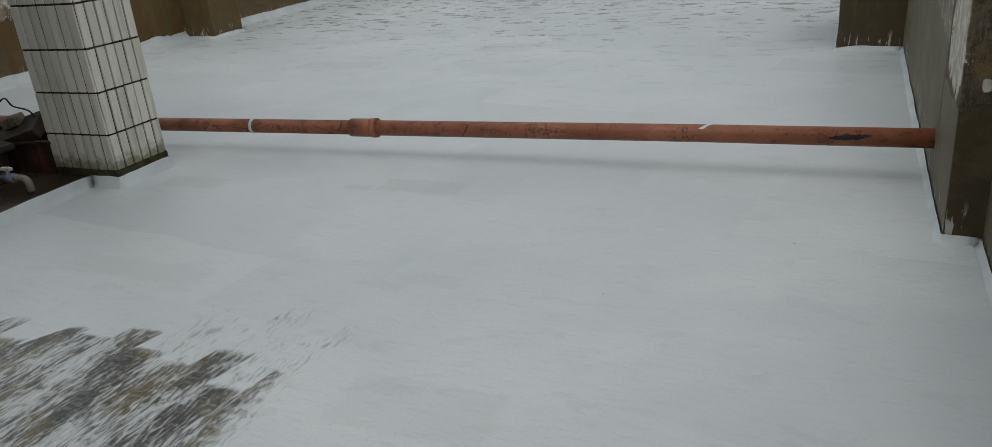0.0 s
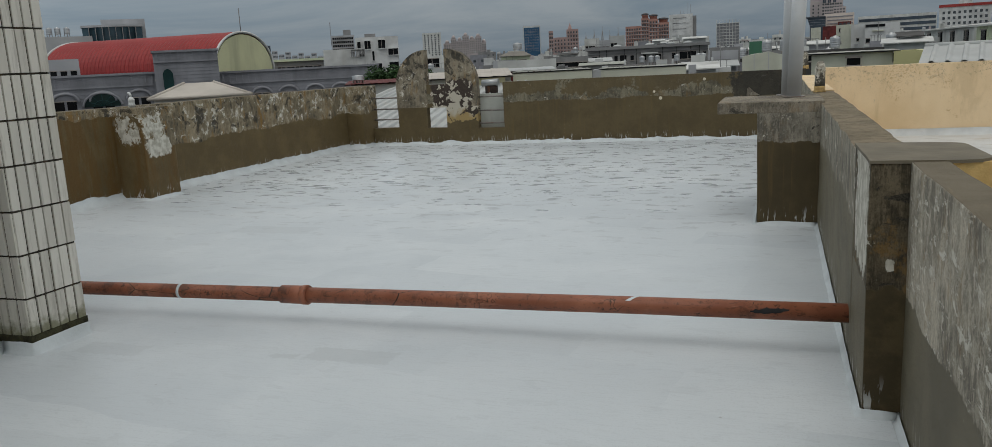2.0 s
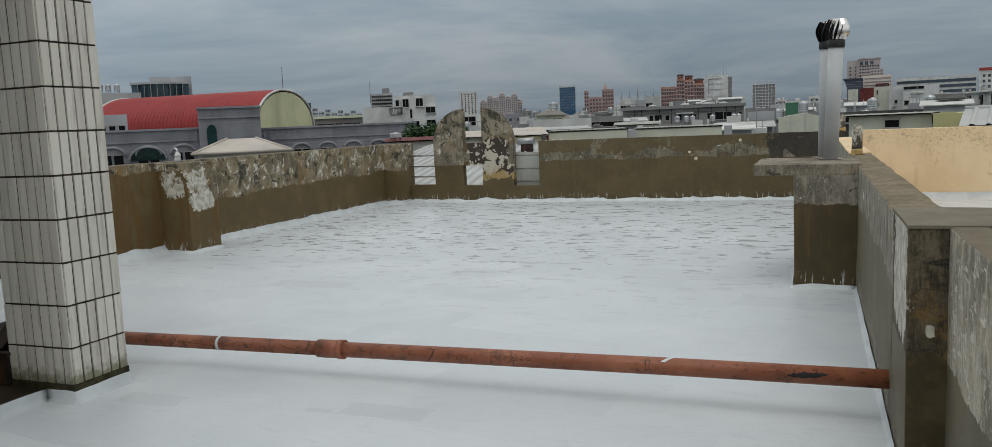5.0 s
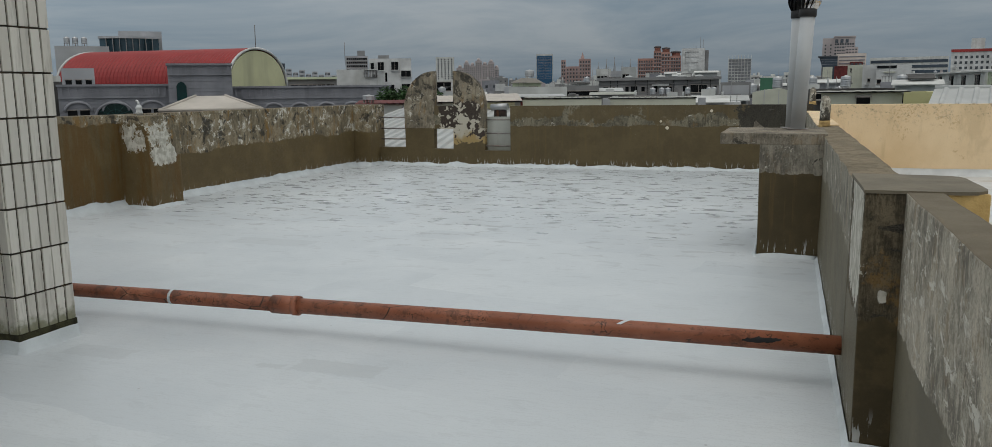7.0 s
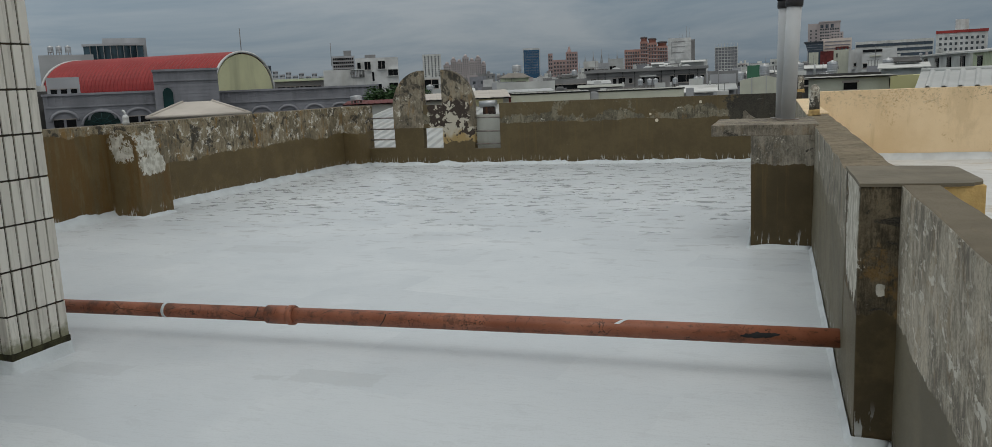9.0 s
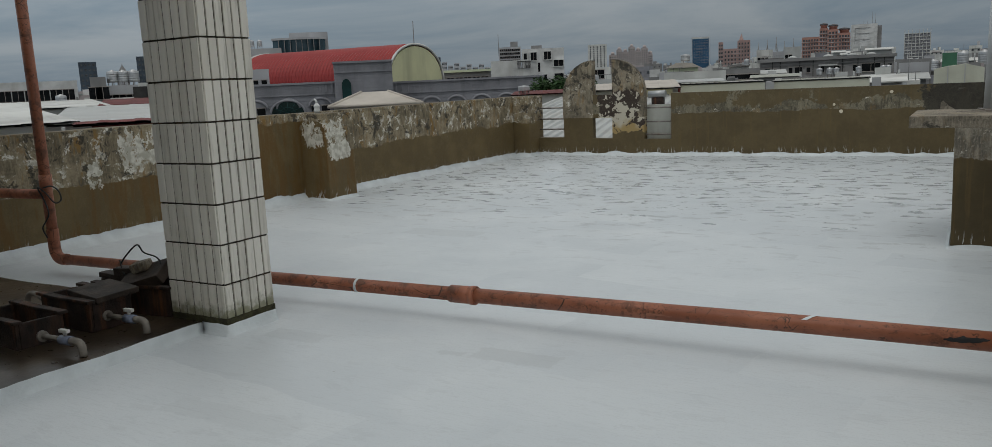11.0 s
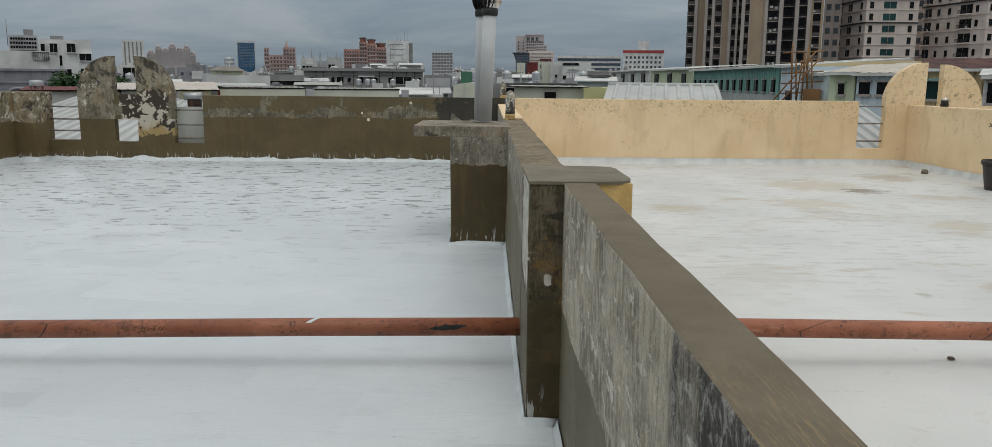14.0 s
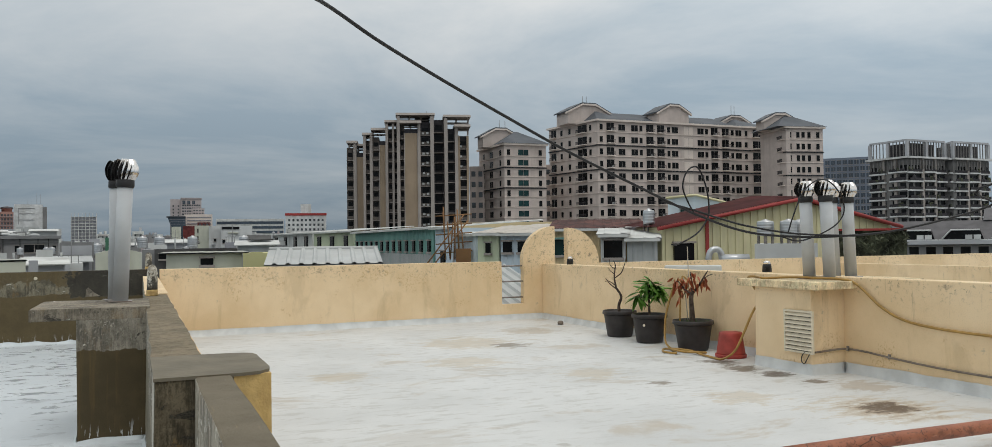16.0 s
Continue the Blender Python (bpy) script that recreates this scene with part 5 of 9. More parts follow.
for tip, count in (((-0.10, 0.16, 0.55), 16), ((-0.05, 0.09, 0.52), 10), ((0.05, -0.13, 0.60), 13), ((0.0, 0.03, 0.62), 11), ((-0.08, 0.14, 0.42), 4)):
    for k in range(count):
        part("leaf", DEAD[rng.randrange(2)], None, WITHER, at=(tip[0] + rng.uniform(-0.06, 0.06), tip[1] + rng.uniform(-0.06, 0.06), tip[2] + rng.uniform(-0.08, 0.06), rng.uniform(-40, 40), rng.uniform(10, 85), rng.uniform(0, 360)))
weeds = bmesh.new()
for k in range(160):
    a, rr = rng.uniform(0, 6.28), 0.21 * math.sqrt(rng.random())
    px, py = rr * math.cos(a), rr * math.sin(a)
    add_tube(weeds, [(px, py, 0.0), (px + rng.uniform(-0.03, 0.03), py + rng.uniform(-0.03, 0.03), rng.uniform(0.02, 0.07))], 0.006, 4, 0.001)
tagged(part("pot_weeds", weeds, M_WEED, at=(6.46, 8.76, 0.325)), "low green weeds growing over potting soil", "weeds", "", "stuff")
for cx, cy, lean, tall in ((6.52, 8.90, (0.02, 0.06), 1.0), (6.42, 8.80, (0.03, 0.13), 0.60)):
    tagged(part("garden_cane", tube([(0, 0, 0), (lean[0], lean[1], tall)], 0.008, 6, 0.006), M_STRAW, at=(cx, cy, 0.32)), "thin pale cane stuck in a plant pot", "cane", "garden canes")

# small things lying about next door
tagged(part("floor_drain", lathe([(0.05, 0.0), (0.05, 0.03), (0.035, 0.06), (0.0, 0.065)], 16), M_CONDUIT, at=(6.48, 12.42, 0.005)), "small dome drain grate on the white roof", "drain")
tagged(part("pebble", cut(lathe([(0.0, 0.0), (0.020, 0.003), (0.015, 0.012), (0.0, 0.015)], 9, False), 0.01, 0.004, 2), M_PLINTH, at=(2.13, 3.9, 0.004)), "dark pebble on the white roof", "stone")


def wall_stub(x, y, z, tall, seed):
    """A cut-off stub standing on a wall top: rounded peeling body over a yellow-stained foot."""
    root = thing("wall_stub", "peeling grey and white stub with a yellow-stained foot", "post", (x, y, z), "stubs on the wall")
    part("foot", cut(lathe([(0.062, 0.0), (0.052, 0.012), (0.049, 0.055), (0.0, 0.06)], 18), 0.04, 0.005, seed), M_OCHRE_POST, root, "yellow-stained foot")
    part("body", cut(lathe([(0.047, 0.05), (0.047, tall * 0.72), (0.042, tall * 0.86), (0.028, tall * 0.96), (0.0, tall)], 18), 0.05, 0.005, seed + 1), M_STUMP, root)
    return root


wall_stub(0.066, 8.43, 0.95, 0.29, 31)
wall_stub(0.085, FAR + 0.06, 1.05, 0.27, 41)


def crumpled_bottle(x, y, z):
    """A squashed white plastic bottle with a bent neck."""
    root = thing("plastic_bottle", "crumpled white plastic bottle on the parapet pier", "bottle", (x, y, z))
    part("body", cut(lathe([(0.0, 0.0), (0.036, 0.002), (0.042, 0.03), (0.034, 0.06), (0.040, 0.09), (0.024, 0.115), (0.013, 0.125)], 14), 0.03, 0.006, 5), M_SKIRTPALE, root)
    part("neck", tube([(0.0, 0.0, 0.12), (0.004, 0.0, 0.145), (-0.012, 0.0, 0.165), (-0.03, 0.0, 0.172)], 0.013, 10), M_SKIRTPALE, root, "bent neck")
    return root


crumpled_bottle(-7.60, 7.93, 1.085)


def roof_light(x, y, z):
    root = thing("floodlight", "small dark floodlight on the wall top", "lamp", (x, y, z))
    part("bracket", box(-0.05, 0.05, -0.03, 0.03, 0, 0.05, 0.004), M_BLACK, root)
    part("head", lathe([(0.0, 0.0), (0.045, 0.01), (0.055, 0.06), (0.05, 0.10), (0.0, 0.12)], 20), M_BLACK, root)
    part("lens", lathe([(0.05, 0.10), (0.035, 0.135), (0.0, 0.145)], 20), M_CHROME, root, "bright lens")
    return root


roof_light(7.05, 8.05, 1.0)
roof_light(6.86, 12.75, 1.0)

run("loose_wire", [(-6.72, 3.72, 0.70), (-6.58, 3.70, 0.72), (-6.46, 3.68, 0.69), (-6.44, 3.68, 0.62), (-6.56, 3.70, 0.59), (-6.70, 3.72, 0.66), (-6.80, 3.72, 0.70), (-6.72, 3.715, 0.60), (-6.66, 3.70, 0.50), (-6.72, 3.71, 0.44), (-6.80, 3.72, 0.37), (-6.74, 3.71, 0.30)], 0.006, M_CABLE, "black wire tied round the upright pipe", "wire")
def on_slab(x, y, z):
    """A place on the low slab beside the column, whose top stands 6 cm above the roof."""
    return (-0.011 + 0.968 * x, -0.003 + 0.968 * y, 0.043 + 0.968 * z)


# plinth beside the column with a rusty tank, scraps and two taps
structure("plinth", cut(box(-6.95, -4.193, 0.5, 3.308, -0.05, 0.064, 0.006), 0.25, 0.008, 22), M_PLINTH, "low wet brown slab beside the column")
upstand("trim_upstand_plinth", [(-3.985, 3.410), (-3.985, 3.042), (-4.193, 3.042), (-4.193, 0.5)], 0.066, 0.030, 11, "white coating lapped onto the edge of a slab", 0.12)


def rusty_tank(x, y, turn, w, d, h, label):
    root = thing("metal_trough", label, "trough", (*on_slab(x, y, 0.020), 0, 0, turn))
    t = 0.02
    for x0, x1, y0, y1 in ((-w / 2, w / 2, -d / 2, -d / 2 + t), (-w / 2, w / 2, d / 2 - t, d / 2), (-w / 2, -w / 2 + t, -d / 2 + t, d / 2 - t), (w / 2 - t, w / 2, -d / 2 + t, d / 2 - t)):
        part("side", cut(box(x0, x1, y0, y1, 0.0, h, 0.004), 0.15, 0.008, x0), M_RUST, root)
    part("bottom", box(-w / 2 + t, w / 2 - t, -d / 2 + t, d / 2 - t, 0.0, 0.02), M_RUST, root)
    for y0, y1 in ((-d / 2 - 0.018, -d / 2 + 0.03), (d / 2 - 0.03, d / 2 + 0.018)):
        part("rim", cut(box(-w / 2 - 0.02, w / 2 + 0.02, y0, y1, h, h + 0.018, 0.004), 0.15, 0.006, y0), M_RUST, root)
    return root


rusty_tank(-5.02, 2.87, -4, 0.52, 0.26, 0.17, "rusted steel trough on the wet slab")
rusty_tank(-4.92, 3.24, 5, 0.62, 0.26, 0.17, "rusted steel box beside the column")
rusty_tank(-5.10, 2.48, -4, 0.52, 0.26, 0.145, "rusted steel trough with a tap")
for px, py, pz, rx, ry, rz, w, d, h, lab in ((-4.83, 3.17, 0.255, 30, -16, 8, 0.34, 0.17, 0.07, "dark soaked timber block leaning on a trough"), (-4.88, 2.90, 0.222, 2, 3, -4, 0.30, 0.27, 0.035, "dark soaked board across a trough"), (-5.10, 3.20, 0.226, 0, 3, 4, 0.34, 0.09, 0.035, "thin dark timber offcut on a trough"), (-5.05, 3.20, 0.268, 0, 0, 14, 0.14, 0.09, 0.05, "small dark timber scrap on an offcut")):
    tagged(part("timber_scrap", cut(box(-w / 2, w / 2, -d / 2, d / 2, -h / 2, h / 2, 0.006), 0.08, 0.008, px), M_OLDWOOD, at=(*on_slab(px, py, pz), rx, ry, rz)), lab, "timber", "scraps on the trough")
tagged(part("stone", cut(box(-0.06, 0.06, -0.04, 0.04, -0.005, 0.055, 0.012), 0.04, 0.012, 4), M_CAP, at=(*on_slab(-4.87, 3.18, 0.292), 10, -14, 12)), "grey brown stone lying on a timber block", "stone")
run("loose_wire", [on_slab(*p) for p in ((-5.12, 3.2, 0.30), (-5.06, 3.2, 0.36), (-4.93, 3.2, 0.445), (-4.87, 3.2, 0.40), (-4.74, 3.2, 0.37), (-4.70, 3.2, 0.28))], 0.005, M_CABLE, "stiff black wire bent over a trough", "wire")
run("loose_wire", [on_slab(*p) for p in ((-5.09, 3.18, 0.34), (-5.05, 3.16, 0.28), (-5.01, 3.15, 0.25))], 0.004, M_CABLE, "stiff black wire bent over a trough", "wire")
run("plastic_hose", [on_slab(*p) for p in ((-5.62, 2.86, 0.02), (-5.62, 2.86, 0.12), (-5.56, 2.86, 0.155), (-5.45, 2.85, 0.14), (-5.36, 2.84, 0.08), (-5.33, 2.84, 0.02))], 0.018, M_TAPPIPE, "grey plastic pipe bent over the slab", "hose")
run("plastic_hose", [on_slab(*p) for p in ((-5.34, 3.22, 0.02), (-5.34, 3.22, 0.17), (-5.31, 3.22, 0.205), (-5.24, 3.22, 0.205))], 0.020, M_TAPPIPE, "short grey pipe elbow behind a trough", "pipe")


def tap(x, y, turn):
    root = thing("water_tap", "grey plastic pipe with a valve and a down-turned elbow", "tap", (*on_slab(x, y, 0.021), 0, 0, turn), "taps on the slab")
    part("pipe", tube([(-0.16, 0, 0.078), (0.10, 0, 0.075)], 0.015, 12), M_TAPPIPE, root)
    part("flange", tube([(-0.16, 0, 0.078), (-0.14, 0, 0.078)], 0.030, 14), M_TAPPIPE, root)
    part("elbow", tube(smooth_path([(0.08, 0, 0.075), (0.135, 0, 0.075), (0.16, 0, 0.055), (0.165, 0, 0.002)], 5), 0.020, 12), M_TAPPIPE, root)
    part("valve_body", tube([(0.0, 0, 0.075), (0.08, 0, 0.075)], 0.025, 12), M_TAPBLUE, root, "blue-grey valve body")
    handle = add_box(tube([(0.035, 0, 0.095), (0.035, 0, 0.118)], 0.009, 8), 0.0, 0.068, -0.012, 0.012, 0.115, 0.135, 0.006)
    part("handle", handle, M_TAPWHITE, root, "white handle")
    return root


tap(-4.60, 2.83, 3)
tap(-4.565, 2.41, 3)

# cables overhead
EYE = Vector((-0.05, 0.07, 1.41))


def bearing(az, el, d):
    """The place d metres away from the roof's corner at a compass angle from y and a height angle."""
    return EYE + Vector((d * math.sin(radians(az)), d * math.cos(radians(az)), d * math.tan(radians(el))))


def cable_run(points):
    """Places on the cable from bearings and height angles; it hangs nearer on the left."""
    return [bearing(az, el, 1.3 + (az - 20) / 36) + Vector((0.006, 0.003, 0.007)) for az, el in points]


CABLE = [Vector((-2.6, -6.05, 2.55)), Vector((-1.6, -2.0, 2.45)), Vector((-0.55, 0.9, 2.12))] + cable_run(((3, 20.9), (12.1, 15.88), (15.5, 13.72), (19.9, 11.15), (24.3, 8.62), (28.6, 6.14), (32.9, 3.87), (37.1, 1.7), (40.4, 0.45), (43.6, 0.07), (46.2, 0.08), (49.2, 0.36), (52.3, 1.08), (54.5, 1.78), (60, 3.9))) + [Vector((5.2, 0.6, 1.9)), Vector((14.0, -3.5, 2.3)), Vector((21.0, -6.05, 2.5))]
run("overhead_cable", CABLE, 0.0027, M_CABLE, "black cable slung low over the roofs", "cable")
run("overhead_cable", cable_run(((34.9, 2.6), (36.9, 2.0), (38.6, 1.4), (40.6, 0.8), (43.5, 0.28), (47, 0.08))), 0.0022, M_CABLE, "thin black cable lashed to a thicker one", "cable")
run("hanging_cable", cable_run(((37.1, 1.6), (36.6, 2.6), (36.3, 3.6), (36.6, 4.6), (37.2, 4.9), (37.6, 4.3), (37.9, 3.2), (38.0, 2.2), (37.9, 1.4), (37.2, 0.4), (36.0, -0.3), (35.5, -0.35))), 0.0017, M_CABLE, "thin black cable hanging in a loop", "cable")
run("hanging_cable", cable_run(((43.0, 0.33), (43.4, 1.6), (44.0, 3.0), (44.8, 3.7), (45.6, 3.6), (46.3, 2.6), (46.4, 1.6), (45.9, 0.8), (44.8, 0.15), (43.6, -0.2), (42.6, 0.1))), 0.0016, M_CABLE, "thin black cable hanging in a loop", "cable")

# ---- the town round about ----
STREET = -14.0


def town(name, colour, rough=0.8, vary=0.10, dirt=None, scale=0.25, metallic=0.0):
    return plain(name, colour, rough, metallic, vary, scale, 0.05, 0.3, dirt)


M_GROUND = town("street_ground", (0.20, 0.20, 0.195), vary=0.3, scale=0.02)
M_WHITE = town("white_render", (0.58, 0.59, 0.585), vary=0.14, dirt=(0.42, 0.41, 0.38), scale=0.5)
M_TERRACE = town("warm_grey_render", (0.34, 0.33, 0.325), vary=0.12, dirt=(0.20, 0.195, 0.19), scale=0.6)
M_GREY = town("grey_render", (0.25, 0.25, 0.25), dirt=(0.13, 0.13, 0.13))
M_MIDGREY = town("mid_grey_tile", (0.42, 0.43, 0.45), dirt=(0.3, 0.3, 0.31))
M_BEIGE = town("beige_tile_facade", (0.55, 0.475, 0.435), vary=0.07, dirt=(0.40, 0.335, 0.30), scale=0.4)
M_BEIGEPALE = town("pale_beige_band", (0.68, 0.60, 0.54), vary=0.06)
M_TAUPE = town("taupe_tower_fin", (0.35, 0.315, 0.29), vary=0.08, dirt=(0.26, 0.235, 0.215))
M_BROWNFIN = town("brown_tower_panel", (0.33, 0.255, 0.18), vary=0.07, dirt=(0.25, 0.19, 0.135))
M_FLATWALL = town("dark_warm_grey_tile", (0.20, 0.195, 0.19), vary=0.12, dirt=(0.12, 0.115, 0.11), scale=0.5)
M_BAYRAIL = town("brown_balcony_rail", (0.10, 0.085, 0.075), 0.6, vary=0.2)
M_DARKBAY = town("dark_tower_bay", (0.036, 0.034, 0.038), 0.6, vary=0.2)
M_SLATE = town("slate_roof", (0.085, 0.095, 0.11), 0.6, vary=0.15)
M_DARKSLATE = town("dark_slate_roof", (0.11, 0.105, 0.11), 0.65, vary=0.15, scale=1.2)
M_PINK = town("pink_brick_facade", (0.38, 0.265, 0.245), vary=0.12)
M_ORANGE = town("orange_brick_facade", (0.40, 0.225, 0.185), vary=0.12)
M_MAUVE = town("mauve_stone_facade", (0.42, 0.375, 0.37), vary=0.08)
M_MAROON = town("maroon_sheet", (0.135, 0.030, 0.028), 0.75, vary=0.25, scale=0.9)
M_RED = town("red_roof_sheet", (0.30, 0.035, 0.035), 0.5, vary=0.08, scale=0.5)
M_REDTRIM = town("red_trim_paint", (0.32, 0.045, 0.04), 0.5, vary=0.1)
M_GABLE = town("pale_green_render", (0.60, 0.60, 0.38), vary=0.07, dirt=(0.36, 0.36, 0.24))
M_STONE = town("grey_brick_facade", (0.255, 0.26, 0.285), vary=0.12, dirt=(0.17, 0.17, 0.185), scale=0.6)
M_TEAL = town("teal_sheet_wall", (0.16, 0.32, 0.285), 0.6, vary=0.12, dirt=(0.22, 0.36, 0.33))
M_LTBLUE = town("light_blue_sheet_wall", (0.60, 0.69, 0.76), 0.6, vary=0.08, dirt=(0.27, 0.31, 0.34))
M_LTGREEN = town("light_green_sheet_wall", (0.58, 0.64, 0.46), 0.6, vary=0.08, dirt=(0.27, 0.3, 0.22))
M_SHEETCREAM = town("cream_ribbed_sheet", (0.70, 0.65, 0.41), 0.6, vary=0.08, dirt=(0.36, 0.32, 0.2), scale=0.6)
M_SHEETGREY = town("pale_grey_sheet", (0.58, 0.59, 0.57), 0.55, vary=0.12, dirt=(0.30, 0.29, 0.27), scale=0.5)
M_SHEETWHITE = town("white_roof_sheet", (0.43, 0.445, 0.44), 0.5, vary=0.08, dirt=(0.45, 0.44, 0.41), scale=0.7)
M_CANVAS = town("beige_roof_sheet", (0.48, 0.44, 0.39), 0.6, vary=0.1, scale=0.8)
M_YELLOWGREEN = town("yellow_green_wall", (0.50, 0.48, 0.25), vary=0.08)
M_OCHRE = town("ochre_wall", (0.70, 0.55, 0.33), vary=0.1)
M_RUSTROOF = town("rusty_roof_sheet", (0.085, 0.03, 0.024), 0.8, vary=0.45, scale=1.5)
M_WINDOW = plain("dark_window_glass", (0.009, 0.010, 0.011), 0.25, vary=0.4, scale=0.6, bump=0.0, specular=0.14)
M_SHEDCREAM = town("pale_green_cream_sheet", (0.54, 0.55, 0.46), 0.6, vary=0.08, dirt=(0.42, 0.42, 0.34), scale=0.8)
M_COVER = town("pale_cover_sheet", (0.36, 0.37, 0.33), 0.6, vary=0.12, dirt=(0.22, 0.21, 0.18), scale=1.5)
M_TEALGLASS = plain("teal_window_glass", (0.014, 0.05, 0.05), 0.2, vary=0.3, scale=0.3, bump=0.0, specular=0.25)
M_BLUEGLASS = plain("blue_tower_glass", (0.035, 0.105, 0.20), 0.15, vary=0.2, scale=0.1, bump=0.0, specular=0.5)
M_FANGLASS = plain("dark_green_hall_glass", (0.010, 0.026, 0.024), 0.2, vary=0.3, scale=0.6, bump=0.0, specular=0.3)
M_NAVY = plain("navy_tower_glass", (0.05, 0.068, 0.09), 0.2, vary=0.25, scale=0.1, bump=0.0, specular=0.5)
M_STEEL = plain("stainless_tank", (0.46, 0.47, 0.48), 0.32, 0.8, vary=0.1, scale=3, bump=0.02)
M_TREELEAF = town("tree_foliage", (0.04, 0.085, 0.028), vary=0.45, scale=1.4)
M_IVY = town("dark_climbing_plant", (0.075, 0.082, 0.05), vary=0.5, scale=3.0)
# haze put into the colour: paler glass for windows beyond 200 m
M_HAZEGLASS = plain("haze_paled_window_glass", (0.075, 0.085, 0.095), 0.25, vary=0.3, scale=0.5, bump=0.0, specular=0.5)
M_OFFGLASS = plain("blue_grey_office_glass", (0.045, 0.085, 0.11), 0.2, vary=0.3, scale=0.3, bump=0.0, specular=0.5)
M_NAVYWALL = town("slate_blue_facade", (0.17, 0.20, 0.25), vary=0.1)
M_DARKROOF = town("dark_tarred_roof", (0.07, 0.068, 0.066), vary=0.35, scale=0.4)
M_GREENWALL = town("green_sheet_wall", (0.06, 0.16, 0.10), vary=0.2)
M_PANELGREY = plain("grey_green_fibre_panel", (0.44, 0.45, 0.41), 0.7, vary=0.08, scale=3, bump=0.1, dirt=(0.3, 0.29, 0.25))
M_SCAFFOLD = town("rusty_scaffold", (0.24, 0.13, 0.06), vary=0.3)

ground = bmesh.new()
bmesh.ops.create_circle(ground, cap_ends=True, radius=4200, segments=48)
structure("ground", ground, M_GROUND, "flat town ground reaching the horizon")
ground_ob = bpy.data.objects["ground"]
ground_ob.location.z = STREET
structure("building_below", box(LEFT - 0.22, 22.0, -6.2, FAR + 0.14, STREET, -0.31), M_WHITE, "row building that carries the roofs", "building")


def flat_at(az, d):
    p = bearing(az, 0, d)
    return Vector((p.x, p.y, STREET))


def height(el, d):
    return EYE.z + d * math.tan(radians(el)) - STREET


def facing(az0, az1, d, turn=0.0):
    """A frame on the street: x runs to the right as seen from the roof, y away; and the width between the two bearings."""
    mid = (az0 + az1) / 2
    p = flat_at(mid, d)
    return pose(p.x, p.y, p.z, 0, 0, -mid + turn), 2 * d * math.tan(radians((az1 - az0) / 2))


WINDOWS = {}


def window_mesh(w, h, material, deep=0.12, sill=True):
    key = (round(w, 2), round(h, 2), material.name, sill)
    if key not in WINDOWS:
        bm = box(-w / 2, w / 2, -deep * 0.5, 0.05, -h / 2, h / 2)
        count = len(bm.faces)
        if sill:
            add_box(bm, -w / 2 - 0.06, w / 2 + 0.06, -deep, 0.04, -h / 2 - 0.1, -h / 2)
            add_box(bm, -w / 2 - 0.06, w / 2 + 0.06, -deep, 0.04, h / 2, h / 2 + 0.07)
        if w > 0.9 and sill:
            add_box(bm, -0.025, 0.025, -deep * 0.7, 0.0, -h / 2, h / 2)
        for face in list(bm.faces)[count:]:
            face.material_index = 1
        WINDOWS[key] = mesh_of("window", bm, material)
        WINDOWS[key].materials.append(M_TAUPE)
    return WINDOWS[key]


def window_rows(root, x0, x1, y, top, rows, cols, pitch, size, material=None, skip=0.0, seed=1, frame_turn=0):
    rng = random.Random(seed)
    me = window_mesh(size[0], size[1], material or M_WINDOW, sill=material != M_HAZEGLASS)
    for r in range(rows):
        for c in range(cols):
            if rng.random() < skip:
                continue
            part("window", me, None, root, at=(x0 + (x1 - x0) * (c + 0.5) / cols, y, top - r * pitch, 0, 0, frame_turn))


def block(name, label, az0, az1, d, el, material, depth=None, rows=0, cols=0, pitch=3.1, size=(1.4, 1.4), glass=None, turn=0.0, skip=0.0, first=1.9, parapet=0.5, category="building", group="buildings of the town", seed=1):
    m, w = facing(az0, az1, d, turn)
    h = height(el, d)
    depth = depth or max(8.0, w * 0.7)
    root = thing(name, label, category, m, group)
    body = box(-w / 2, w / 2, 0, depth, 0, h - parapet)
    part("wall", body, material, root)
    if parapet:
        rim = bmesh.new()
        t = 0.25
        add_box(rim, -w / 2, w / 2, 0, t, h - parapet, h)
        add_box(rim, -w / 2, w / 2, depth - t, depth, h - parapet, h)
        add_box(rim, -w / 2, -w / 2 + t, t, depth - t, h - parapet, h)
        add_box(rim, w / 2 - t, w / 2, t, depth - t, h - parapet, h)
        part("parapet", rim, material, root)
    glass = glass or (M_HAZEGLASS if d > 200 else None)
    if rows:
        window_rows(root, -w / 2 + w * 0.04, w / 2 - w * 0.04, 0, h - first, rows, cols, pitch, size, glass, skip, seed)
    return root, w, h, depth


def ribbed(width, length, step, rib, thick=0.04):
    """A ribbed metal sheet in x and y: ribs run along y."""
    bm = bmesh.new()
    n = max(2, int(width / step))
    profile = []
    for i in range(n):
        x = -width / 2 + width * i / n
        profile += [(x, 0.0), (x + step * 0.62, 0.0), (x + step * 0.72, rib), (x + step * 0.90, rib)]
    profile.append((width / 2, 0.0))
    low = [(width / 2, -thick), (-width / 2, -thick)]
    rows = [[bm.verts.new((x, y, z)) for x, z in profile + low] for y in (0.0, length)]
    k = len(profile) + 2
    for i in range(k):
        bm.faces.new((rows[0][i], rows[0][(i + 1) % k], rows[1][(i + 1) % k], rows[1][i]))
    bmesh.ops.recalc_face_normals(bm, faces=bm.faces[:])
    return bm


def slope(a, b):
    """Degrees by which a sheet from (y, z) a to b rises."""
    return math.degrees(math.atan2(b[1] - a[1], b[0] - a[0])), math.hypot(b[0] - a[0], b[1] - a[1])


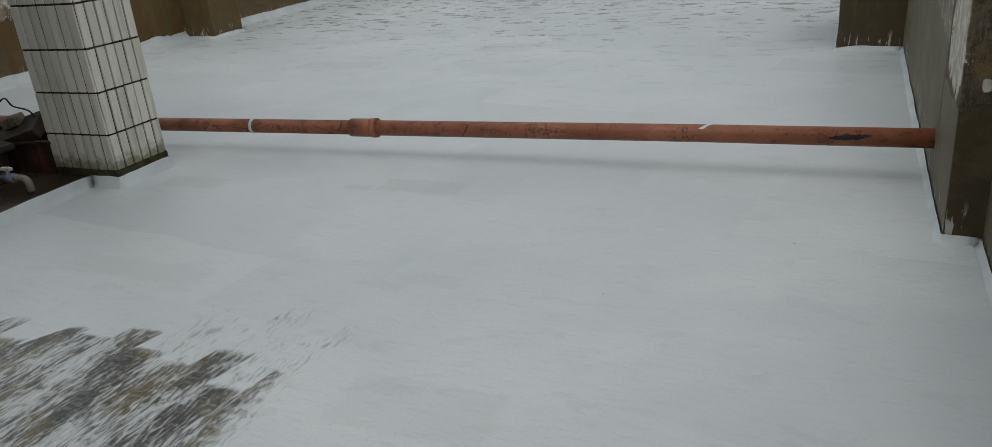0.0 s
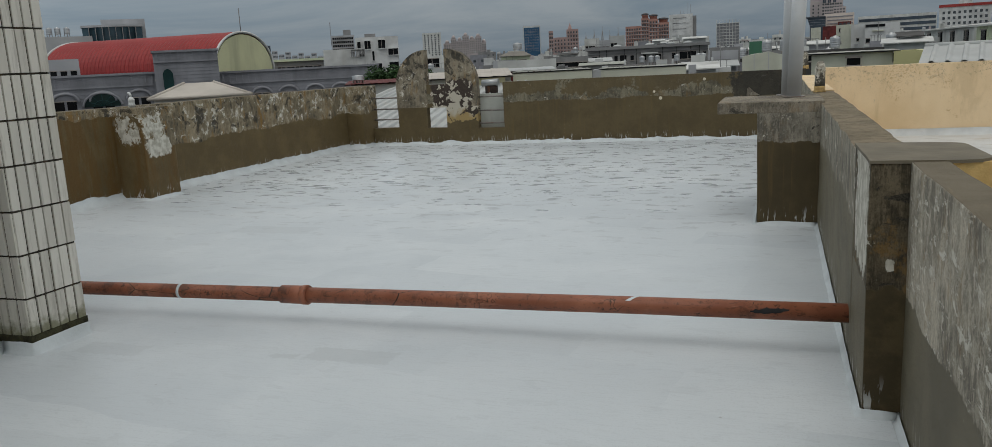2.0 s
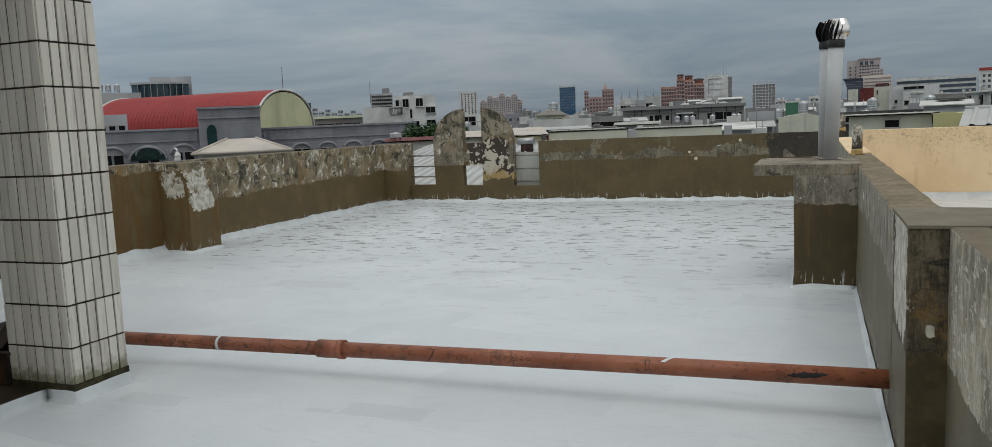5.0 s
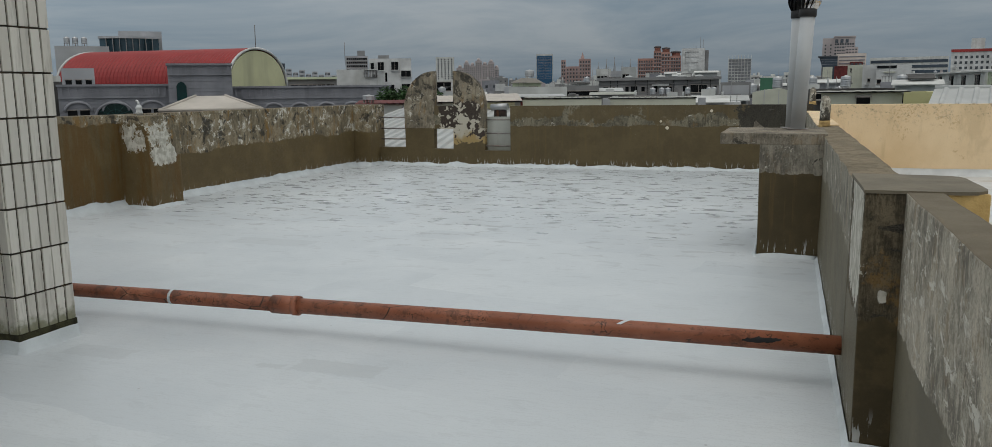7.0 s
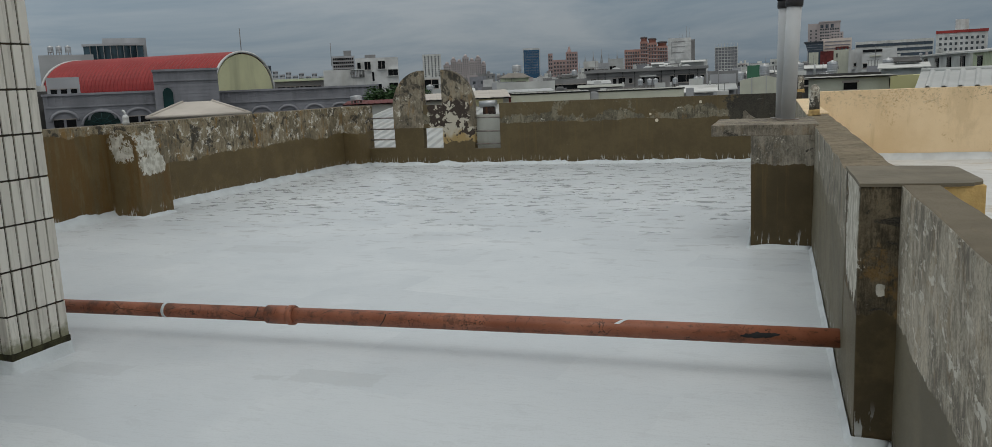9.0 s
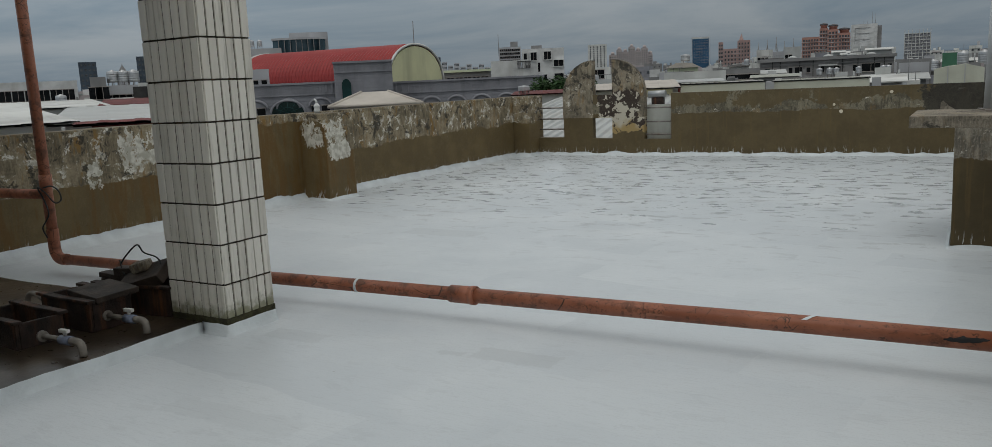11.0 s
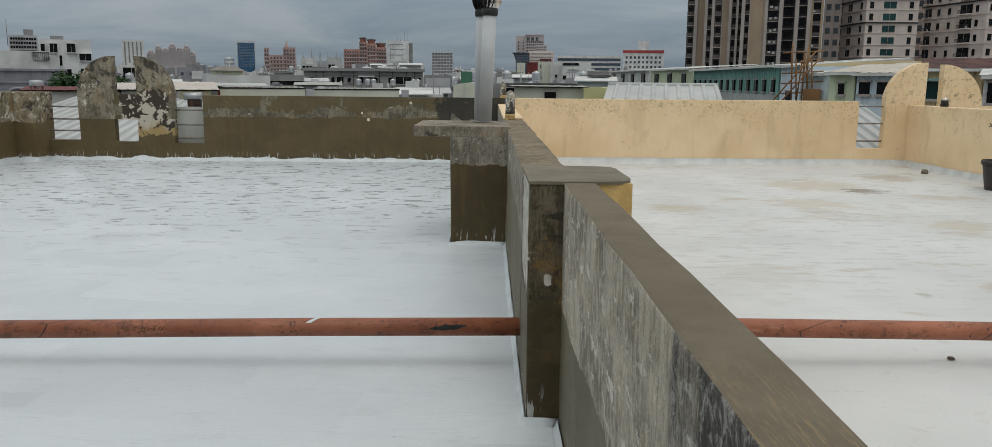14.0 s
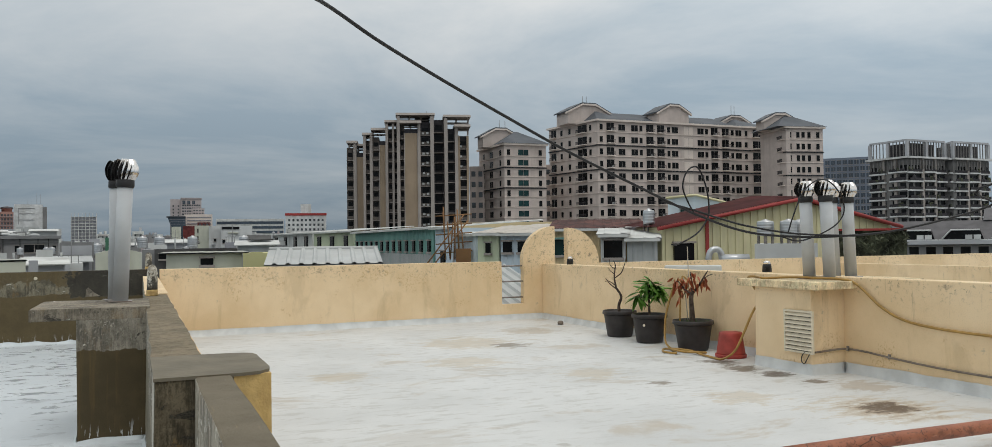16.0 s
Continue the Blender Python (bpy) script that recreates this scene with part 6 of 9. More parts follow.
def shed(name, label, az0, az1, d, el_wall, el_top, wall, roof, depth, step=0.5, ridge=False, hang=0.25, turn=0.0, rib=0.010):
    """A low building under ribbed sheets: one pitch that rises away, or a ridge along x."""
    m, w = facing(az0, az1, d, turn)
    root = thing(name, label, "shed", m, "low sheds behind the parapet")
    zw = height(el_wall, d)
    if ridge:
        zr = height(el_top, d + depth / 2)
        part("wall", prism([(0, 0), (depth, 0), (depth, zw), (depth / 2, zr), (0, zw)], -w / 2, w / 2, "x"), wall, root)
        ang, length = slope((-hang, zw), (depth / 2, zr))
        part("roof_sheet", ribbed(w + 2 * hang, length, step, 0.05 if ridge else rib), roof, root, at=pose(0, -hang, zw + 0.05, ang, 0, 0))
        part("roof_sheet", ribbed(w + 2 * hang, length, step, 0.05 if ridge else rib), roof, root, at=pose(0, depth + hang, zw + 0.05, ang, 0, 180))
        part("ridge_cap", tube([(-w / 2 - hang, depth / 2, zr + 0.05), (w / 2 + hang, depth / 2, zr + 0.05)], 0.09, 8), roof, root)
    else:
        zt = height(el_top, d + depth)
        part("wall", prism([(0, 0), (depth, 0), (depth, zt), (0, zw)], -w / 2, w / 2, "x"), wall, root)
        ang, length = slope((-hang, zw), (depth, zt))
        part("roof_sheet", ribbed(w + 2 * hang, length, step, 0.05 if ridge else rib), roof, root, at=pose(0, -hang, zw + 0.05, ang, 0, 0))
    return root, w, zw


def water_tank(p, r=0.45, h=1.1, label="stainless steel water tank on a rooftop"):
    root = thing("water_tank", label, "tank", tuple(p), "rooftop water tanks")
    prof = [(r * 0.96, 0.0)]
    for k in range(4):
        z = h * (0.1 + 0.2 * k)
        prof += [(r, z), (r, z + h * 0.12), (r * 0.965, z + h * 0.15)]
    prof += [(r, h * 0.9), (r * 0.9, h * 0.97), (r * 0.3, h * 1.05), (r * 0.3, h * 1.1), (0, h * 1.12)]
    part("drum", lathe(prof, 20), M_STEEL, root)
    for a in (45, 135, 225, 315):
        part("leg", box(-0.03, 0.03, -0.03, 0.03, -0.4, 0.02), M_RAIL, root, at=(r * 0.8 * math.cos(radians(a)), r * 0.8 * math.sin(radians(a)), 0))
    return root


# --- beyond the left parapet
for a0, a1, el, top, mat, lab in ((-58.6, -51.8, -1.62, -0.50, M_SHEETWHITE, "white ribbed sheet roof just beyond the parapet"), (-70.0, -58.8, -1.5, -0.2, M_SHEETGREY, "grey ribbed sheet roof beyond the parapet")):
    shed("metal_roof", lab, a0, a1, 15.0, el, top, M_SHEETGREY, mat, 9.0)
shed("metal_roof", "maroon ribbed sheet roof beyond the parapet", -57.2, -50.6, 14.2, -1.70, -1.55, M_MAROON, M_MAROON, 0.7)
shed("metal_roof", "maroon ribbed sheet roof behind a white one", -55.6, -50.5, 27.0, -0.45, -0.05, M_MAROON, M_MAROON, 5.0)
shed("metal_roof", "grey ribbed sheet roof behind a white one", -66.0, -55.8, 27.0, -0.45, 0.0, M_SHEETGREY, M_SHEETGREY, 6.0)
block("tower_block", "distant blue-grey apartment tower", -56.3, -55.3, 620, 2.45, M_NAVY, rows=8, cols=4, pitch=3.4, size=(1.6, 1.5))
block("tower_block", "distant grey tower with a pointed top", -54.2, -53.5, 640, 1.7, M_MIDGREY, rows=5, cols=4, pitch=3.4, size=(1.2, 1.5))
spire, sw = facing(-54.1, -53.6, 641)
spire_root = thing("tower_roof", "pointed grey roof of a distant tower", "roof", pose(0, 0, height(1.7, 641)) @ spire)
part("spire", lathe([(3.2, 0.0), (2.0, 2.6), (0.4, 5.4), (0.0, 7.0)], 8, False), M_GREY, spire_root)
block("tower_block", "distant blue-grey apartment tower", -53.0, -52.2, 600, 2.7, M_NAVY, rows=9, cols=3, pitch=3.4, size=(1.6, 1.5))
block("town_house", "white house with dark windows", -61.0, -56.6, 130, 1.35, M_WHITE, rows=2, cols=6)
block("town_house", "grey house with a flat roof", -55.9, -55.0, 110, 1.5, M_GREY, rows=1, cols=2)
block("town_house", "low grey house with rooftop tanks", -55.0, -52.9, 115, 0.95, M_MIDGREY, rows=1, cols=5)
for az in (-54.6, -54.0, -53.4):
    water_tank(bearing(az, 0.95, 116) + Vector((0, 0, 0.35)), 0.7, 1.4)

# --- the hall with the red barrel roof


def barrel_hall():
    d, az = 100.0, -35.35
    view = Vector((math.sin(radians(az)), math.cos(radians(az)), 0))
    left = Vector((-view.y, view.x, 0))
    ridge = (left * math.sin(radians(60)) + view * math.cos(radians(60))).normalized()
    p = flat_at(az, d)
    m = Matrix.Translation(p) @ Matrix((ridge.to_tuple() + (0,), (-ridge.y, ridge.x, 0, 0), (0, 0, 1, 0), (0, 0, 0, 1))).transposed()
    root = thing("barrel_roof_hall", "hall with a red ribbed barrel roof and pale green gable", "hall", m)
    spring, crown, half, long = height(0.15, d), height(2.72, d), 6.2, 21.9
    arc = []
    for k in range(25):
        a = math.pi * k / 24
        arc.append((half * math.cos(a), spring + (crown - spring) * math.sin(a) ** 0.85))
    part("gable", prism([(half, 0)] + arc + [(-half, 0)], 0.0, long, "x"), M_GABLE, root, "pale green end wall")
    roof = bmesh.new()
    n = 90
    rings = []
    for i in range(n + 1):
        x = 0.15 + (long - 0.15) * i / n
        lift = 0.22 + (0.10 if i % 2 else 0.0)
        rings.append([roof.verts.new((x, y * (1 + lift / half), z + lift)) for y, z in arc])
    for a, b in zip(rings, rings[1:]):
        for k in range(24):
            roof.faces.new((a[k], b[k], b[k + 1], a[k + 1]))
    bmesh.ops.recalc_face_normals(roof, faces=roof.faces[:])
    part("roof", roof, M_RED, root, "red ribbed sheet roof")
    for x in (-0.2, long - 0.1):
        trim = bmesh.new()
        add_tube(trim, [(x + 0.2, y * 1.045, z + 0.25) for y, z in arc], 0.14, 6)
        part("verge", trim, M_WHITE, root, "white verge")
    part("mast", tube([(0.2, 0, crown), (0.2, 0, crown + 2.9)], 0.05, 5), M_GREY, root)
    return root


barrel_hall()


def stone_wing(az0, az1, d, el, label, arches=0, band=1.05, big=None):
    m, w = facing(az0, az1, d)
    h = height(el, d)
    root = thing("stone_wing", label, "building", m, "wings of the hall")
    part("wall", box(-w / 2, w / 2, 0, 8, 0, h - 0.18), M_STONE, root)
    part("coping", box(-w / 2 - 0.1, w / 2 + 0.1, -0.22, 8.1, h - 0.18, h), M_STONE, root)
    for q in range(8):
        part("brick_course", box(-w / 2, w / 2, -0.03, 0.0, -0.02, 0.02), M_STONE, root, at=(0, 0, h - band - 0.35 - 0.3 * q))
    part("string_course", box(-w / 2, w / 2, -0.15, 0.0, h - band - 0.14, h - band), M_STONE, root)
    fin = mesh_of("fin", box(-0.07, 0.07, -0.12, 0.0, -band / 2 + 0.1, band / 2 - 0.1), M_STONE)
    n = int(w / 0.55)
    for i in range(n):
        part("fin", fin, None, root, at=(-w / 2 + w * (i + 0.5) / n, 0, h - band / 2 - 0.08))
    for i in range(arches):
        cx = -w / 2 + w * (i + 0.5) / arches
        r = min(1.2, w / arches * 0.36)
        hood = bmesh.new()
        add_tube(hood, [(cx + r * math.cos(math.pi * k / 10), -0.12, h - band - 1.25 + 0.75 * r * math.sin(math.pi * k / 10)) for k in range(11)], 0.13, 6)
        part("arch_hood", hood, M_STONE, root)
        for sx in (-0.45, 0.45):
            part("window", window_mesh(r * 0.7, 0.9, M_WINDOW), None, root, at=(cx + sx * r, 0, h - band - 1.6))
    return root, w, h


stone_wing(-47.3, -41.0, 80, 0.62, "grey brick wing with arched windows", 3)
stone_wing(-37.1, -26.8, 82, 0.42, "long grey brick wing with hooded windows", 6)
tower, tw, th = stone_wing(-41.0, -37.1, 79, 1.9, "square grey brick tower with a ribbed cornice", 0, 0.9)
slit = prism([(-0.42, 0.0), (0.42, 0.0), (0.42, 3.2), (0.25, 3.5), (0.0, 3.62), (-0.25, 3.5), (-0.42, 3.2)], -0.14, 0.02, "y")
part("window", slit, M_TEALGLASS, tower, "tall arched teal window", at=(-tw * 0.30, 0, th - 5.2))
big = prism([(1.45 * math.cos(math.pi * k / 20), 1.10 * math.sin(math.pi * k / 20)) for k in range(21)], -0.2, 0.02, "y")
m, w = facing(-45.25, -43.15, 80)
fan = thing("arched_window", "wide half-round dark green window of the hall", "window", pose(0, 0, height(-1.36, 80)) @ m)
part("pane", big, M_FANGLASS, fan)
part("hood", tube([(1.54 * math.cos(math.pi * k / 20), -0.2, 1.18 * math.sin(math.pi * k / 20)) for k in range(21)], 0.10, 6), M_STONE, fan)
for k in (-2, -1, 0, 1, 2):
    part("bar", tube([(0, -0.23, 0.05), (1.35 * math.sin(k * 0.55), -0.23, 1.02 * math.cos(k * 0.55))], 0.025, 5), M_TEALGLASS, fan)
part("bar", tube([(0.7 * math.cos(math.pi * k / 12), -0.23, 0.55 * math.sin(math.pi * k / 12)) for k in range(13)], 0.025, 5), M_TEALGLASS, fan)


def hip_roof(name, label, az0, az1, d, el_eave, el_ridge, roof, wall, depth, ridge=0.35):
    m, w = facing(az0, az1, d)
    root = thing(name, label, "roof", m)
    ze, zr = height(el_eave, d), height(el_ridge, d + depth / 2)
    part("wall", box(-w / 2 + 0.2, w / 2 - 0.2, 0.2, depth - 0.2, 0, ze - 0.02), wall, root)
    bm = bmesh.new()
    c = [bm.verts.new(q) for q in ((-w / 2, 0, ze), (w / 2, 0, ze), (w / 2, depth, ze), (-w / 2, depth, ze))]
    r = [bm.verts.new((-w / 2 * ridge, depth / 2, zr)), bm.verts.new((w / 2 * ridge, depth / 2, zr))]
    for f in ((c[0], c[1], r[1], r[0]), (c[1], c[2], r[1]), (c[2], c[3], r[0], r[1]), (c[3], c[0], r[0]), (c[3], c[2], c[1], c[0])):
        bm.faces.new(f)
    part("roof", bm, roof, root)
    hips = bmesh.new()
    for q in ((-w / 2, 0, ze), (-w / 2, depth, ze)):
        add_tube(hips, [q, (-w / 2 * ridge, depth / 2, zr)], 0.06, 5)
    for q in ((w / 2, 0, ze), (w / 2, depth, ze)):
        add_tube(hips, [q, (w / 2 * ridge, depth / 2, zr)], 0.06, 5)
    add_tube(hips, [(-w / 2, 0, ze), (w / 2, 0, ze)], 0.06, 5)
    part("hip_caps", hips, roof, root)
    return root


hip_roof("tent_roof", "pale hipped sheet roof below the hall", -41.9, -35.5, 32, -1.15, -0.25, M_CANVAS, M_SHEETGREY, 4.0, 0.30)
glassy, gw, gh, gd = block("glass_office", "pale tiled office block with a bowed glass band", -43.6, -41.1, 150, 3.9, M_MIDGREY, 12, parapet=0.4)
window_rows(glassy, -gw / 2 + 0.4, gw / 2 - 0.4, 0, gh - 1.2, 2, 9, 0.85, (0.4, 0.3), M_OFFGLASS)
bow, bw = facing(-44.7, -41.3, 146)
bow_root = thing("glass_office", "bowed blue-grey glass storeys of an office", "building", bow, "buildings of the town")
part("glass", prism([(-bw / 2 + bw * k / 12, 0.9 - 1.4 * math.sin(math.pi * k / 12)) for k in range(13)] + [(bw / 2, 6), (-bw / 2, 6)], 0.0, height(3.45, 146), "z"), M_OFFGLASS, bow_root, "blue-grey glass band")
part("rim", prism([(-bw / 2 - 0.2 + (bw + 0.4) * k / 12, 0.7 - 1.5 * math.sin(math.pi * k / 12)) for k in range(13)] + [(bw / 2, 6), (-bw / 2, 6)], height(3.45, 146), height(3.58, 146), "z"), M_MIDGREY, bow_root)
for k in range(1, 9):
    part("mullion", box(-0.05, 0.05, -0.75 - 0.55 * math.sin(math.pi * k / 9), 1.0, height(1.5, 146), height(3.45, 146)), M_GREY, bow_root, at=(-bw / 2 + bw * k / 9, 0.2, 0))
block("town_house", "grey house carrying three steel tanks", -47.2, -44.2, 120, 2.95, M_MIDGREY, 12)
for az in (-46.5, -46.05, -45.55):
    water_tank(bearing(az, 2.95, 122) + Vector((0, 0, 0.30)), 0.36, 0.8)
block("town_house", "low grey room against the red roof", -47.0, -45.2, 84, 1.6, M_MIDGREY, 6, rows=1, cols=3, size=(0.5, 0.7), first=1.4)
for k in range(9):
    az = -33.9 + 0.42 * k
    block("tower_block", "distant hazy apartment tower", az, az + 0.36, 900, (1.95, 1.6, 1.35, 1.5, 1.25, 1.4, 1.2, 1.35, 1.15)[k], M_NAVY if k < 1 else M_MIDGREY, 14, rows=3, cols=4, pitch=4, size=(0.9, 1.8))
low_house, lw, lh, ld = block("town_house", "low house with green trim and a window row", -33.5, -30.3, 120, 0.95, M_GREY, rows=1, cols=5, size=(1.0, 0.85), first=1.35)
part("eave", box(-lw / 2 - 0.3, lw / 2 + 0.3, -0.5, 0.3, lh - 0.2, lh + 0.12), M_LTGREEN, low_house, "pale green eave")
block("town_house", "plain white block below a slatted roof", -30.3, -28.5, 105, 1.48, M_WHITE, 8, parapet=0.1)
slat_house, slw, slh, sld = block("town_house", "white block with a grey slatted roof edge", -28.5, -27.55, 104, 0.95, M_WHITE, 8, parapet=0.0)
for k in range(9):
    part("slat", box(-0.05, 0.05, -0.3, 6, 0, 0.85), M_GREY, slat_house, at=(-slw / 2 + slw * (k + 0.5) / 9, 0, slh))
part("cap", box(-slw / 2, slw / 2, -0.35, 6, slh + 0.85, slh + 0.95), M_WHITE, slat_house)
block("office_block", "grey gridded office block behind white houses", -29.6, -28.1, 260, 2.4, M_MIDGREY, rows=5, cols=10, pitch=1.1, size=(0.5, 0.6), glass=M_WINDOW, first=0.9)
block("office_block", "grey stair tower of an office block", -28.8, -28.3, 262, 2.75, M_GREY, 6)


def cube_house():
    """White modern building of stacked cubes with deep square openings."""
    root, w, h, dep = block("modern_house", "white modern building with deep square openings", -28.1, -25.25, 140, 2.2, M_WHITE, 9, parapet=0.3)
    for fx, zt, ww, hh in ((-0.42, 0.7, 0.55, 1.0), (-0.22, 0.6, 1.0, 1.3), (0.11, 0.55, 1.15, 1.3), (0.37, 2.0, 1.6, 1.0), (-0.10, 2.3, 0.35, 1.5), (-0.36, 2.6, 0.8, 1.0), (0.37, 4.2, 1.5, 1.0), (0.0, 4.3, 1.2, 1.0), (-0.3, 4.3, 1.0, 1.0)):
        frame_ = bmesh.new()
        x = w * fx
        z = h - zt - hh / 2
        add_box(frame_, x - ww / 2 - 0.12, x + ww / 2 + 0.12, -0.35, 0.0, z + hh / 2, z + hh / 2 + 0.12)
        add_box(frame_, x - ww / 2 - 0.12, x - ww / 2, -0.35, 0.0, z - hh / 2, z + hh / 2)
        add_box(frame_, x + ww / 2, x + ww / 2 + 0.12, -0.35, 0.0, z - hh / 2, z + hh / 2)
        add_box(frame_, x - ww / 2 - 0.12, x + ww / 2 + 0.12, -0.35, 0.0, z - hh / 2 - 0.12, z - hh / 2)
        opening = part("opening", frame_, M_WHITE, root, "deep white surround")
        part("window", window_mesh(ww, hh, M_WINDOW), None, opening, at=(x, 0, z))
    part("mast", tube([(-w / 2 - 3.9, 1, h - 1), (-w / 2 - 3.9, 1, h + 2.7)], 0.06, 4), M_GREY, root)
    part("roof_box", box(-w * 0.28, -w * 0.02, 3, 7, h - 0.3, h + 0.65), M_GREY, root, "grey rooftop plant room")
    return root


cube_house()
dark_shop, dsw, dsh, dsd = block("town_house", "white house with one wide dark opening", -23.75, -22.2, 90, 0.75, M_SHEETGREY, 6, parapet=0.1)
part("window", window_mesh(1.5, 0.9, M_WINDOW), None, dark_shop, at=(-0.2, 0, dsh - 0.75))
block("apartment_tower", "distant grey apartment tower", -23.5, -22.25, 640, 2.3, M_SHEETGREY, rows=16, cols=5, pitch=1.6, size=(0.9, 1.1))
for k, (a0, a1, el) in enumerate(((-22.1, -21.6, 1.55), (-21.6, -21.2, 1.85), (-21.2, -20.8, 1.7), (-20.8, -20.35, 2.0), (-20.35, -19.95, 1.75), (-19.95, -19.5, 1.9), (-19.5, -19.2, 1.5))):
    far_tower, ftw, fth, ftd = block("apartment_tower", "distant beige-grey apartment tower with a turret", a0, a1, 650, el, M_MAUVE, 10, rows=9, cols=3, pitch=1.7, size=(0.7, 1.0), seed=k)
    part("turret", lathe([(1.5, 0.0), (1.5, 1.2), (1.0, 2.0), (0.0, 2.6)], 10), M_MAUVE, far_tower, at=(0, 4, fth))
block("office_tower", "distant blue glass office tower", -16.6, -15.55, 560, 2.3, M_BLUEGLASS, 12, rows=8, cols=6, pitch=1.8, size=(1.3, 1.2), glass=M_BLUEGLASS)
block("office_tower", "pale rim of a blue glass tower", -16.65, -15.5, 561, 2.42, M_SHEETGREY, 12, parapet=0.3)
for a0, a1, el in ((-14.95, -14.65, 2.0), (-14.65, -13.75, 1.55), (-13.75, -12.95, 2.05)):
    pink, pkw, pkh, pkd = block("apartment_tower", "pink-brown apartment tower with dark windows", a0, a1, 330, el, M_PINK, 12, rows=6, cols=max(2, int((a1 - a0) * 5)), pitch=1.45, size=(0.55, 0.7), first=1.2)
    for k in range(6):
        part("floor_band", box(-pkw / 2 - 0.1, pkw / 2 + 0.1, -0.15, 0, 0, 0.16), M_MAUVE, pink, at=(0, 0, pkh - 1.95 - 1.45 * k))
part("spire", lathe([(0.9, 0.0), (0.5, 1.2), (0.0, 2.6)], 6, False), M_PINK, pink, at=(-pkw * 0.2, 3, pkh))
block("long_building", "pale flat building below antenna masts", -12.8, -9.9, 279, 0.92, M_SHEETGREY, 8, rows=1, cols=10, size=(1.2, 1.0))
for k, az in enumerate((-12.45, -11.9, -11.35, -10.85, -10.3)):
    mast = thing("antenna_mast", "thin lattice antenna mast on a far roof", "mast", tuple(bearing(az, 0.9, 282)), "antenna masts")
    for s0 in (-1, 1):
        part("strut", tube([(0.8 * s0, 0, -2), (0, 0, 3.4 + 0.7 * (k % 3))], 0.10, 4), M_GREY, mast)
    part("pole", tube([(0, 0, -2), (0, 0, 4.6 + 0.8 * (k % 3))], 0.08, 4), M_GREY, mast)
for a0, a1, el in ((-9.8, -8.75, 2.0), (-8.75, -8.25, 2.5), (-8.25, -7.65, 2.4), (-7.65, -6.95, 2.15)):
    brick_tower, btw, bth, btd = block("apartment_tower", "orange brick apartment tower with pale bands", a0, a1, 300, el, M_ORANGE, 12, rows=7, cols=int((a1 - a0) * 6), pitch=1.3, size=(0.55, 0.65), first=1.1)
    for k in range(7):
        part("floor_band", box(-btw / 2 - 0.15, btw / 2 + 0.15, -0.25, 0, 0, 0.2), M_MAUVE, brick_tower, "pale floor band", at=(0, 0, bth - 1.75 - 1.3 * k))
    if el > 2.1:
        part("turret", lathe([(btw * 0.40, 0.0), (btw * 0.40, 0.9), (btw * 0.46, 0.95), (btw * 0.46, 1.15), (0, 1.2)], 14), M_ORANGE, brick_tower, "round brick turret", at=(0, 3, bth))
        part("turret_cap", lathe([(btw * 0.50, 0.0), (btw * 0.46, 0.45), (0, 0.75)], 14), M_DARKSLATE, brick_tower, "dark turret cap", at=(0, 3, bth + 1.1))
for k, (a0, a1, el) in enumerate(((-12.6, -11.6, 1.35), (-11.6, -10.9, 1.2), (-10.9, -9.9, 1.45), (-9.3, -8.2, 1.0), (-8.1, -6.9, 1.1), (-6.8, -5.6, 1.25), (-5.5, -4.4, 1.1))):
    block("town_house", "pale concrete house with a plain rooftop room", a0, a1, 180, el, (M_SHEETGREY, M_MIDGREY, M_SHEETWHITE)[k % 3], 10, rows=1, cols=4, size=(0.6, 0.7), skip=0.4, seed=k)
wt_root, ww, wh_, wd = block("office_tower", "plain white tower with framed panels", -6.92, -5.42, 260, 2.60, M_WHITE, 10)
for z0, z1 in ((1.0, 1.13), (2.5, 2.62), (4.2, 4.32)):
    part("groove", box(-ww * 0.34, ww * 0.22, -0.12, 0.03, wh_ - z1, wh_ - z0), M_GREY, wt_root, "dark joint")
part("groove", box(-ww * 0.34 - 0.1, -ww * 0.34, -0.12, 0.03, wh_ - 5.6, wh_ - 1.0), M_GREY, wt_root, "dark joint")
for fx, mz in ((-0.02, 1.2), (0.12, 0.9), (0.30, 3.4), (0.42, 2.9)):
    part("mast", tube([(ww * fx, 2, wh_), (ww * fx, 2, wh_ + mz)], 0.06, 4), M_GREY, wt_root)
block("office_tower", "dark stair side of a white tower", -5.42, -5.18, 262, 2.46, M_GREY, 8, parapet=0.2)


def grid_tower():
    """Glass office tower behind a white grid of slabs and fins that stand above its roof."""
    root, w, h, dep_ = block("office_tower", "office tower with a white grid of fins over glass", -3.89, -2.44, 420, 1.86, M_STONE, 10, parapet=0.0)
    for k in range(8):
        part("fin", box(-0.11, 0.11, -0.5, 0, h - 14, h + 1.7), M_SHEETGREY, root, "white fin", at=(-w / 2 + w * (k + 0.1) / 7.2, 0, 0))
    for k in range(9):
        part("slab", box(-w / 2, w / 2, -0.35, 0, h - 0.25 - 1.45 * k, h - 1.45 * k), M_SHEETGREY, root, "white floor slab")
    return root


grid_tower()


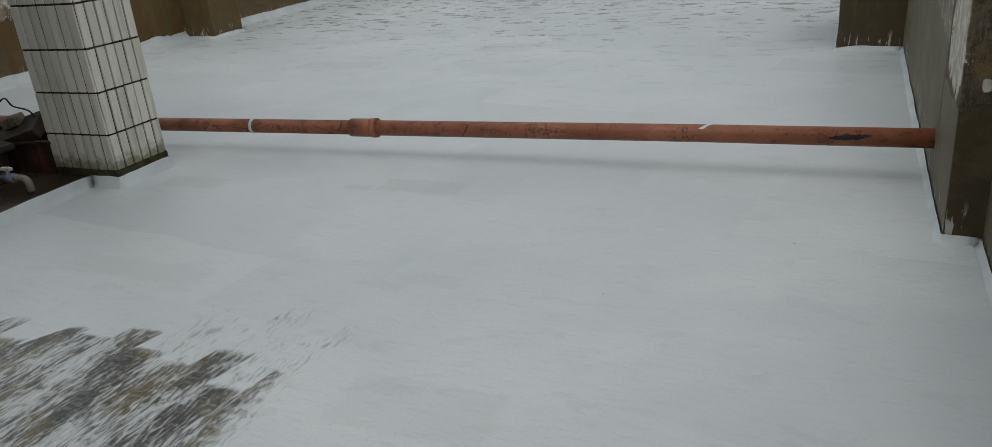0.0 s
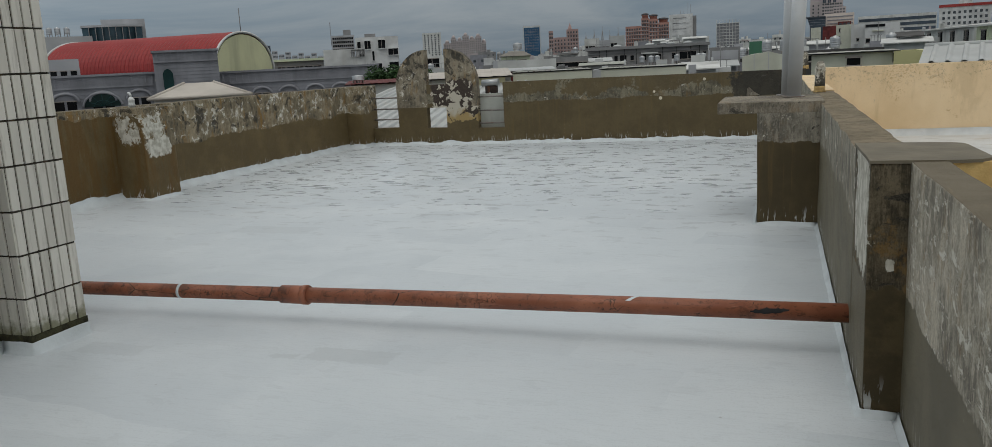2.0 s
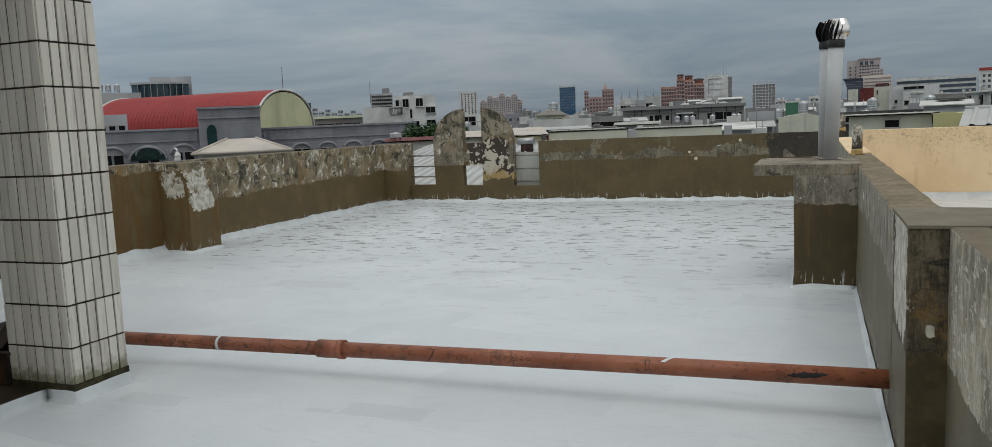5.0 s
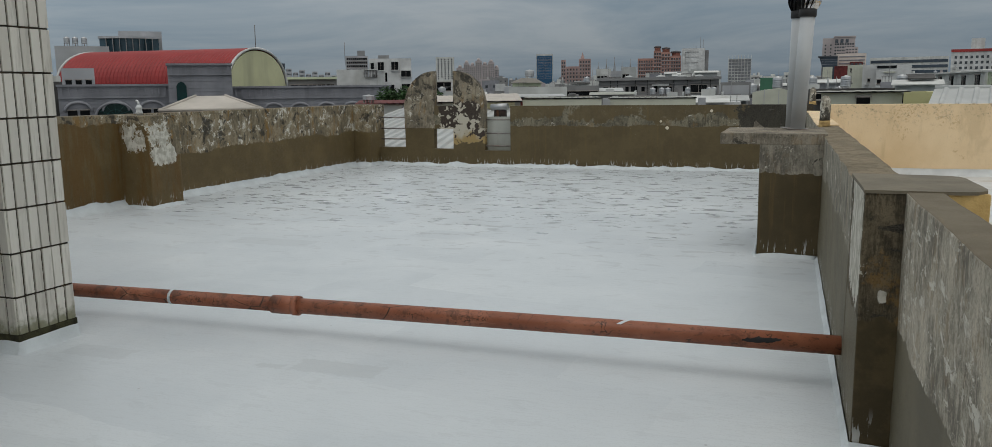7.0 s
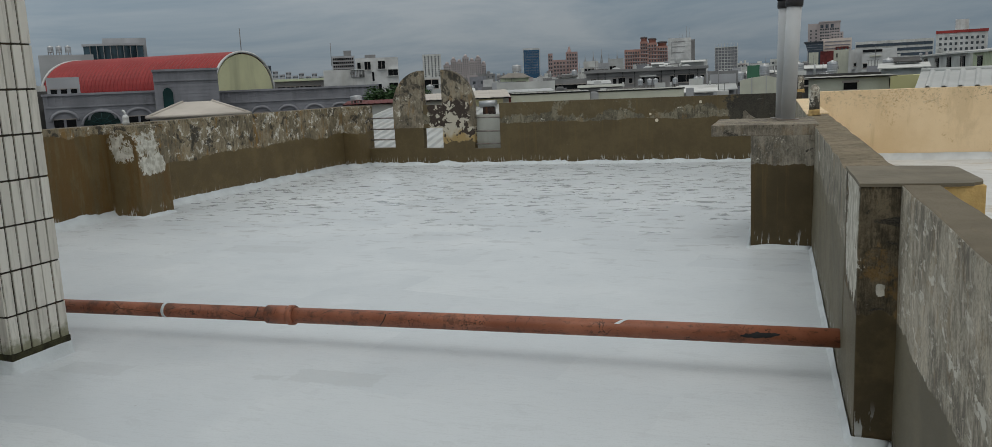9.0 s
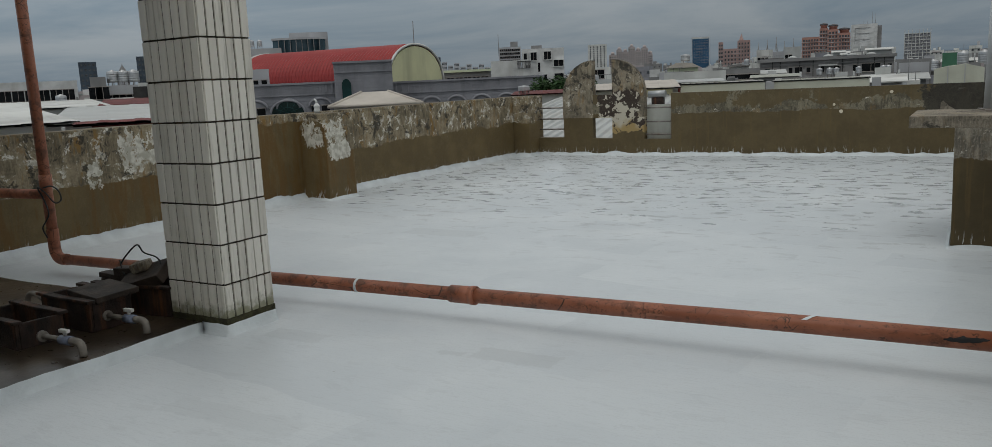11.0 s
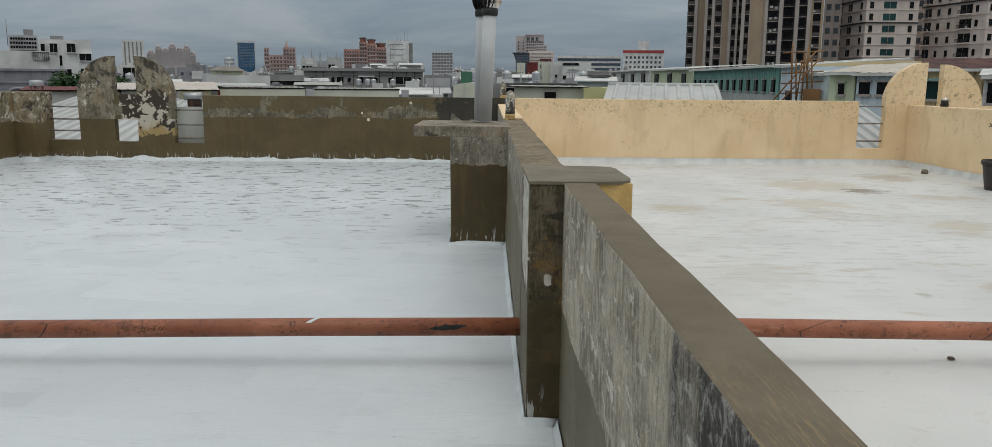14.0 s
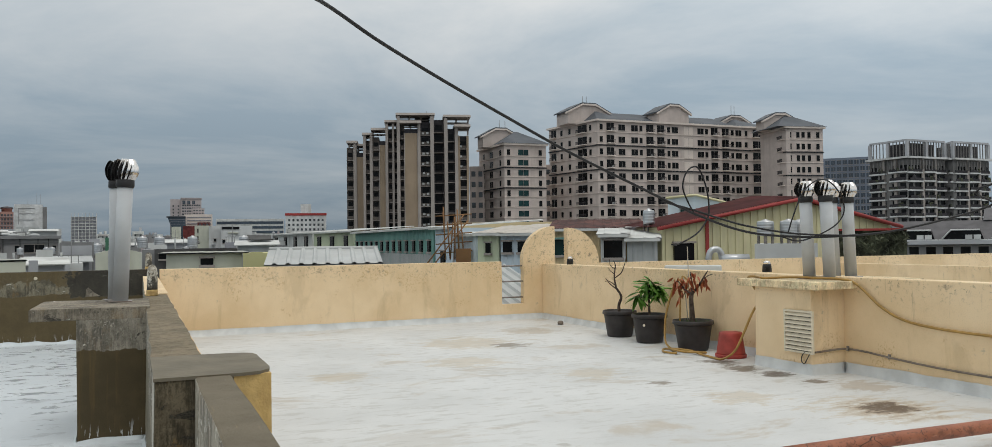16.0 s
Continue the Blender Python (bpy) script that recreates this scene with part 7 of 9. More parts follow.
def long_grey():
    """A long grey terrace with a projecting cornice, barred openings, downpipes, an awning and domed roof lights."""
    root, w, h, dep = block("long_building", "long grey flat-roofed terrace with barred windows", -12.5, -4.55, 92, 0.70, M_TERRACE, 10, parapet=0.0)
    part("cornice", box(-w / 2 - 0.2, w / 2 + 0.2, -0.5, 10, h - 0.30, h), M_GREY, root, "darker cornice")
    part("ledge", box(-w / 2, w / 2, -0.2, 0, h - 0.72, h - 0.66), M_GREY, root)
    for fx, ww, hh in ((-0.44, 0.5, 0.6), (-0.375, 0.3, 0.45), (-0.26, 0.35, 0.55), (-0.20, 0.7, 0.65), (-0.125, 0.35, 0.5), (-0.02, 0.3, 0.6), (0.09, 0.6, 0.5), (0.22, 0.35, 0.6), (0.335, 1.7, 0.75), (0.47, 0.3, 0.55)):
        part("window", window_mesh(ww, hh, M_WINDOW), None, root, at=(w * fx, 0, h - 1.25))
    for fx in (-0.40, -0.34, -0.19, -0.09, 0.13, 0.24, 0.36, 0.43):
        part("downpipe", box(-0.035, 0.035, -0.12, 0, h - 3, h - 0.3), M_DARKROOF, root, at=(w * fx, 0, 0))
    part("awning", prism([(-0.7, h - 0.85), (0, h - 0.72), (0, h - 0.78), (-0.7, h - 0.92)], -0.05 * w, 0.09 * w, "x"), M_SHEETWHITE, root, "white awning")
    for fx in (-0.25, 0.02, 0.2, 0.34):
        part("roof_dome", lathe([(0.5, 0.0), (0.45, 0.12), (0.25, 0.22), (0.0, 0.26)], 14), M_SHEETWHITE, root, "domed white roof light", at=(w * fx, 1.2, h))
    return root


long_grey()
panel_box, pbw, pbh, pbd = block("grey_shed", "grey panelled box building with pale edges", -4.5, -2.6, 62, 0.28, M_GREY, 6, parapet=0.0)
part("panel", box(-pbw / 2 + 0.12, pbw / 2 - 0.12, -0.03, 0, pbh - 4, pbh - 0.22), M_MIDGREY, panel_box, "blue-grey sheet panel")
tent, tnw = facing(-2.52, 0.14, 50)
tent_root = thing("canopy_roof", "cream sheet-covered lean-to with sloping ends", "canopy", tent)
part("wall", prism([(-tnw / 2, 0), (tnw / 2, 0), (tnw / 2, height(-0.42, 50)), (tnw * 0.14, height(-0.16, 50)), (-tnw * 0.30, height(-0.30, 50)), (-tnw / 2, height(-0.42, 50))], 0, 4, "y"), M_SHEDCREAM, tent_root)
part("seam", box(-0.02, 0.02, -0.04, 0, height(-1.3, 50), height(-0.24, 50)), M_MIDGREY, tent_root, at=(-tnw * 0.22, 0, 0))
part("seam", box(-0.02, 0.02, -0.04, 0, height(-1.3, 50), height(-0.2, 50)), M_MIDGREY, tent_root, at=(tnw * 0.12, 0, 0))
green_house, ghw, ghh, ghd = block("town_house", "dark green sheet-walled rooftop room", -1.96, -1.13, 85, 0.56, M_GREENWALL, 5, parapet=0.1)
block("town_house", "low house under a dark tarred roof", 0.9, 6.0, 60, -0.22, M_DARKROOF, 6, rows=1, cols=6, size=(0.7, 0.35), first=0.5, parapet=0.1)
block("long_building", "plain beige-grey wall of a flat building", -18.7, -14.7, 70, 0.15, M_SHEETGREY, 8, parapet=0.1)
block("long_building", "low dark flat building", -14.8, -12.5, 76, 0.2, M_GREY, 8, rows=1, cols=4, size=(0.7, 0.4), first=0.7, parapet=0.1)
roof_room, rrw, rrh, rrd = block("town_house", "green-roofed house with a window band", -18.4, -16.4, 105, 0.45, M_LTGREEN, 6, rows=1, cols=2, size=(1.1, 0.6), first=0.8, parapet=0.0)
part("roof", prism([(-rrw / 2 - 0.3, rrh), (rrw / 2 + 0.3, rrh), (rrw * 0.3, rrh + 0.55), (-rrw * 0.2, rrh + 0.6)], -0.4, 6.2, "y"), M_CANVAS, roof_room, "pale shallow roof")
water_tank(bearing(-17.2, 0.55, 111) + Vector((0, 0, 0.65)), 0.62, 0.8)
block("town_house", "low grey house carrying water tanks", -11.0, -4.6, 74, -0.72, M_GREY, 6, parapet=0.1)
for az in (-8.9, -8.3, -7.9, -6.6, -5.2, -4.9):
    water_tank(bearing(az, -0.72, 75) + Vector((0, 0, 0.35)), 0.24, 0.55)
shed("metal_roof", "low white sheet roof before a terrace", -13.0, -10.2, 66, -0.48, -0.30, M_GREY, M_COVER, 3.0, 0.4)
shed("metal_roof", "white sheet box cover behind the far parapet", -18.0, -12.6, 30, -0.80, -0.72, M_SHEDCREAM, M_COVER, 3.5, 0.2, hang=0.03)
shed("metal_roof", "white sheet box cover behind the far parapet", -12.1, -6.3, 31, -0.84, -0.76, M_SHEDCREAM, M_COVER, 3.5, 0.2, hang=0.03)
for az in (-18.4, -12.25, -5.9):
    block("steel_plant", "grey plant box between roof covers", az - 0.25, az + 0.25, 31, -0.8, M_MIDGREY, 1.0, parapet=0.0)
shed("metal_roof", "white sheet roof with a dark red edge", -18.2, -15.3, 36, -0.66, -0.46, M_MAROON, M_SHEETWHITE, 5, 0.3)
shed("metal_roof", "pale cream sloped sheet roof beside the arch", -20.5, -18.6, 27, -1.0, -0.45, M_SHEETCREAM, M_CANVAS, 5, 0.4)
pipe_tank = thing("steel_duct", "steel drum lying behind the parapet", "duct", tuple(bearing(-19.6, -1.35, 24)))
part("drum", tube([(-0.3, 0, 0), (0.2, 0, 0.02)], 0.10, 16), M_STEEL, pipe_tank)
part("stand", box(-0.2, 0.15, -0.06, 0.06, -13, -0.08), M_RUST, pipe_tank)
shed("metal_roof", "white ribbed sheet roof seen through the parapet gaps", -35.0, -21.2, 17.0, -4.9, -1.42, M_SHEETGREY, M_SHEETWHITE, 11.0, 0.25, turn=-16, rib=0.05)
structure("wall_gap_panel", box(-5.31, -4.81, FAR + 0.143, FAR + 0.165, 0.2, 0.87, 0.004), M_PANELGREY, "grey fibre panel behind the railed gap", "panel")
shed("metal_roof", "dark red sheet roof behind the arch", -29.0, -24.0, 33.0, -1.0, -0.75, M_SHEETGREY, M_MAROON, 5.0, 0.25)
shed("metal_roof", "pale sheet roof behind the arch", -23.9, -20.6, 33.0, -0.95, -0.5, M_SHEETGREY, M_CANVAS, 5.0, 0.25)
water_tank(bearing(-28.5, -1.1, 34) + Vector((0, 0, 0.25)), 0.24, 0.2, "squat steel tank below the hall")
block("steel_plant", "grey plinth under a squat tank", -29.0, -28.0, 33.4, -1.1, M_MIDGREY, 1.4, parapet=0.0)

shed("metal_roof", "white ribbed sheet roof behind the cream gap", 23.3, 27.0, 15.6, -4.6, -1.85, M_MAROON, M_SHEETWHITE, 2.4, 0.25, turn=25, rib=0.05)

# --- straight ahead of the party wall
dep, dpw, dph, dpd = block("department_store", "mauve stone tower with square windows", 2.50, 3.75, 340, 3.10, M_MAUVE, 14, rows=6, cols=8, pitch=1.15, size=(0.62, 0.6), first=2.9)
for k in range(3):
    part("window", window_mesh(1.05, 1.3, M_NAVY), None, dep, at=(-dpw * 0.36 + dpw * 0.24 * k, 0, dph - 1.75))
part("roof_edge", box(-dpw / 2 - 0.15, dpw / 2 + 0.15, -0.3, 6, dph - 0.35, dph + 0.05), M_MAUVE, dep)
block("department_store", "blind mauve shoulder of a stone tower", 1.85, 2.52, 341, 3.0, M_MAUVE, 12, rows=5, cols=2, pitch=1.3, size=(0.5, 0.6), first=2.6)
block("department_store", "stepped mauve wing of a stone tower", 3.19, 3.94, 338, 2.42, M_MAUVE, 10, rows=3, cols=4, pitch=1.0, size=(0.6, 0.45), first=0.9)
wing, wgw, wgh, wgd = block("department_store", "pale lower wing of a stone tower", 2.70, 4.43, 336, 2.02, M_BEIGEPALE, 10)
for k in range(3):
    part("window_band", box(-wgw * 0.40, wgw * 0.46, -0.12, 0.05, wgh - 1.3 - 1.25 * k, wgh - 0.95 - 1.25 * k), M_STONE, wing)


def glass_prow():
    """Dark glass shopfront whose side leans inward below a broad flat roof."""
    m, w = facing(1.66, 2.78, 332)
    root = thing("department_store", "dark slanted glass front under a flat roof", "building", m, "buildings of the town")
    top, low = height(1.84, 332), height(1.24, 332)
    part("wall", prism([(-w * 0.30, 0), (w / 2, 0), (w / 2, top), (-w * 0.48, top), (-w * 0.30, low)], 0, 8, "y"), M_NAVY, root)
    part("roof", box(-w * 0.54, w / 2, -0.6, 8, top, top + 0.35), M_SLATE, root, "dark roof slab")
    for k in range(3):
        part("transom", box(-w * 0.40 + 0.15 * k, w / 2, -0.10, 0, top - 0.9 - 0.9 * k, top - 0.8 - 0.9 * k), M_STONE, root)
    return root


glass_prow()
block("department_store", "maroon base of a stone tower", 2.62, 3.84, 331, 1.26, M_MAROON, 8)
block("department_store", "maroon rooftop room of a stone tower", 3.50, 4.26, 334, 1.5, M_MAROON, 5, rows=1, cols=3, size=(0.8, 0.6), first=0.8)
block("town_house", "plain cream box building", 1.92, 2.5, 300, 1.22, M_SHEDCREAM, 6)
white_a, waw, wah, wad = block("town_house", "cream-white house with narrow slot windows", 3.33, 4.24, 121, 1.29, M_SHEDCREAM, 8, parapet=0.15)
for k in range(2):
    part("window", window_mesh(0.14, 0.42, M_WINDOW), None, white_a, at=(-waw * 0.28, 0, wah - 0.7 - 1.0 * k))
white_b, wbw, wbh, wbd = block("town_house", "bluish white house with one small window", 4.2, 5.04, 119, 1.26, M_WHITE, 8, parapet=0.15)
part("window", window_mesh(0.30, 0.36, M_WINDOW), None, white_b, at=(-wbw * 0.04, 0, wbh - 1.95))
part("canopy", box(-wbw * 0.3, -wbw * 0.02, -0.4, 0, wbh - 2.6, wbh - 2.5), M_MIDGREY, white_b)
white_c, wcw, wch, wcd = block("town_house", "white house with a dark window band under its roof", 4.98, 6.95, 117, 1.25, M_WHITE, 8, parapet=0.1)
part("window_band", box(-wcw * 0.48, wcw * 0.08, -0.10, 0.05, wch - 0.42, wch - 0.10), M_WINDOW, white_c, "dark strip window")
part("window", window_mesh(0.85, 0.5, M_WINDOW), None, white_c, at=(-wcw * 0.36, 0, wch - 2.1))
part("window", window_mesh(0.5, 0.4, M_WINDOW), None, white_c, at=(wcw * 0.22, 0, wch - 2.0))
part("ledge", box(-wcw * 0.28, wcw * 0.05, -0.25, 0, wch - 1.0, wch - 0.85), M_SHEDCREAM, white_c, "pale ledge")
beam = thing("roof_truss", "dark steel frame over a rooftop", "frame", tuple(bearing(7.4, 0.0, 88)))
part("beam", box(-1.4, 1.4, -0.1, 0.1, 0.45, 0.6), M_DARKROOF, beam)
part("beam", box(-1.4, 1.4, -0.1, 0.1, 0.0, 0.12), M_DARKROOF, beam)
for k in range(4):
    part("post", box(-0.06, 0.06, -0.08, 0.08, -15.4, 0.5), M_DARKROOF, beam, at=(-1.3 + 0.87 * k, 0, 0))
gl, glw, glh, gld = block("glass_office", "long grey office block with window bands", 4.66, 9.0, 400, 1.72, M_SHEETGREY, 14)
for k in range(3):
    part("glass_band", box(-glw / 2 + 0.3, glw / 2 - 0.3, -0.2, 0.1, glh - 2.4 - k * 2.2, glh - 1.2 - k * 2.2), M_NAVY, gl, "dark glass band")
rt, rw, rh, rd = block("office_block", "white office block with a red band along its top", 9.1, 11.8, 290, 2.05, M_WHITE, 12, rows=3, cols=9, pitch=1.6, size=(0.7, 0.8), first=2.2)
part("red_band", box(-rw / 2 - 0.1, rw / 2 + 0.1, -0.25, 0.2, rh - 0.6, rh + 0.2), M_REDTRIM, rt, "red band")
part("roof_house", box(-1.8, 1.8, 2, 6, rh, rh + 3.4), M_WHITE, rt, "white rooftop block")
shed_c, scw, scz = shed("cream_shed", "cream sheet-walled shed behind the parapet", 1.6, 6.3, 34, -0.56, -0.47, M_SHEDCREAM, M_COVER, 4)
part("window", window_mesh(0.47, 0.26, M_WINDOW), None, shed_c, at=(0.08, 0, scz - 0.30))
block("yellow_shed", "plain yellow-green box building", 6.35, 8.1, 33, -0.55, M_YELLOWGREEN, 4, parapet=0.1)
shed("metal_roof", "white ribbed metal roof behind the cream parapet", 8.2, 15.1, 29, -1.45, -0.42, M_SHEETGREY, M_SHEETWHITE, 5.0, 0.42, ridge=True)
block("town_house", "low pale house carrying water tanks", -1.6, 8.2, 72, -0.42, M_SHEETGREY, 6, parapet=0.1)
for az in (7.2, 6.4, 3.2, 1.2, 0.2, -0.9):
    water_tank(bearing(az, -0.42, 73) + Vector((0, 0, 0.35)), 0.4, 0.9)

# --- the receding row of sheet-walled top storeys


def row_house(p0, p1, z_top, z_low, wall, label, windows, size, roof=M_SHEETGREY, glass=None, rise=0.35):
    """A wall from p0 to p1, each (bearing, distance), with a sheet roof over it."""
    a, b = flat_at(*p0), flat_at(*p1)
    along = b - a
    w = along.length
    root = thing("row_house", label, "house", pose(a.x, a.y, a.z, 0, 0, math.degrees(math.atan2(along.y, along.x))), "sheet-walled houses in a row")
    h = z_top - STREET
    part("wall", box(0, w, 0, 5.0, 0, h), wall, root)
    ang, length = slope((-0.35, h), (5.0, h + rise))
    part("roof_sheet", ribbed(w + 0.3, length, 0.4, 0.02), roof, root, at=pose(w / 2, -0.35, h + 0.06, ang, 0, 0))
    part("wall_sheet", ribbed(w, 2.9, 0.30, 0.03), wall, root, "ribbed sheet front", at=pose(w / 2, -0.05, h - 2.9, 90, 0, 0))
    part("gutter", box(-0.1, w + 0.1, -0.42, -0.3, h - 0.06, h + 0.05), M_SHEETGREY, root)
    me = window_mesh(size[0], size[1], glass or M_WINDOW)
    for k in range(windows):
        part("window", me, None, root, at=(w * (k + 0.5) / windows, -0.09, h + z_low))
    return root, w, h


row_house((8.3, 92), (10.9, 76), 2.4, -0.9, M_SHEETGREY, "grey sheet-walled house with dark windows", 4, (1.1, 1.2))
row_house((11.0, 75), (13.7, 65), 2.35, -0.9, M_LTGREEN, "pale green sheet-walled house", 3, (0.9, 1.1))
teal, tlw, tlh = row_house((13.8, 64), (19.2, 45), 2.2, -1.0, M_TEAL, "long teal sheet-walled house with a row of windows", 13, (0.42, 0.62), M_SHEETGREY)
part("lower_wall", box(0.3, tlw - 0.2, -0.08, 0.0, tlh - 2.6, tlh - 1.45), M_SHEETWHITE, teal, "white lower wall panel")
row_house((19.3, 44.6), (20.5, 42), 2.15, -1.6, M_LTBLUE, "light blue sheet-walled house", 1, (0.6, 0.8))
row_house((20.6, 41), (22.1, 40.5), 1.75, -3.0, M_LTBLUE, "low light blue sheet wall", 0, (0.6, 0.8))
block("ochre_house", "ochre rendered house behind sheet walls", 20.4, 27.4, 58, 1.35, M_OCHRE, 6, parapet=0.2)
g1, g1w, g1h = row_house((22.2, 37.5), (23.7, 37.2), 1.75, -0.62, M_LTGREEN, "pale green sheet house front with a window", 1, (0.24, 0.45), M_CANVAS, rise=0.42)
g2, g2w, g2h = row_house((23.8, 37.1), (26.9, 36.4), 1.72, -0.55, M_LTBLUE, "light blue sheet house with a barred window", 3, (0.42, 0.48), M_CANVAS, rise=0.5)
brown_room, brw, brh, brd = block("roof_room", "rusty brown sheet room beside a scaffold", 20.65, 21.7, 40.0, -0.45, M_SCAFFOLD, 2.0, parapet=0.0)
scaf = thing("scaffold", "rusty bamboo scaffold beside a house", "scaffold", tuple(bearing(20.6, -1.2, 40)))
srng = random.Random(8)
for k in range(9):
    x = -0.5 + 0.12 * k
    part("pole", tube([(x, 0.3 * (k % 2), 0), (x + srng.uniform(-0.15, 0.15), 0.3 * (k % 2), srng.uniform(1.6, 2.6))], 0.035, 5), M_SCAFFOLD, scaf)
for k in range(5):
    part("pole", tube([(-0.95, 0.1, 0.3 + 0.45 * k), (0.95, 0.15, 0.42 + 0.45 * k)], 0.03, 5), M_SCAFFOLD, scaf)
part("brace", tube([(-1.5, -0.1, -0.2), (0.5, 0.0, 2.2)], 0.035, 5), M_SCAFFOLD, scaf)
part("brace", tube([(-1.1, -0.1, -0.2), (0.7, 0.0, 1.9)], 0.035, 5), M_SCAFFOLD, scaf)
r1, r1w, r1h = row_house((27.3, 35.5), (33.6, 35.5), 1.88, -1.15, M_OCHRE, "ochre house with a teal window under a rusty roof", 0, (0.85, 1.0), M_RUSTROOF, M_TEALGLASS, 0.5)
part("window", window_mesh(0.55, 0.65, M_TEALGLASS), None, r1, at=(r1w * 0.11, -0.1, r1h - 0.75))
part("awning", box(-0.38 + r1w * 0.11, 0.38 + r1w * 0.11, -0.35, 0.0, r1h - 0.40, r1h - 0.32), M_TEAL, r1, "teal awning")
w1, w1w, w1h = row_house((30.7, 30), (32.4, 30), 1.58, -0.48, M_WHITE, "white house front with a wide dark window", 1, (0.66, 0.62), M_SHEETGREY, None, 0.28)
row_house((32.5, 30), (34.55, 30), 1.42, -3.0, M_SHEETWHITE, "white sheet wall of a low house", 0, (0.5, 0.5), M_SHEETGREY, None, 0.55)
tall, tlw2 = facing(35.3, 40.2, 46)
tall_root = thing("white_house", "tall plain white house wall under a low gable", "house", tall, "sheet-walled houses in a row")
part("wall", prism([(-tlw2 / 2, 0), (tlw2 / 2, 0), (tlw2 / 2, height(2.1, 46)), (-tlw2 * 0.12, height(2.95, 46)), (-tlw2 / 2, height(2.8, 46))], 0, 5, "y"), M_LTBLUE, tall_root)
part("verge", tube([(-tlw2 / 2 - 0.1, -0.1, height(2.84, 46)), (-tlw2 * 0.12, -0.1, height(3.0, 46)), (tlw2 / 2, -0.1, height(2.14, 46))], 0.07, 5), M_SHEETCREAM, tall_root, "cream roof edge")
part("window", window_mesh(0.55, 0.8, M_TEALGLASS), None, tall_root, at=(-tlw2 * 0.26, 0, height(1.55, 46)))
tk = bearing(34.0, 1.06, 32)
water_tank(tk, 0.22, 0.55)


def red_gable():
    """The cream ribbed house with a red-edged roof; its gable end faces the roofs."""
    d, left, right, deep = 34.0, -5.81, 4.22, 3.0
    p = flat_at(43.68, d)
    m = pose(p.x, p.y, p.z, 0, 0, -43.68 + 35.0)
    root = thing("ribbed_gable_house", "cream ribbed sheet house with dark red roof edges", "house", m)
    w = right - left
    ze, zr, xr = 1.87 - STREET, 2.88 - STREET, 0.0
    poly = [(left, 0), (right, 0), (right, ze), (xr, zr), (left, ze)]
    part("wall", prism(poly, 0, deep, "y"), M_SHEETCREAM, root)
    n = int(w / 0.32)
    for i in range(n):
        x = left + w * (i + 0.5) / n
        zt = zr - (zr - ze) * (x / left if x < 0 else x / right)
        part("rib", box(x - 0.03, x + 0.03, -0.05, 0.0, 9.0, zt - 0.05), M_SHEETCREAM, root)
    for x0 in (left - 0.3, right + 0.3):
        z0 = ze - 0.06
        part("roof_edge", tube([(x0, -0.3, z0), (xr, -0.3, zr + 0.05)], 0.075, 6), M_REDTRIM, root, "red roof edge")
        roof = bmesh.new()
        vs = [roof.verts.new(q) for q in ((x0, -0.3, z0 + 0.08), (xr, -0.3, zr + 0.14), (xr, deep + 0.3, zr + 0.36), (x0, deep + 0.3, z0 + 0.16))]
        roof.faces.new(vs)
        bmesh.ops.solidify(roof, geom=roof.faces[:], thickness=0.06)
        part("roof_sheet", roof, M_MAROON, root, "dark red roof sheet")
    part("corner_post", box(left + 1.75, left + 1.87, -0.12, 0.0, 9, ze + 0.28), M_REDTRIM, root, "red downpipe")
    part("window", window_mesh(0.8, 1.1, M_WINDOW), None, root, at=(left + 0.85, -0.06, ze - 1.15))
    return root


red_gable()
# tanks and duct before the gable
for az, d in ((41.6, 26), (43.05, 26), (43.75, 26.5)):
    water_tank(bearing(az, -0.22, d) + Vector((0, 0, 0.18)), 0.25, 0.45)
block("white_box", "white rooftop box below steel tanks", 40.9, 44.8, 25, -0.35, M_WHITE, 3.0, parapet=0.05)
block("roof_room", "pale rooftop room carrying a steel duct", 36.8, 40.6, 22.4, -1.75, M_SHEETGREY, 2.0, parapet=0.0)
duct = thing("steel_duct", "bright steel elbow duct on a rooftop", "duct", tuple(bearing(38.6, -1.75, 23)) )
part("drum", tube([(0.05, 0, 0.16), (0.75, -0.3, 0.16)], 0.13, 18), M_STEEL, duct)
part("elbow", tube(smooth_path([(0.1, 0.0, 0.02), (0.08, 0, 0.30), (0.0, 0.05, 0.42), (-0.16, 0.1, 0.40), (-0.24, 0.12, 0.24), (-0.25, 0.12, 0.0)], 6), 0.085, 14), M_STEEL, duct)
ac = thing("air_conditioner", "weathered long air conditioner on the next roof", "air conditioner", (9.2, 12.4, 0.22, 0, 0, -36))
part("casing", box(-0.5, 0.5, -0.2, 0.2, -0.218, 0.72, 0.02), M_SHEETGREY, ac)
part("grille", box(-0.2, 0.2, -0.206, -0.19, -0.15, 0.1), M_GREY, ac)
ivy, iw, ih, idp = block("ivy_wall", "wall overgrown with dry climbing plants", 46.0, 50.0, 29, 0.42, M_IVY, 3, parapet=0.0, category="wall")
irng = random.Random(3)
tuft = bmesh.new()
for k in range(500):
    p = Vector((irng.uniform(-iw / 2, iw / 2), irng.uniform(-0.16, 0.0), ih - abs(irng.gauss(0, 0.8)) - 0.05))
    q = p + Vector((irng.uniform(-0.12, 0.12), -0.06, irng.uniform(-0.12, 0.1)))
    r = p + Vector((irng.uniform(-0.1, 0.1), -0.03, irng.uniform(-0.14, 0.14)))
    tuft.faces.new([tuft.verts.new(v) for v in (p, q, r)])
part("leaves", tuft, M_IVY, ivy)
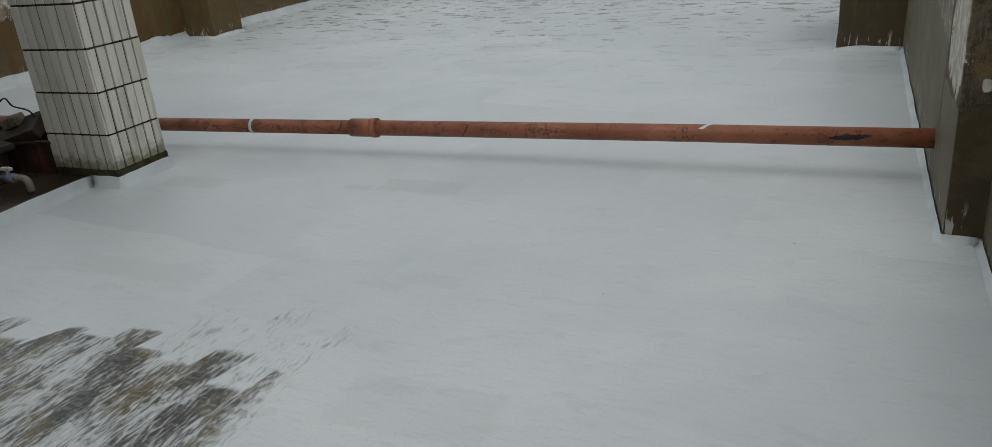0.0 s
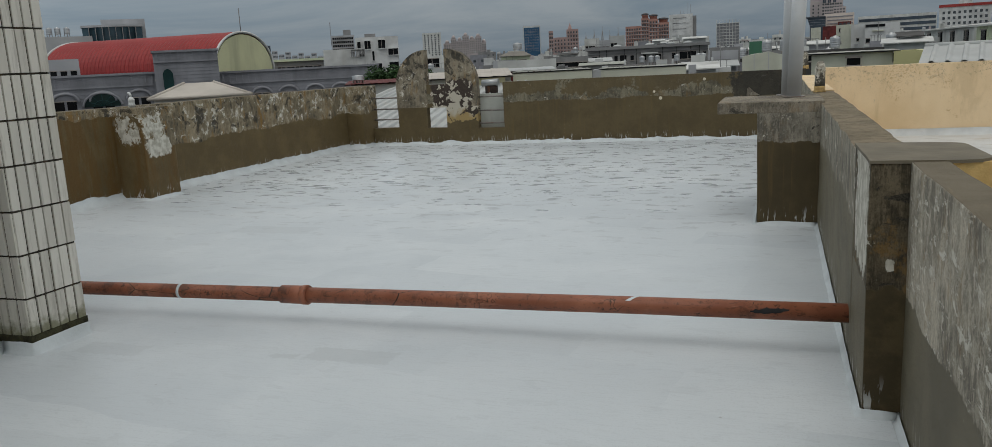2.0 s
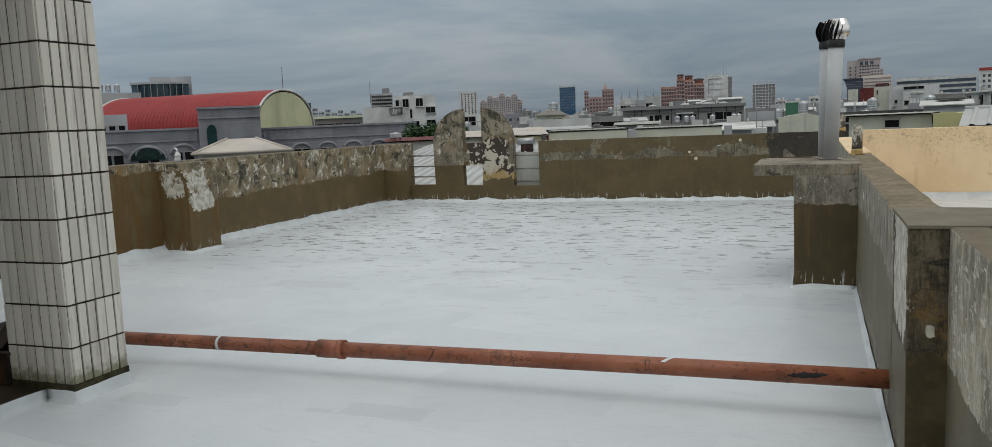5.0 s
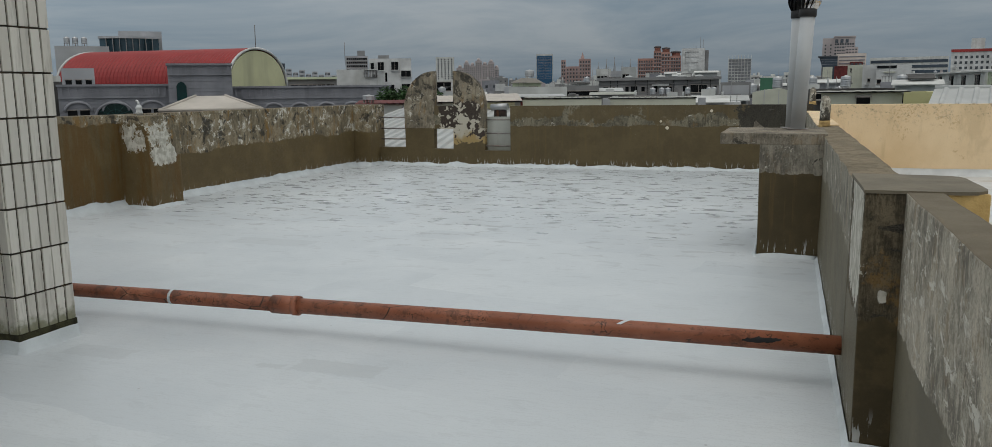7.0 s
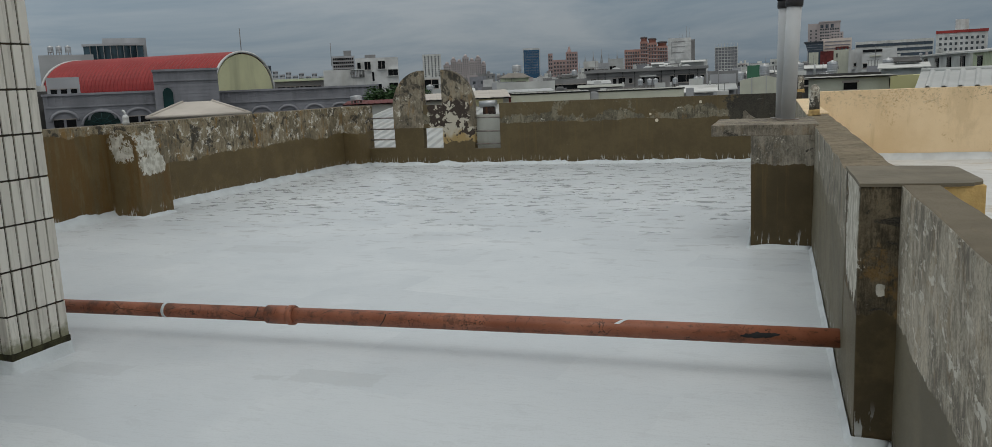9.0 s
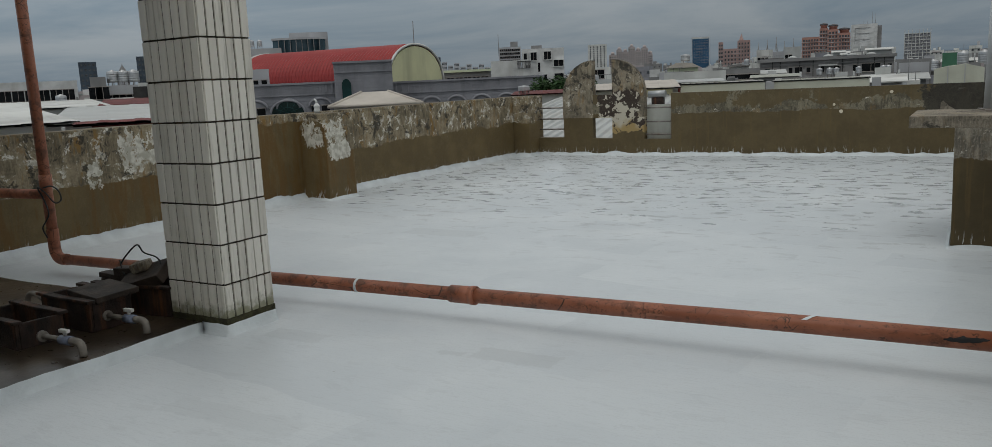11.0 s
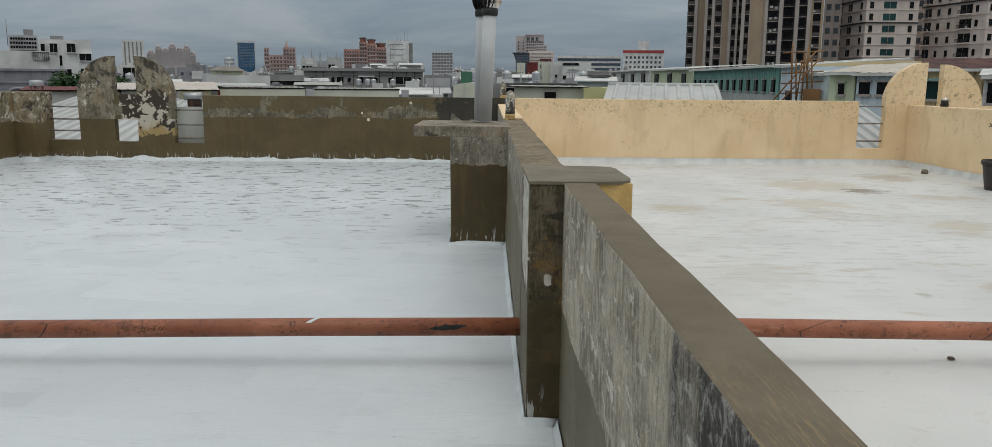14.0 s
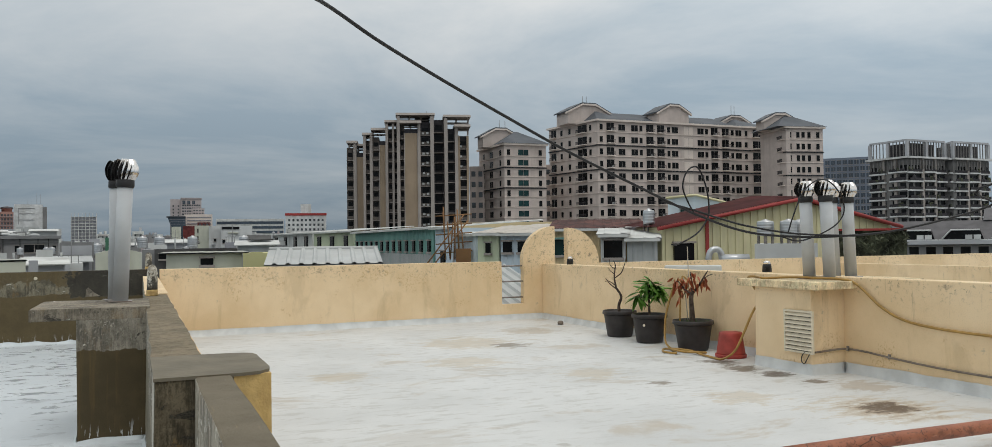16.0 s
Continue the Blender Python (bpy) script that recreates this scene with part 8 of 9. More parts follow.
part("red_edge", box(-iw / 2, iw / 2, -0.12, 0.0, ih, ih + 0.07), M_REDTRIM, ivy, "red roof edge")


def mansard():
    m, w = facing(49.0, 62.0, 60)
    root = thing("mansard_house", "long house under a dark slate mansard roof", "house", m)
    ze, zr = height(-0.35, 60), height(0.95, 62)
    part("wall", box(-w / 2, w / 2, 0, 10, 0, ze), M_GREY, root)
    part("roof", prism([(-0.3, ze), (2.2, zr), (8, zr), (10.3, ze)], -w / 2, w / 2, "x"), M_DARKSLATE, root)
    part("gutter", box(-w / 2, w / 2, -0.5, -0.3, ze - 0.15, ze + 0.1), M_MIDGREY, root)
    for k in range(5):
        x = -w / 2 + w * (k + 0.5) / 5
        dm = part("dormer", prism([(x - 1.0, ze + 0.17), (x + 1.3, ze + 0.17), (x + 1.1, ze + 0.72), (x - 0.5, ze + 0.72)], -0.05, 1.4, "y"), M_WINDOW, root, "dark glazed dormer")
        part("dormer_frame", tube([(x - 1.0, -0.1, ze + 0.2), (x - 0.5, -0.1, ze + 0.76), (x + 1.1, -0.1, ze + 0.76)], 0.05, 5), M_WHITE, dm)
        part("sill", box(x - 1.2, x + 1.5, -0.35, 0.1, ze + 0.02, ze + 0.16), M_WHITE, root)
        part("air_conditioner", box(x + 0.3, x + 0.68, -0.4, -0.12, ze + 0.17, ze + 0.45), M_WHITE, root)
        part("air_conditioner", box(x + 0.76, x + 1.14, -0.4, -0.12, ze + 0.17, ze + 0.45), M_WHITE, root)
    window_rows(root, -w / 2, w / 2, 0, ze - 0.55, 1, 14, 3, (0.55, 0.5))
    hipz = thing("roof_ridge", "small dark slate hip over a mansard", "roof", pose(0, 0, zr) @ m)
    part("roof", prism([(2.0, 0), (6, 0.9), (10, 0)], -1.5, 2.5, "x"), M_DARKSLATE, hipz)
    return root


mansard()

# --- the apartment blocks


def fin_tower():
    """A tall dark block of stepped bays: taupe fins, plain brown panels, balcony strips, and open frames on top."""
    d = 190.0
    m, full = facing(13.0, 21.7, d)
    mid = 17.35
    root = thing("apartment_tower", "dark apartment tower of stepped bays between taupe fins", "building", m, "tall apartment towers")

    def across(az):
        return d * math.tan(radians(az - mid))

    def up(el):
        return height(el, d)

    rng = random.Random(4)
    pitch = 2.36
    unit = mesh_of("air_conditioner", box(-0.26, 0.26, -0.5, 0.0, -0.22, 0.22), M_SHEETWHITE)

    def strip(az0, az1, el, back, kind):
        """One upright stretch of the front, from the street to its own top."""
        x0, x1, h = across(az0), across(az1), up(el)
        w = x1 - x0
        if kind == "fin":
            part("fin", box(x0, x1, back - 0.9, back + 4, 0, h), M_TAUPE, root)
            return
        if kind == "panel":
            part("panel", box(x0, x1, back - 0.45, back + 6, 0, h), M_BROWNFIN, root, "plain brown panel")
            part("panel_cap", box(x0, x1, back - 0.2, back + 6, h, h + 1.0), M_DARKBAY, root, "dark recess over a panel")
            for x in (x0 - 0.05, x1 - 0.13):
                part("panel_edge", box(x, x + 0.18, back - 0.55, back, 0, h), M_TAUPE, root)
            return
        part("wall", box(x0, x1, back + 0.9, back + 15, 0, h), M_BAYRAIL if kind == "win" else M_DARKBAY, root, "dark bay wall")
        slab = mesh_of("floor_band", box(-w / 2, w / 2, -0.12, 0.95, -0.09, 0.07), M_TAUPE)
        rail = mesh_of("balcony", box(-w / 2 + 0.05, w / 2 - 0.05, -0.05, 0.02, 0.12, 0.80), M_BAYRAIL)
        glass = window_mesh(max(0.5, w * 0.62), 1.2, M_WINDOW, sill=False)
        for r in range(14):
            z = h - 2.2 - r * pitch
            cx = (x0 + x1) / 2
            part("floor_band", slab, None, root, at=(cx, back, z - 0.9))
            part("window", glass, None, root, at=(cx, back + 0.9, z + 0.35))
            if kind != "glass":
                part("balcony", rail, None, root, at=(cx, back, z - 0.9))
            if kind == "ac" or (kind == "brown" and rng.random() < 0.5):
                for k in range(2 if kind == "ac" else 1):
                    part("air_conditioner", unit, None, root, at=(x0 + w * (0.28 + 0.44 * k) + rng.uniform(-0.1, 0.1), back + 0.3, z - 0.45 + rng.uniform(-0.1, 0.25)))
        if kind == "brown":
            for x in (x0, x1 - 0.5):
                part("pier", box(x, x + 0.5, back - 0.2, back + 1.0, 0, h), M_BROWNFIN, root, "brown corner pier")

    def frame_over(az0, az1, el, back, drop):
        """An open concrete frame on the roof: a top beam on posts, with a lower beam behind."""
        x0, x1, h = across(az0), across(az1), up(el)
        part("frame_top", prism([(back - 1.2, h - 0.55), (back + 4.5, h - 0.55), (back + 4.5, h), (back - 0.9, h)], x0 - 0.2, x1 + 0.2, "x"), M_TAUPE, root, "open frame on the roof")
        part("frame_beam", box(x0 + 0.3, x1 - 0.3, back + 2.6, back + 3.0, h - drop * 0.55, h - drop * 0.4), M_TAUPE, root)
        n = max(1, int((x1 - x0) / 2.2))
        for k in range(n + 1):
            x = x0 + (x1 - x0 - 0.35) * k / n
            part("frame_post", box(x, x + 0.35, back + 2.6, back + 3.0, h - drop, h - 0.5), M_TAUPE, root)

    for bay in ((13.0, 13.5, 6.9, 9, "win"), (13.5, 13.72, 7.2, 9, "fin"), (13.72, 14.26, 6.2, 9, "panel"),
                (14.24, 14.42, 7.7, 6, "fin"), (14.42, 14.7, 7.3, 6, "win"), (14.7, 14.9, 7.8, 6, "fin"),
                (14.9, 15.36, 7.5, 5, "win"), (15.38, 15.84, 6.9, 5, "panel"),
                (15.84, 16.02, 8.3, 3, "fin"), (16.02, 16.3, 8.0, 3, "win"), (16.3, 16.45, 8.3, 3, "fin"), (16.45, 16.63, 8.0, 3, "win"),
                (16.64, 16.86, 8.7, 0, "fin"), (16.86, 17.14, 8.1, 0, "win"), (17.15, 18.08, 7.55, 0, "panel"), (18.08, 18.27, 8.3, 0, "fin"), (18.27, 18.95, 8.35, 0, "ac"), (18.95, 19.2, 8.7, 0, "fin"),
                (19.2, 19.92, 8.6, 2, "glass"),
                (19.92, 20.15, 8.6, 0, "fin"), (20.15, 20.65, 7.9, 0, "glass"), (20.65, 20.87, 8.1, 0, "fin"), (20.87, 21.62, 7.4, 0, "brown")):
        strip(*bay)
    for bay in ((13.08, 13.72, 7.35, 9, 2.0), (13.72, 14.3, 7.2, 11, 2.4), (14.23, 14.9, 7.8, 6, 1.8), (14.86, 15.95, 8.1, 5, 2.6), (15.83, 16.64, 8.55, 3, 1.8), (16.63, 19.21, 8.92, 0, 2.6), (16.9, 18.27, 8.35, -1, 2.2), (19.92, 21.7, 8.8, 0, 3.2), (20.65, 21.66, 8.1, -1, 2.0)):
        frame_over(*bay)
    part("stair_head", box(across(17.9), across(18.9), 3, 9, up(8.3), up(8.75)), M_DARKBAY, root, "dark stair head")
    part("mast", tube([(across(18.75), 4, up(8.7)), (across(18.75), 4, up(9.25))], 0.07, 4), M_GREY, root)
    block("apartment_tower", "lower link block between apartment towers", 21.65, 22.7, 205, 5.25, M_BEIGE, 12, rows=9, cols=2, pitch=2.6, size=(1.0, 1.3), group="tall apartment towers")


fin_tower()


def wall_run(root, p0, p1, h, material, depth, floors, pitch, first, bays, base=0.0):
    """One face of a block from p0 to p1 (places on the street): wall, window and balcony parts."""
    along = p1 - p0
    w = along.length
    turn = math.degrees(math.atan2(along.y, along.x))
    inv = root.matrix_basis.inverted()
    m = inv @ pose(p0.x, p0.y, p0.z, 0, 0, turn)
    part("wall", box(0, w, 0, depth, 0, h), material, root, at=m)
    for f0, kind in bays:
        x = w * f0
        for r in range(floors):
            z = h - first - r * pitch
            if kind == "w":
                part("window", window_mesh(1.8, 1.4, M_WINDOW), None, root, at=m @ pose(x, 0, z))
            elif kind == "n":
                part("window", window_mesh(0.8, 1.3, M_WINDOW), None, root, at=m @ pose(x, 0, z))
            elif kind == "t":
                part("window", window_mesh(2.6, 1.3, M_TEALGLASS), None, root, at=m @ pose(x, 0, z))
            elif kind in "bB":
                wide = 3.4 if kind == "B" else 2.0
                key = "balcony" + kind
                if key not in WINDOWS:
                    bm = bmesh.new()
                    bars = int(wide / 0.20)
                    for k in range(bars + 1):
                        x_ = -wide / 2 + wide * k / bars
                        add_box(bm, x_ - 0.025, x_ + 0.025, -0.78, -0.74, -0.86, -0.12)
                    add_box(bm, -wide / 2 - 0.04, wide / 2 + 0.04, -0.80, -0.72, -0.16, -0.08)
                    count = len(bm.faces)
                    add_box(bm, -wide / 2 - 0.06, wide / 2 + 0.06, -0.80, 0.02, -1.06, -0.86)
                    bm.faces.ensure_lookup_table()
                    for face in bm.faces[count:]:
                        face.material_index = 1
                    WINDOWS[key] = mesh_of("balcony", bm, M_DARKBAY)
                    WINDOWS[key].materials.append(M_BEIGEPALE)
                part("window", window_mesh(wide, 2.0, M_WINDOW), None, root, at=m @ pose(x, 0, z))
                balcony = part("balcony", WINDOWS[key], None, root, "dark railed balcony", at=m @ pose(x, 0, z))
                if (r * 7 + int(f0 * 100)) % 3 == 0:
                    part("air_conditioner", window_mesh(0.55, 0.45, M_WHITE, sill=False), None, balcony, at=(wide * 0.2, -0.35, -0.6))
            elif kind == "s":
                part("window", window_mesh(2.6, 2.1, M_BEIGEPALE, 0.06), None, root, at=m @ pose(x, 0, z))
    for r in (2, 4):
        part("band", box(-0.1, w + 0.1, -0.3, 0.0, h - first - (r - 0.5) * pitch - 0.1, h - first - (r - 0.5) * pitch + 0.12), M_DARKBAY, root, "dark string course", at=m)
    for r in range(floors):
        part("ledge", box(0, w, -0.16, 0.0, h - first - (r + 0.5) * pitch + 0.24, h - first - (r + 0.5) * pitch + 0.36), M_BEIGEPALE, root, at=m)
    part("cornice", box(-0.4, w + 0.4, -0.6, depth + 0.4, h, h + 0.45), M_BEIGEPALE, root, at=m)
    return m, w


def hip_over(root, m, x0, x1, y0, y1, z, rise, shrink=0.42):
    bm = bmesh.new()
    c = [bm.verts.new(q) for q in ((x0, y0, z), (x1, y0, z), (x1, y1, z), (x0, y1, z))]
    ym = (y0 + y1) / 2
    s0 = min((x1 - x0) / 2 * 0.98, (y1 - y0) / 2 * shrink * 2)
    r = [bm.verts.new((x0 + s0, ym, z + rise)), bm.verts.new((x1 - s0, ym, z + rise))]
    for f in ((c[0], c[1], r[1], r[0]), (c[1], c[2], r[1]), (c[2], c[3], r[0], r[1]), (c[3], c[0], r[0]), (c[3], c[2], c[1], c[0])):
        bm.faces.new(f)
    part("roof", bm, M_SLATE, root, "hipped slate roof", at=m)


def gablet(root, m, x, y, z, w, h, deep=6.0):
    """A raised gable front on a roof, pale, under its own small roof."""
    part("gable", prism([(x - w / 2, z), (x + w / 2, z), (x + w / 2, z + h * 0.55), (x + w * 0.16, z + h * 0.9), (x - w * 0.16, z + h * 0.9), (x - w / 2, z + h * 0.55)], y, y + deep, "y"), M_BEIGE, root, "raised gable", at=m)
    line = [(x - w / 2 - 0.7, z + h * 0.50), (x - w * 0.16, z + h * 0.92), (x + w * 0.16, z + h * 0.92), (x + w / 2 + 0.7, z + h * 0.50)]
    part("verge", prism(line + [(p, q - 0.4) for p, q in line[::-1]], y - 0.5, y + 0.1, "y"), M_BEIGEPALE, root, at=m)
    part("roof", prism([(p, q + 0.3) for p, q in line] + line[::-1], y - 0.3, y + deep + 0.3, "y"), M_SLATE, root, "slate roof", at=m)


def apartment_row():
    lab = "beige tiled apartment block under slate roofs"
    c0, c1, c2 = flat_at(27.25, 211), flat_at(30.6, 196), flat_at(41.83, 225)
    root = thing("apartment_block", lab, "building", tuple(c1), "beige apartment blocks")
    h = height(8.15, 198)
    wall_run(root, c0, c1, h, M_BEIGE, 14, 10, 2.93, 1.35, ((0.10, "b"), (0.27, "n"), (0.44, "n"), (0.70, "B"), (0.86, "n")))
    m, w = wall_run(root, c1, c2, h, M_BEIGE, 15, 10, 2.93, 1.35, ((0.019, "n"), (0.068, "b"), (0.131, "w"), (0.202, "w"), (0.238, "n"), (0.288, "b"), (0.35, "b"), (0.396, "n"), (0.432, "w"), (0.512, "s"), (0.584, "w"), (0.62, "n"), (0.667, "b"), (0.735, "b"), (0.778, "n"), (0.816, "w"), (0.864, "n"), (0.941, "B")))
    hip_over(root, m, -0.5, w * 0.15, -0.5, 15.5, h + 0.45, 3.2)
    hip_over(root, m, w * 0.10, w * 0.82, 0.8, 14.5, h + 0.45, 2.9, 0.2)
    hip_over(root, m, w * 0.8, w + 0.4, -0.5, 15.5, h + 0.45, 3.0)
    gablet(root, m, 1.5, 7.0, h + 0.2, 11.5, 5.4)
    gablet(root, m, 21.3, -0.4, h + 0.2, 8.6, 5.0)
    gablet(root, m, 46.5, 8.0, h + 0.4, 9.0, 4.4)
    for x in (1.5 - 0.5, 1.5 + 0.5, 46.5 - 0.5, 46.5 + 0.5):
        part("mast", tube([(x, 9, h + 4.3), (x, 9, h + 7.4)], 0.07, 4), M_GREY, root, at=m)
    # the block farther right, set back
    a, b, c = flat_at(41.95, 216), flat_at(43.0, 205), flat_at(45.25, 210)
    root2 = thing("apartment_block", lab, "building", tuple(b), "beige apartment blocks")
    h2 = height(7.15, 206)
    wall_run(root2, a, b, h2, M_BEIGE, 1.0, 10, 2.75, 1.5, ((0.40, "B"), (0.78, "B")))
    m2, w2 = wall_run(root2, b, c, h2, M_BEIGE, 12, 10, 2.75, 1.5, ((0.1, "n"), (0.32, "n"), (0.46, "n"), (0.62, "n"), (0.86, "n")))
    hip_over(root2, m2, -2.5, w2 + 0.7, -0.7, 12.5, h2 + 0.45, 3.4)
    gablet(root2, m2, 2.05, 6.0, h2 + 0.4, 8.4, 4.4, 4.0)
    # the block farther left
    a, b, c = flat_at(22.35, 208), flat_at(24.1, 194), flat_at(27.0, 198)
    root3 = thing("apartment_block", lab, "building", tuple(b), "beige apartment blocks")
    h3 = height(6.65, 196)
    wall_run(root3, a, b, h3, M_BEIGE, 1.0, 9, 2.43, 1.7, ((0.2, "n"), (0.5, "w"), (0.85, "n")))
    m3, w3 = wall_run(root3, b, c, h3, M_BEIGE, 12, 9, 2.43, 1.7, ((0.1, "n"), (0.45, "t"), (0.86, "n")))
    hip_over(root3, m3, -0.8, w3 + 0.8, -0.8, 13, h3 + 0.45, 3.6)
    gablet(root3, m3, w3 * 0.16, 7.0, h3 + 0.2, 9.2, 5.0, 4.0)
    for x in (w3 * 0.2, w3 * 0.34):
        part("mast", tube([(x, 9, h3 + 4), (x, 9, h3 + 7.2)], 0.07, 4), M_GREY, root3, at=m3)
    block("apartment_block", "lower beige block between apartment blocks", 26.9, 27.5, 215, 5.3, M_BEIGE, 8, rows=8, cols=1, pitch=2.75, size=(1.4, 1.3))


apartment_row()
block("office_tower", "navy glass tower behind apartments", 45.2, 48.2, 270, 5.1, M_NAVYWALL, 14, rows=12, cols=8, pitch=2.0, size=(1.2, 1.3), glass=M_NAVY, first=1.4)


def banded_block(corners, el, label):
    """Dark modern flats seen over a corner: white floor slabs, railed balconies with plants and a slatted roof screen. corners: (bearing, distance) along the two faces."""
    pts = [flat_at(*q) for q in corners]
    h = height(el, corners[1][1])
    root = thing("modern_apartment_block", label, "building", tuple(pts[1]), "modern banded flats")
    rng = random.Random(int(corners[0][0]))
    slat = mesh_of("slat", box(-0.06, 0.06, -0.07, 0.07, -1.45, 1.45), M_FLATWALL)
    dark_slat = mesh_of("slat", box(-0.06, 0.06, -0.1, 0.1, -0.9, 0.9), M_FLATWALL)
    for p0, p1 in zip(pts, pts[1:]):
        along = p1 - p0
        w = along.length
        m = root.matrix_basis.inverted() @ pose(p0.x, p0.y, p0.z, 0, 0, math.degrees(math.atan2(along.y, along.x)))
        deep = 6.0 if w > 7 else 0.6
        part("wall", box(0, w, 0, deep, 0, h - 3.3), M_FLATWALL, root, at=m)
        part("roof_slab", box(-0.5, w + 0.5, -0.8, deep, h - 3.55, h - 3.2), M_WHITE, root, "white roof slab", at=m)
        part("screen_rail", box(0, w, -0.2, 0.2, h - 0.35, h), M_MIDGREY, root, at=m)
        if deep > 1:
            part("penthouse", box(w * 0.28, w * 0.93, 1.6, 5.5, h - 3.2, h - 0.6), M_DARKBAY, root, at=m)
        for f in (0.0, 0.5, 1.0):
            part("screen_post", box(-0.25, 0.25, -0.25, 0.25, h - 3.2, h - 0.35), M_MIDGREY, root, at=m @ pose(w * f, 0, 0))
        n = int(w / 0.72)
        for i in range(n + 1):
            part("slat", slat, None, root, at=m @ pose(w * i / n, 0, h - 1.8))
        groups = ((0.0, 0.36), (0.40, 0.70), (0.72, 1.0)) if w > 9 else ((0.0, 0.45), (0.55, 1.0))
        for r in range(11):
            z = h - 6.2 - r * 1.65
            for g, (f0, f1) in enumerate(groups):
                x0, x1 = w * f0, w * f1
                out = 0.62 if (r + g) % 2 else 0.45
                lift = 0.12 if g == 1 else 0.0
                part("floor_slab", box(x0, x1, -out, 0, z - 0.12 + lift, z + 0.16 + lift), M_WHITE, root, "white floor slab", at=m)
                part("balcony_rail", box(x0 + 0.1, x1 - 0.1, -out + 0.05, -out + 0.10, z + 0.16 + lift, z + 0.68 + lift), M_DARKBAY, root, "dark rail", at=m)
                cols = max(2, int((x1 - x0) / 1.25))
                for k in range(cols):
                    wide = (x1 - x0) / cols * rng.uniform(0.5, 0.85)
                    pane = window_mesh(round(wide * 5) / 5, 1.1, M_WINDOW, sill=False)
                    part("window", pane, None, root, at=m @ pose(x0 + (x1 - x0) * (k + 0.5) / cols, 0, z + 0.88))
                for k in range(2):
                    if rng.random() < 0.7:
                        part("planter", cut(box(-0.4, 0.4, -0.16, 0.16, 0, rng.uniform(0.4, 1.0)), 0.3, 0.12, r), M_IVY if rng.random() < 0.6 else M_DARKBAY, root, "balcony plants", at=m @ pose(rng.uniform(x0 + 0.4, x1 - 0.4), -out + 0.22, z + 0.16))
            if r == 0:
                for i in range(int(w / 0.8)):
                    part("slat", dark_slat, None, root, at=m @ pose(0.4 + 0.8 * i, -0.5, z + 1.5))
        for f in (0.38, 0.71):
            part("pier", box(-0.3, 0.3, -0.35, 0.1, 0, h - 3.5), M_TAUPE, root, at=m @ pose(w * f, 0, 0))
    return root


banded_block(((48.02, 175), (50.11, 170), (52.15, 178)), 6.07, "dark modern flats with white floor slabs")
banded_block(((52.05, 183), (52.6, 178), (54.45, 186)), 5.77, "dark modern flats with white floor slabs")


def tree(az, el_top, d, spread, label, seed):
    rng = random.Random(seed)
    p = flat_at(az, d)
    top = height(el_top, d)
    root = thing("tree", label, "tree", tuple(p), "trees among the houses")
    trunk = tube([(0, 0, 0), (0.2, 0.1, top * 0.35), (0.0, 0.2, top * 0.62)], 0.28, 8, 0.12)
    part("trunk", trunk, M_BARK, root)
    limbs = []
    for k in range(7):
        a = k * 0.9 + rng.uniform(-0.3, 0.3)
        tip = Vector((spread * 0.65 * math.cos(a), spread * 0.65 * math.sin(a), top * rng.uniform(0.72, 0.9)))
        part("limb", tube([(0.1, 0.1, top * rng.uniform(0.4, 0.6)), tip * 0.6 + Vector((0, 0, top * 0.25)), tip], 0.10, 6, 0.03), M_BARK, root)
        limbs.append(tip)
    crown = bmesh.new()
    verts, faces = [], []
    for k in range(5200):
        c = rng.choice(limbs) if rng.random() < 0.75 else Vector((0, 0, top * 0.85))
        v = Vector((rng.gauss(0, 1), rng.gauss(0, 1), rng.gauss(0, 0.75)))
        q = c + v.normalized() * spread * 0.42 * rng.random() ** 0.4
        if q.z > top:
            q.z = top - rng.random() * 0.4
        size = rng.uniform(0.08, 0.17)
        n1 = Vector((rng.uniform(-1, 1), rng.uniform(-1, 1), rng.uniform(-0.6, 0.6))) * size
        n2 = Vector((rng.uniform(-1, 1), rng.uniform(-1, 1), rng.uniform(-0.6, 0.6))) * size
        i = len(verts)
        verts += [q + n1, q + n2, q - n1, q - n2]
        faces.append((i, i + 1, i + 2, i + 3))
    me = bpy.data.meshes.new("crown")
    me.from_pydata([v.to_tuple() for v in verts], [], faces)
    me.materials.append(M_TREELEAF)
    crown.free()
    part("crown", me, None, root)
    return root


tree(-26.6, 1.35, 72, 2.3, "dense dark green tree behind the hall", 1)
tree(-25.2, 1.05, 68, 2.0, "dense dark green tree among roofs", 2)
tree(-23.2, 0.75, 70, 1.8, "small green tree among roofs", 3)
tree(-0.3, 0.35, 190, 3.2, "green tree among distant houses", 4)
tree(5.2, 0.1, 100, 2.2, "green tree beside a white house", 5)


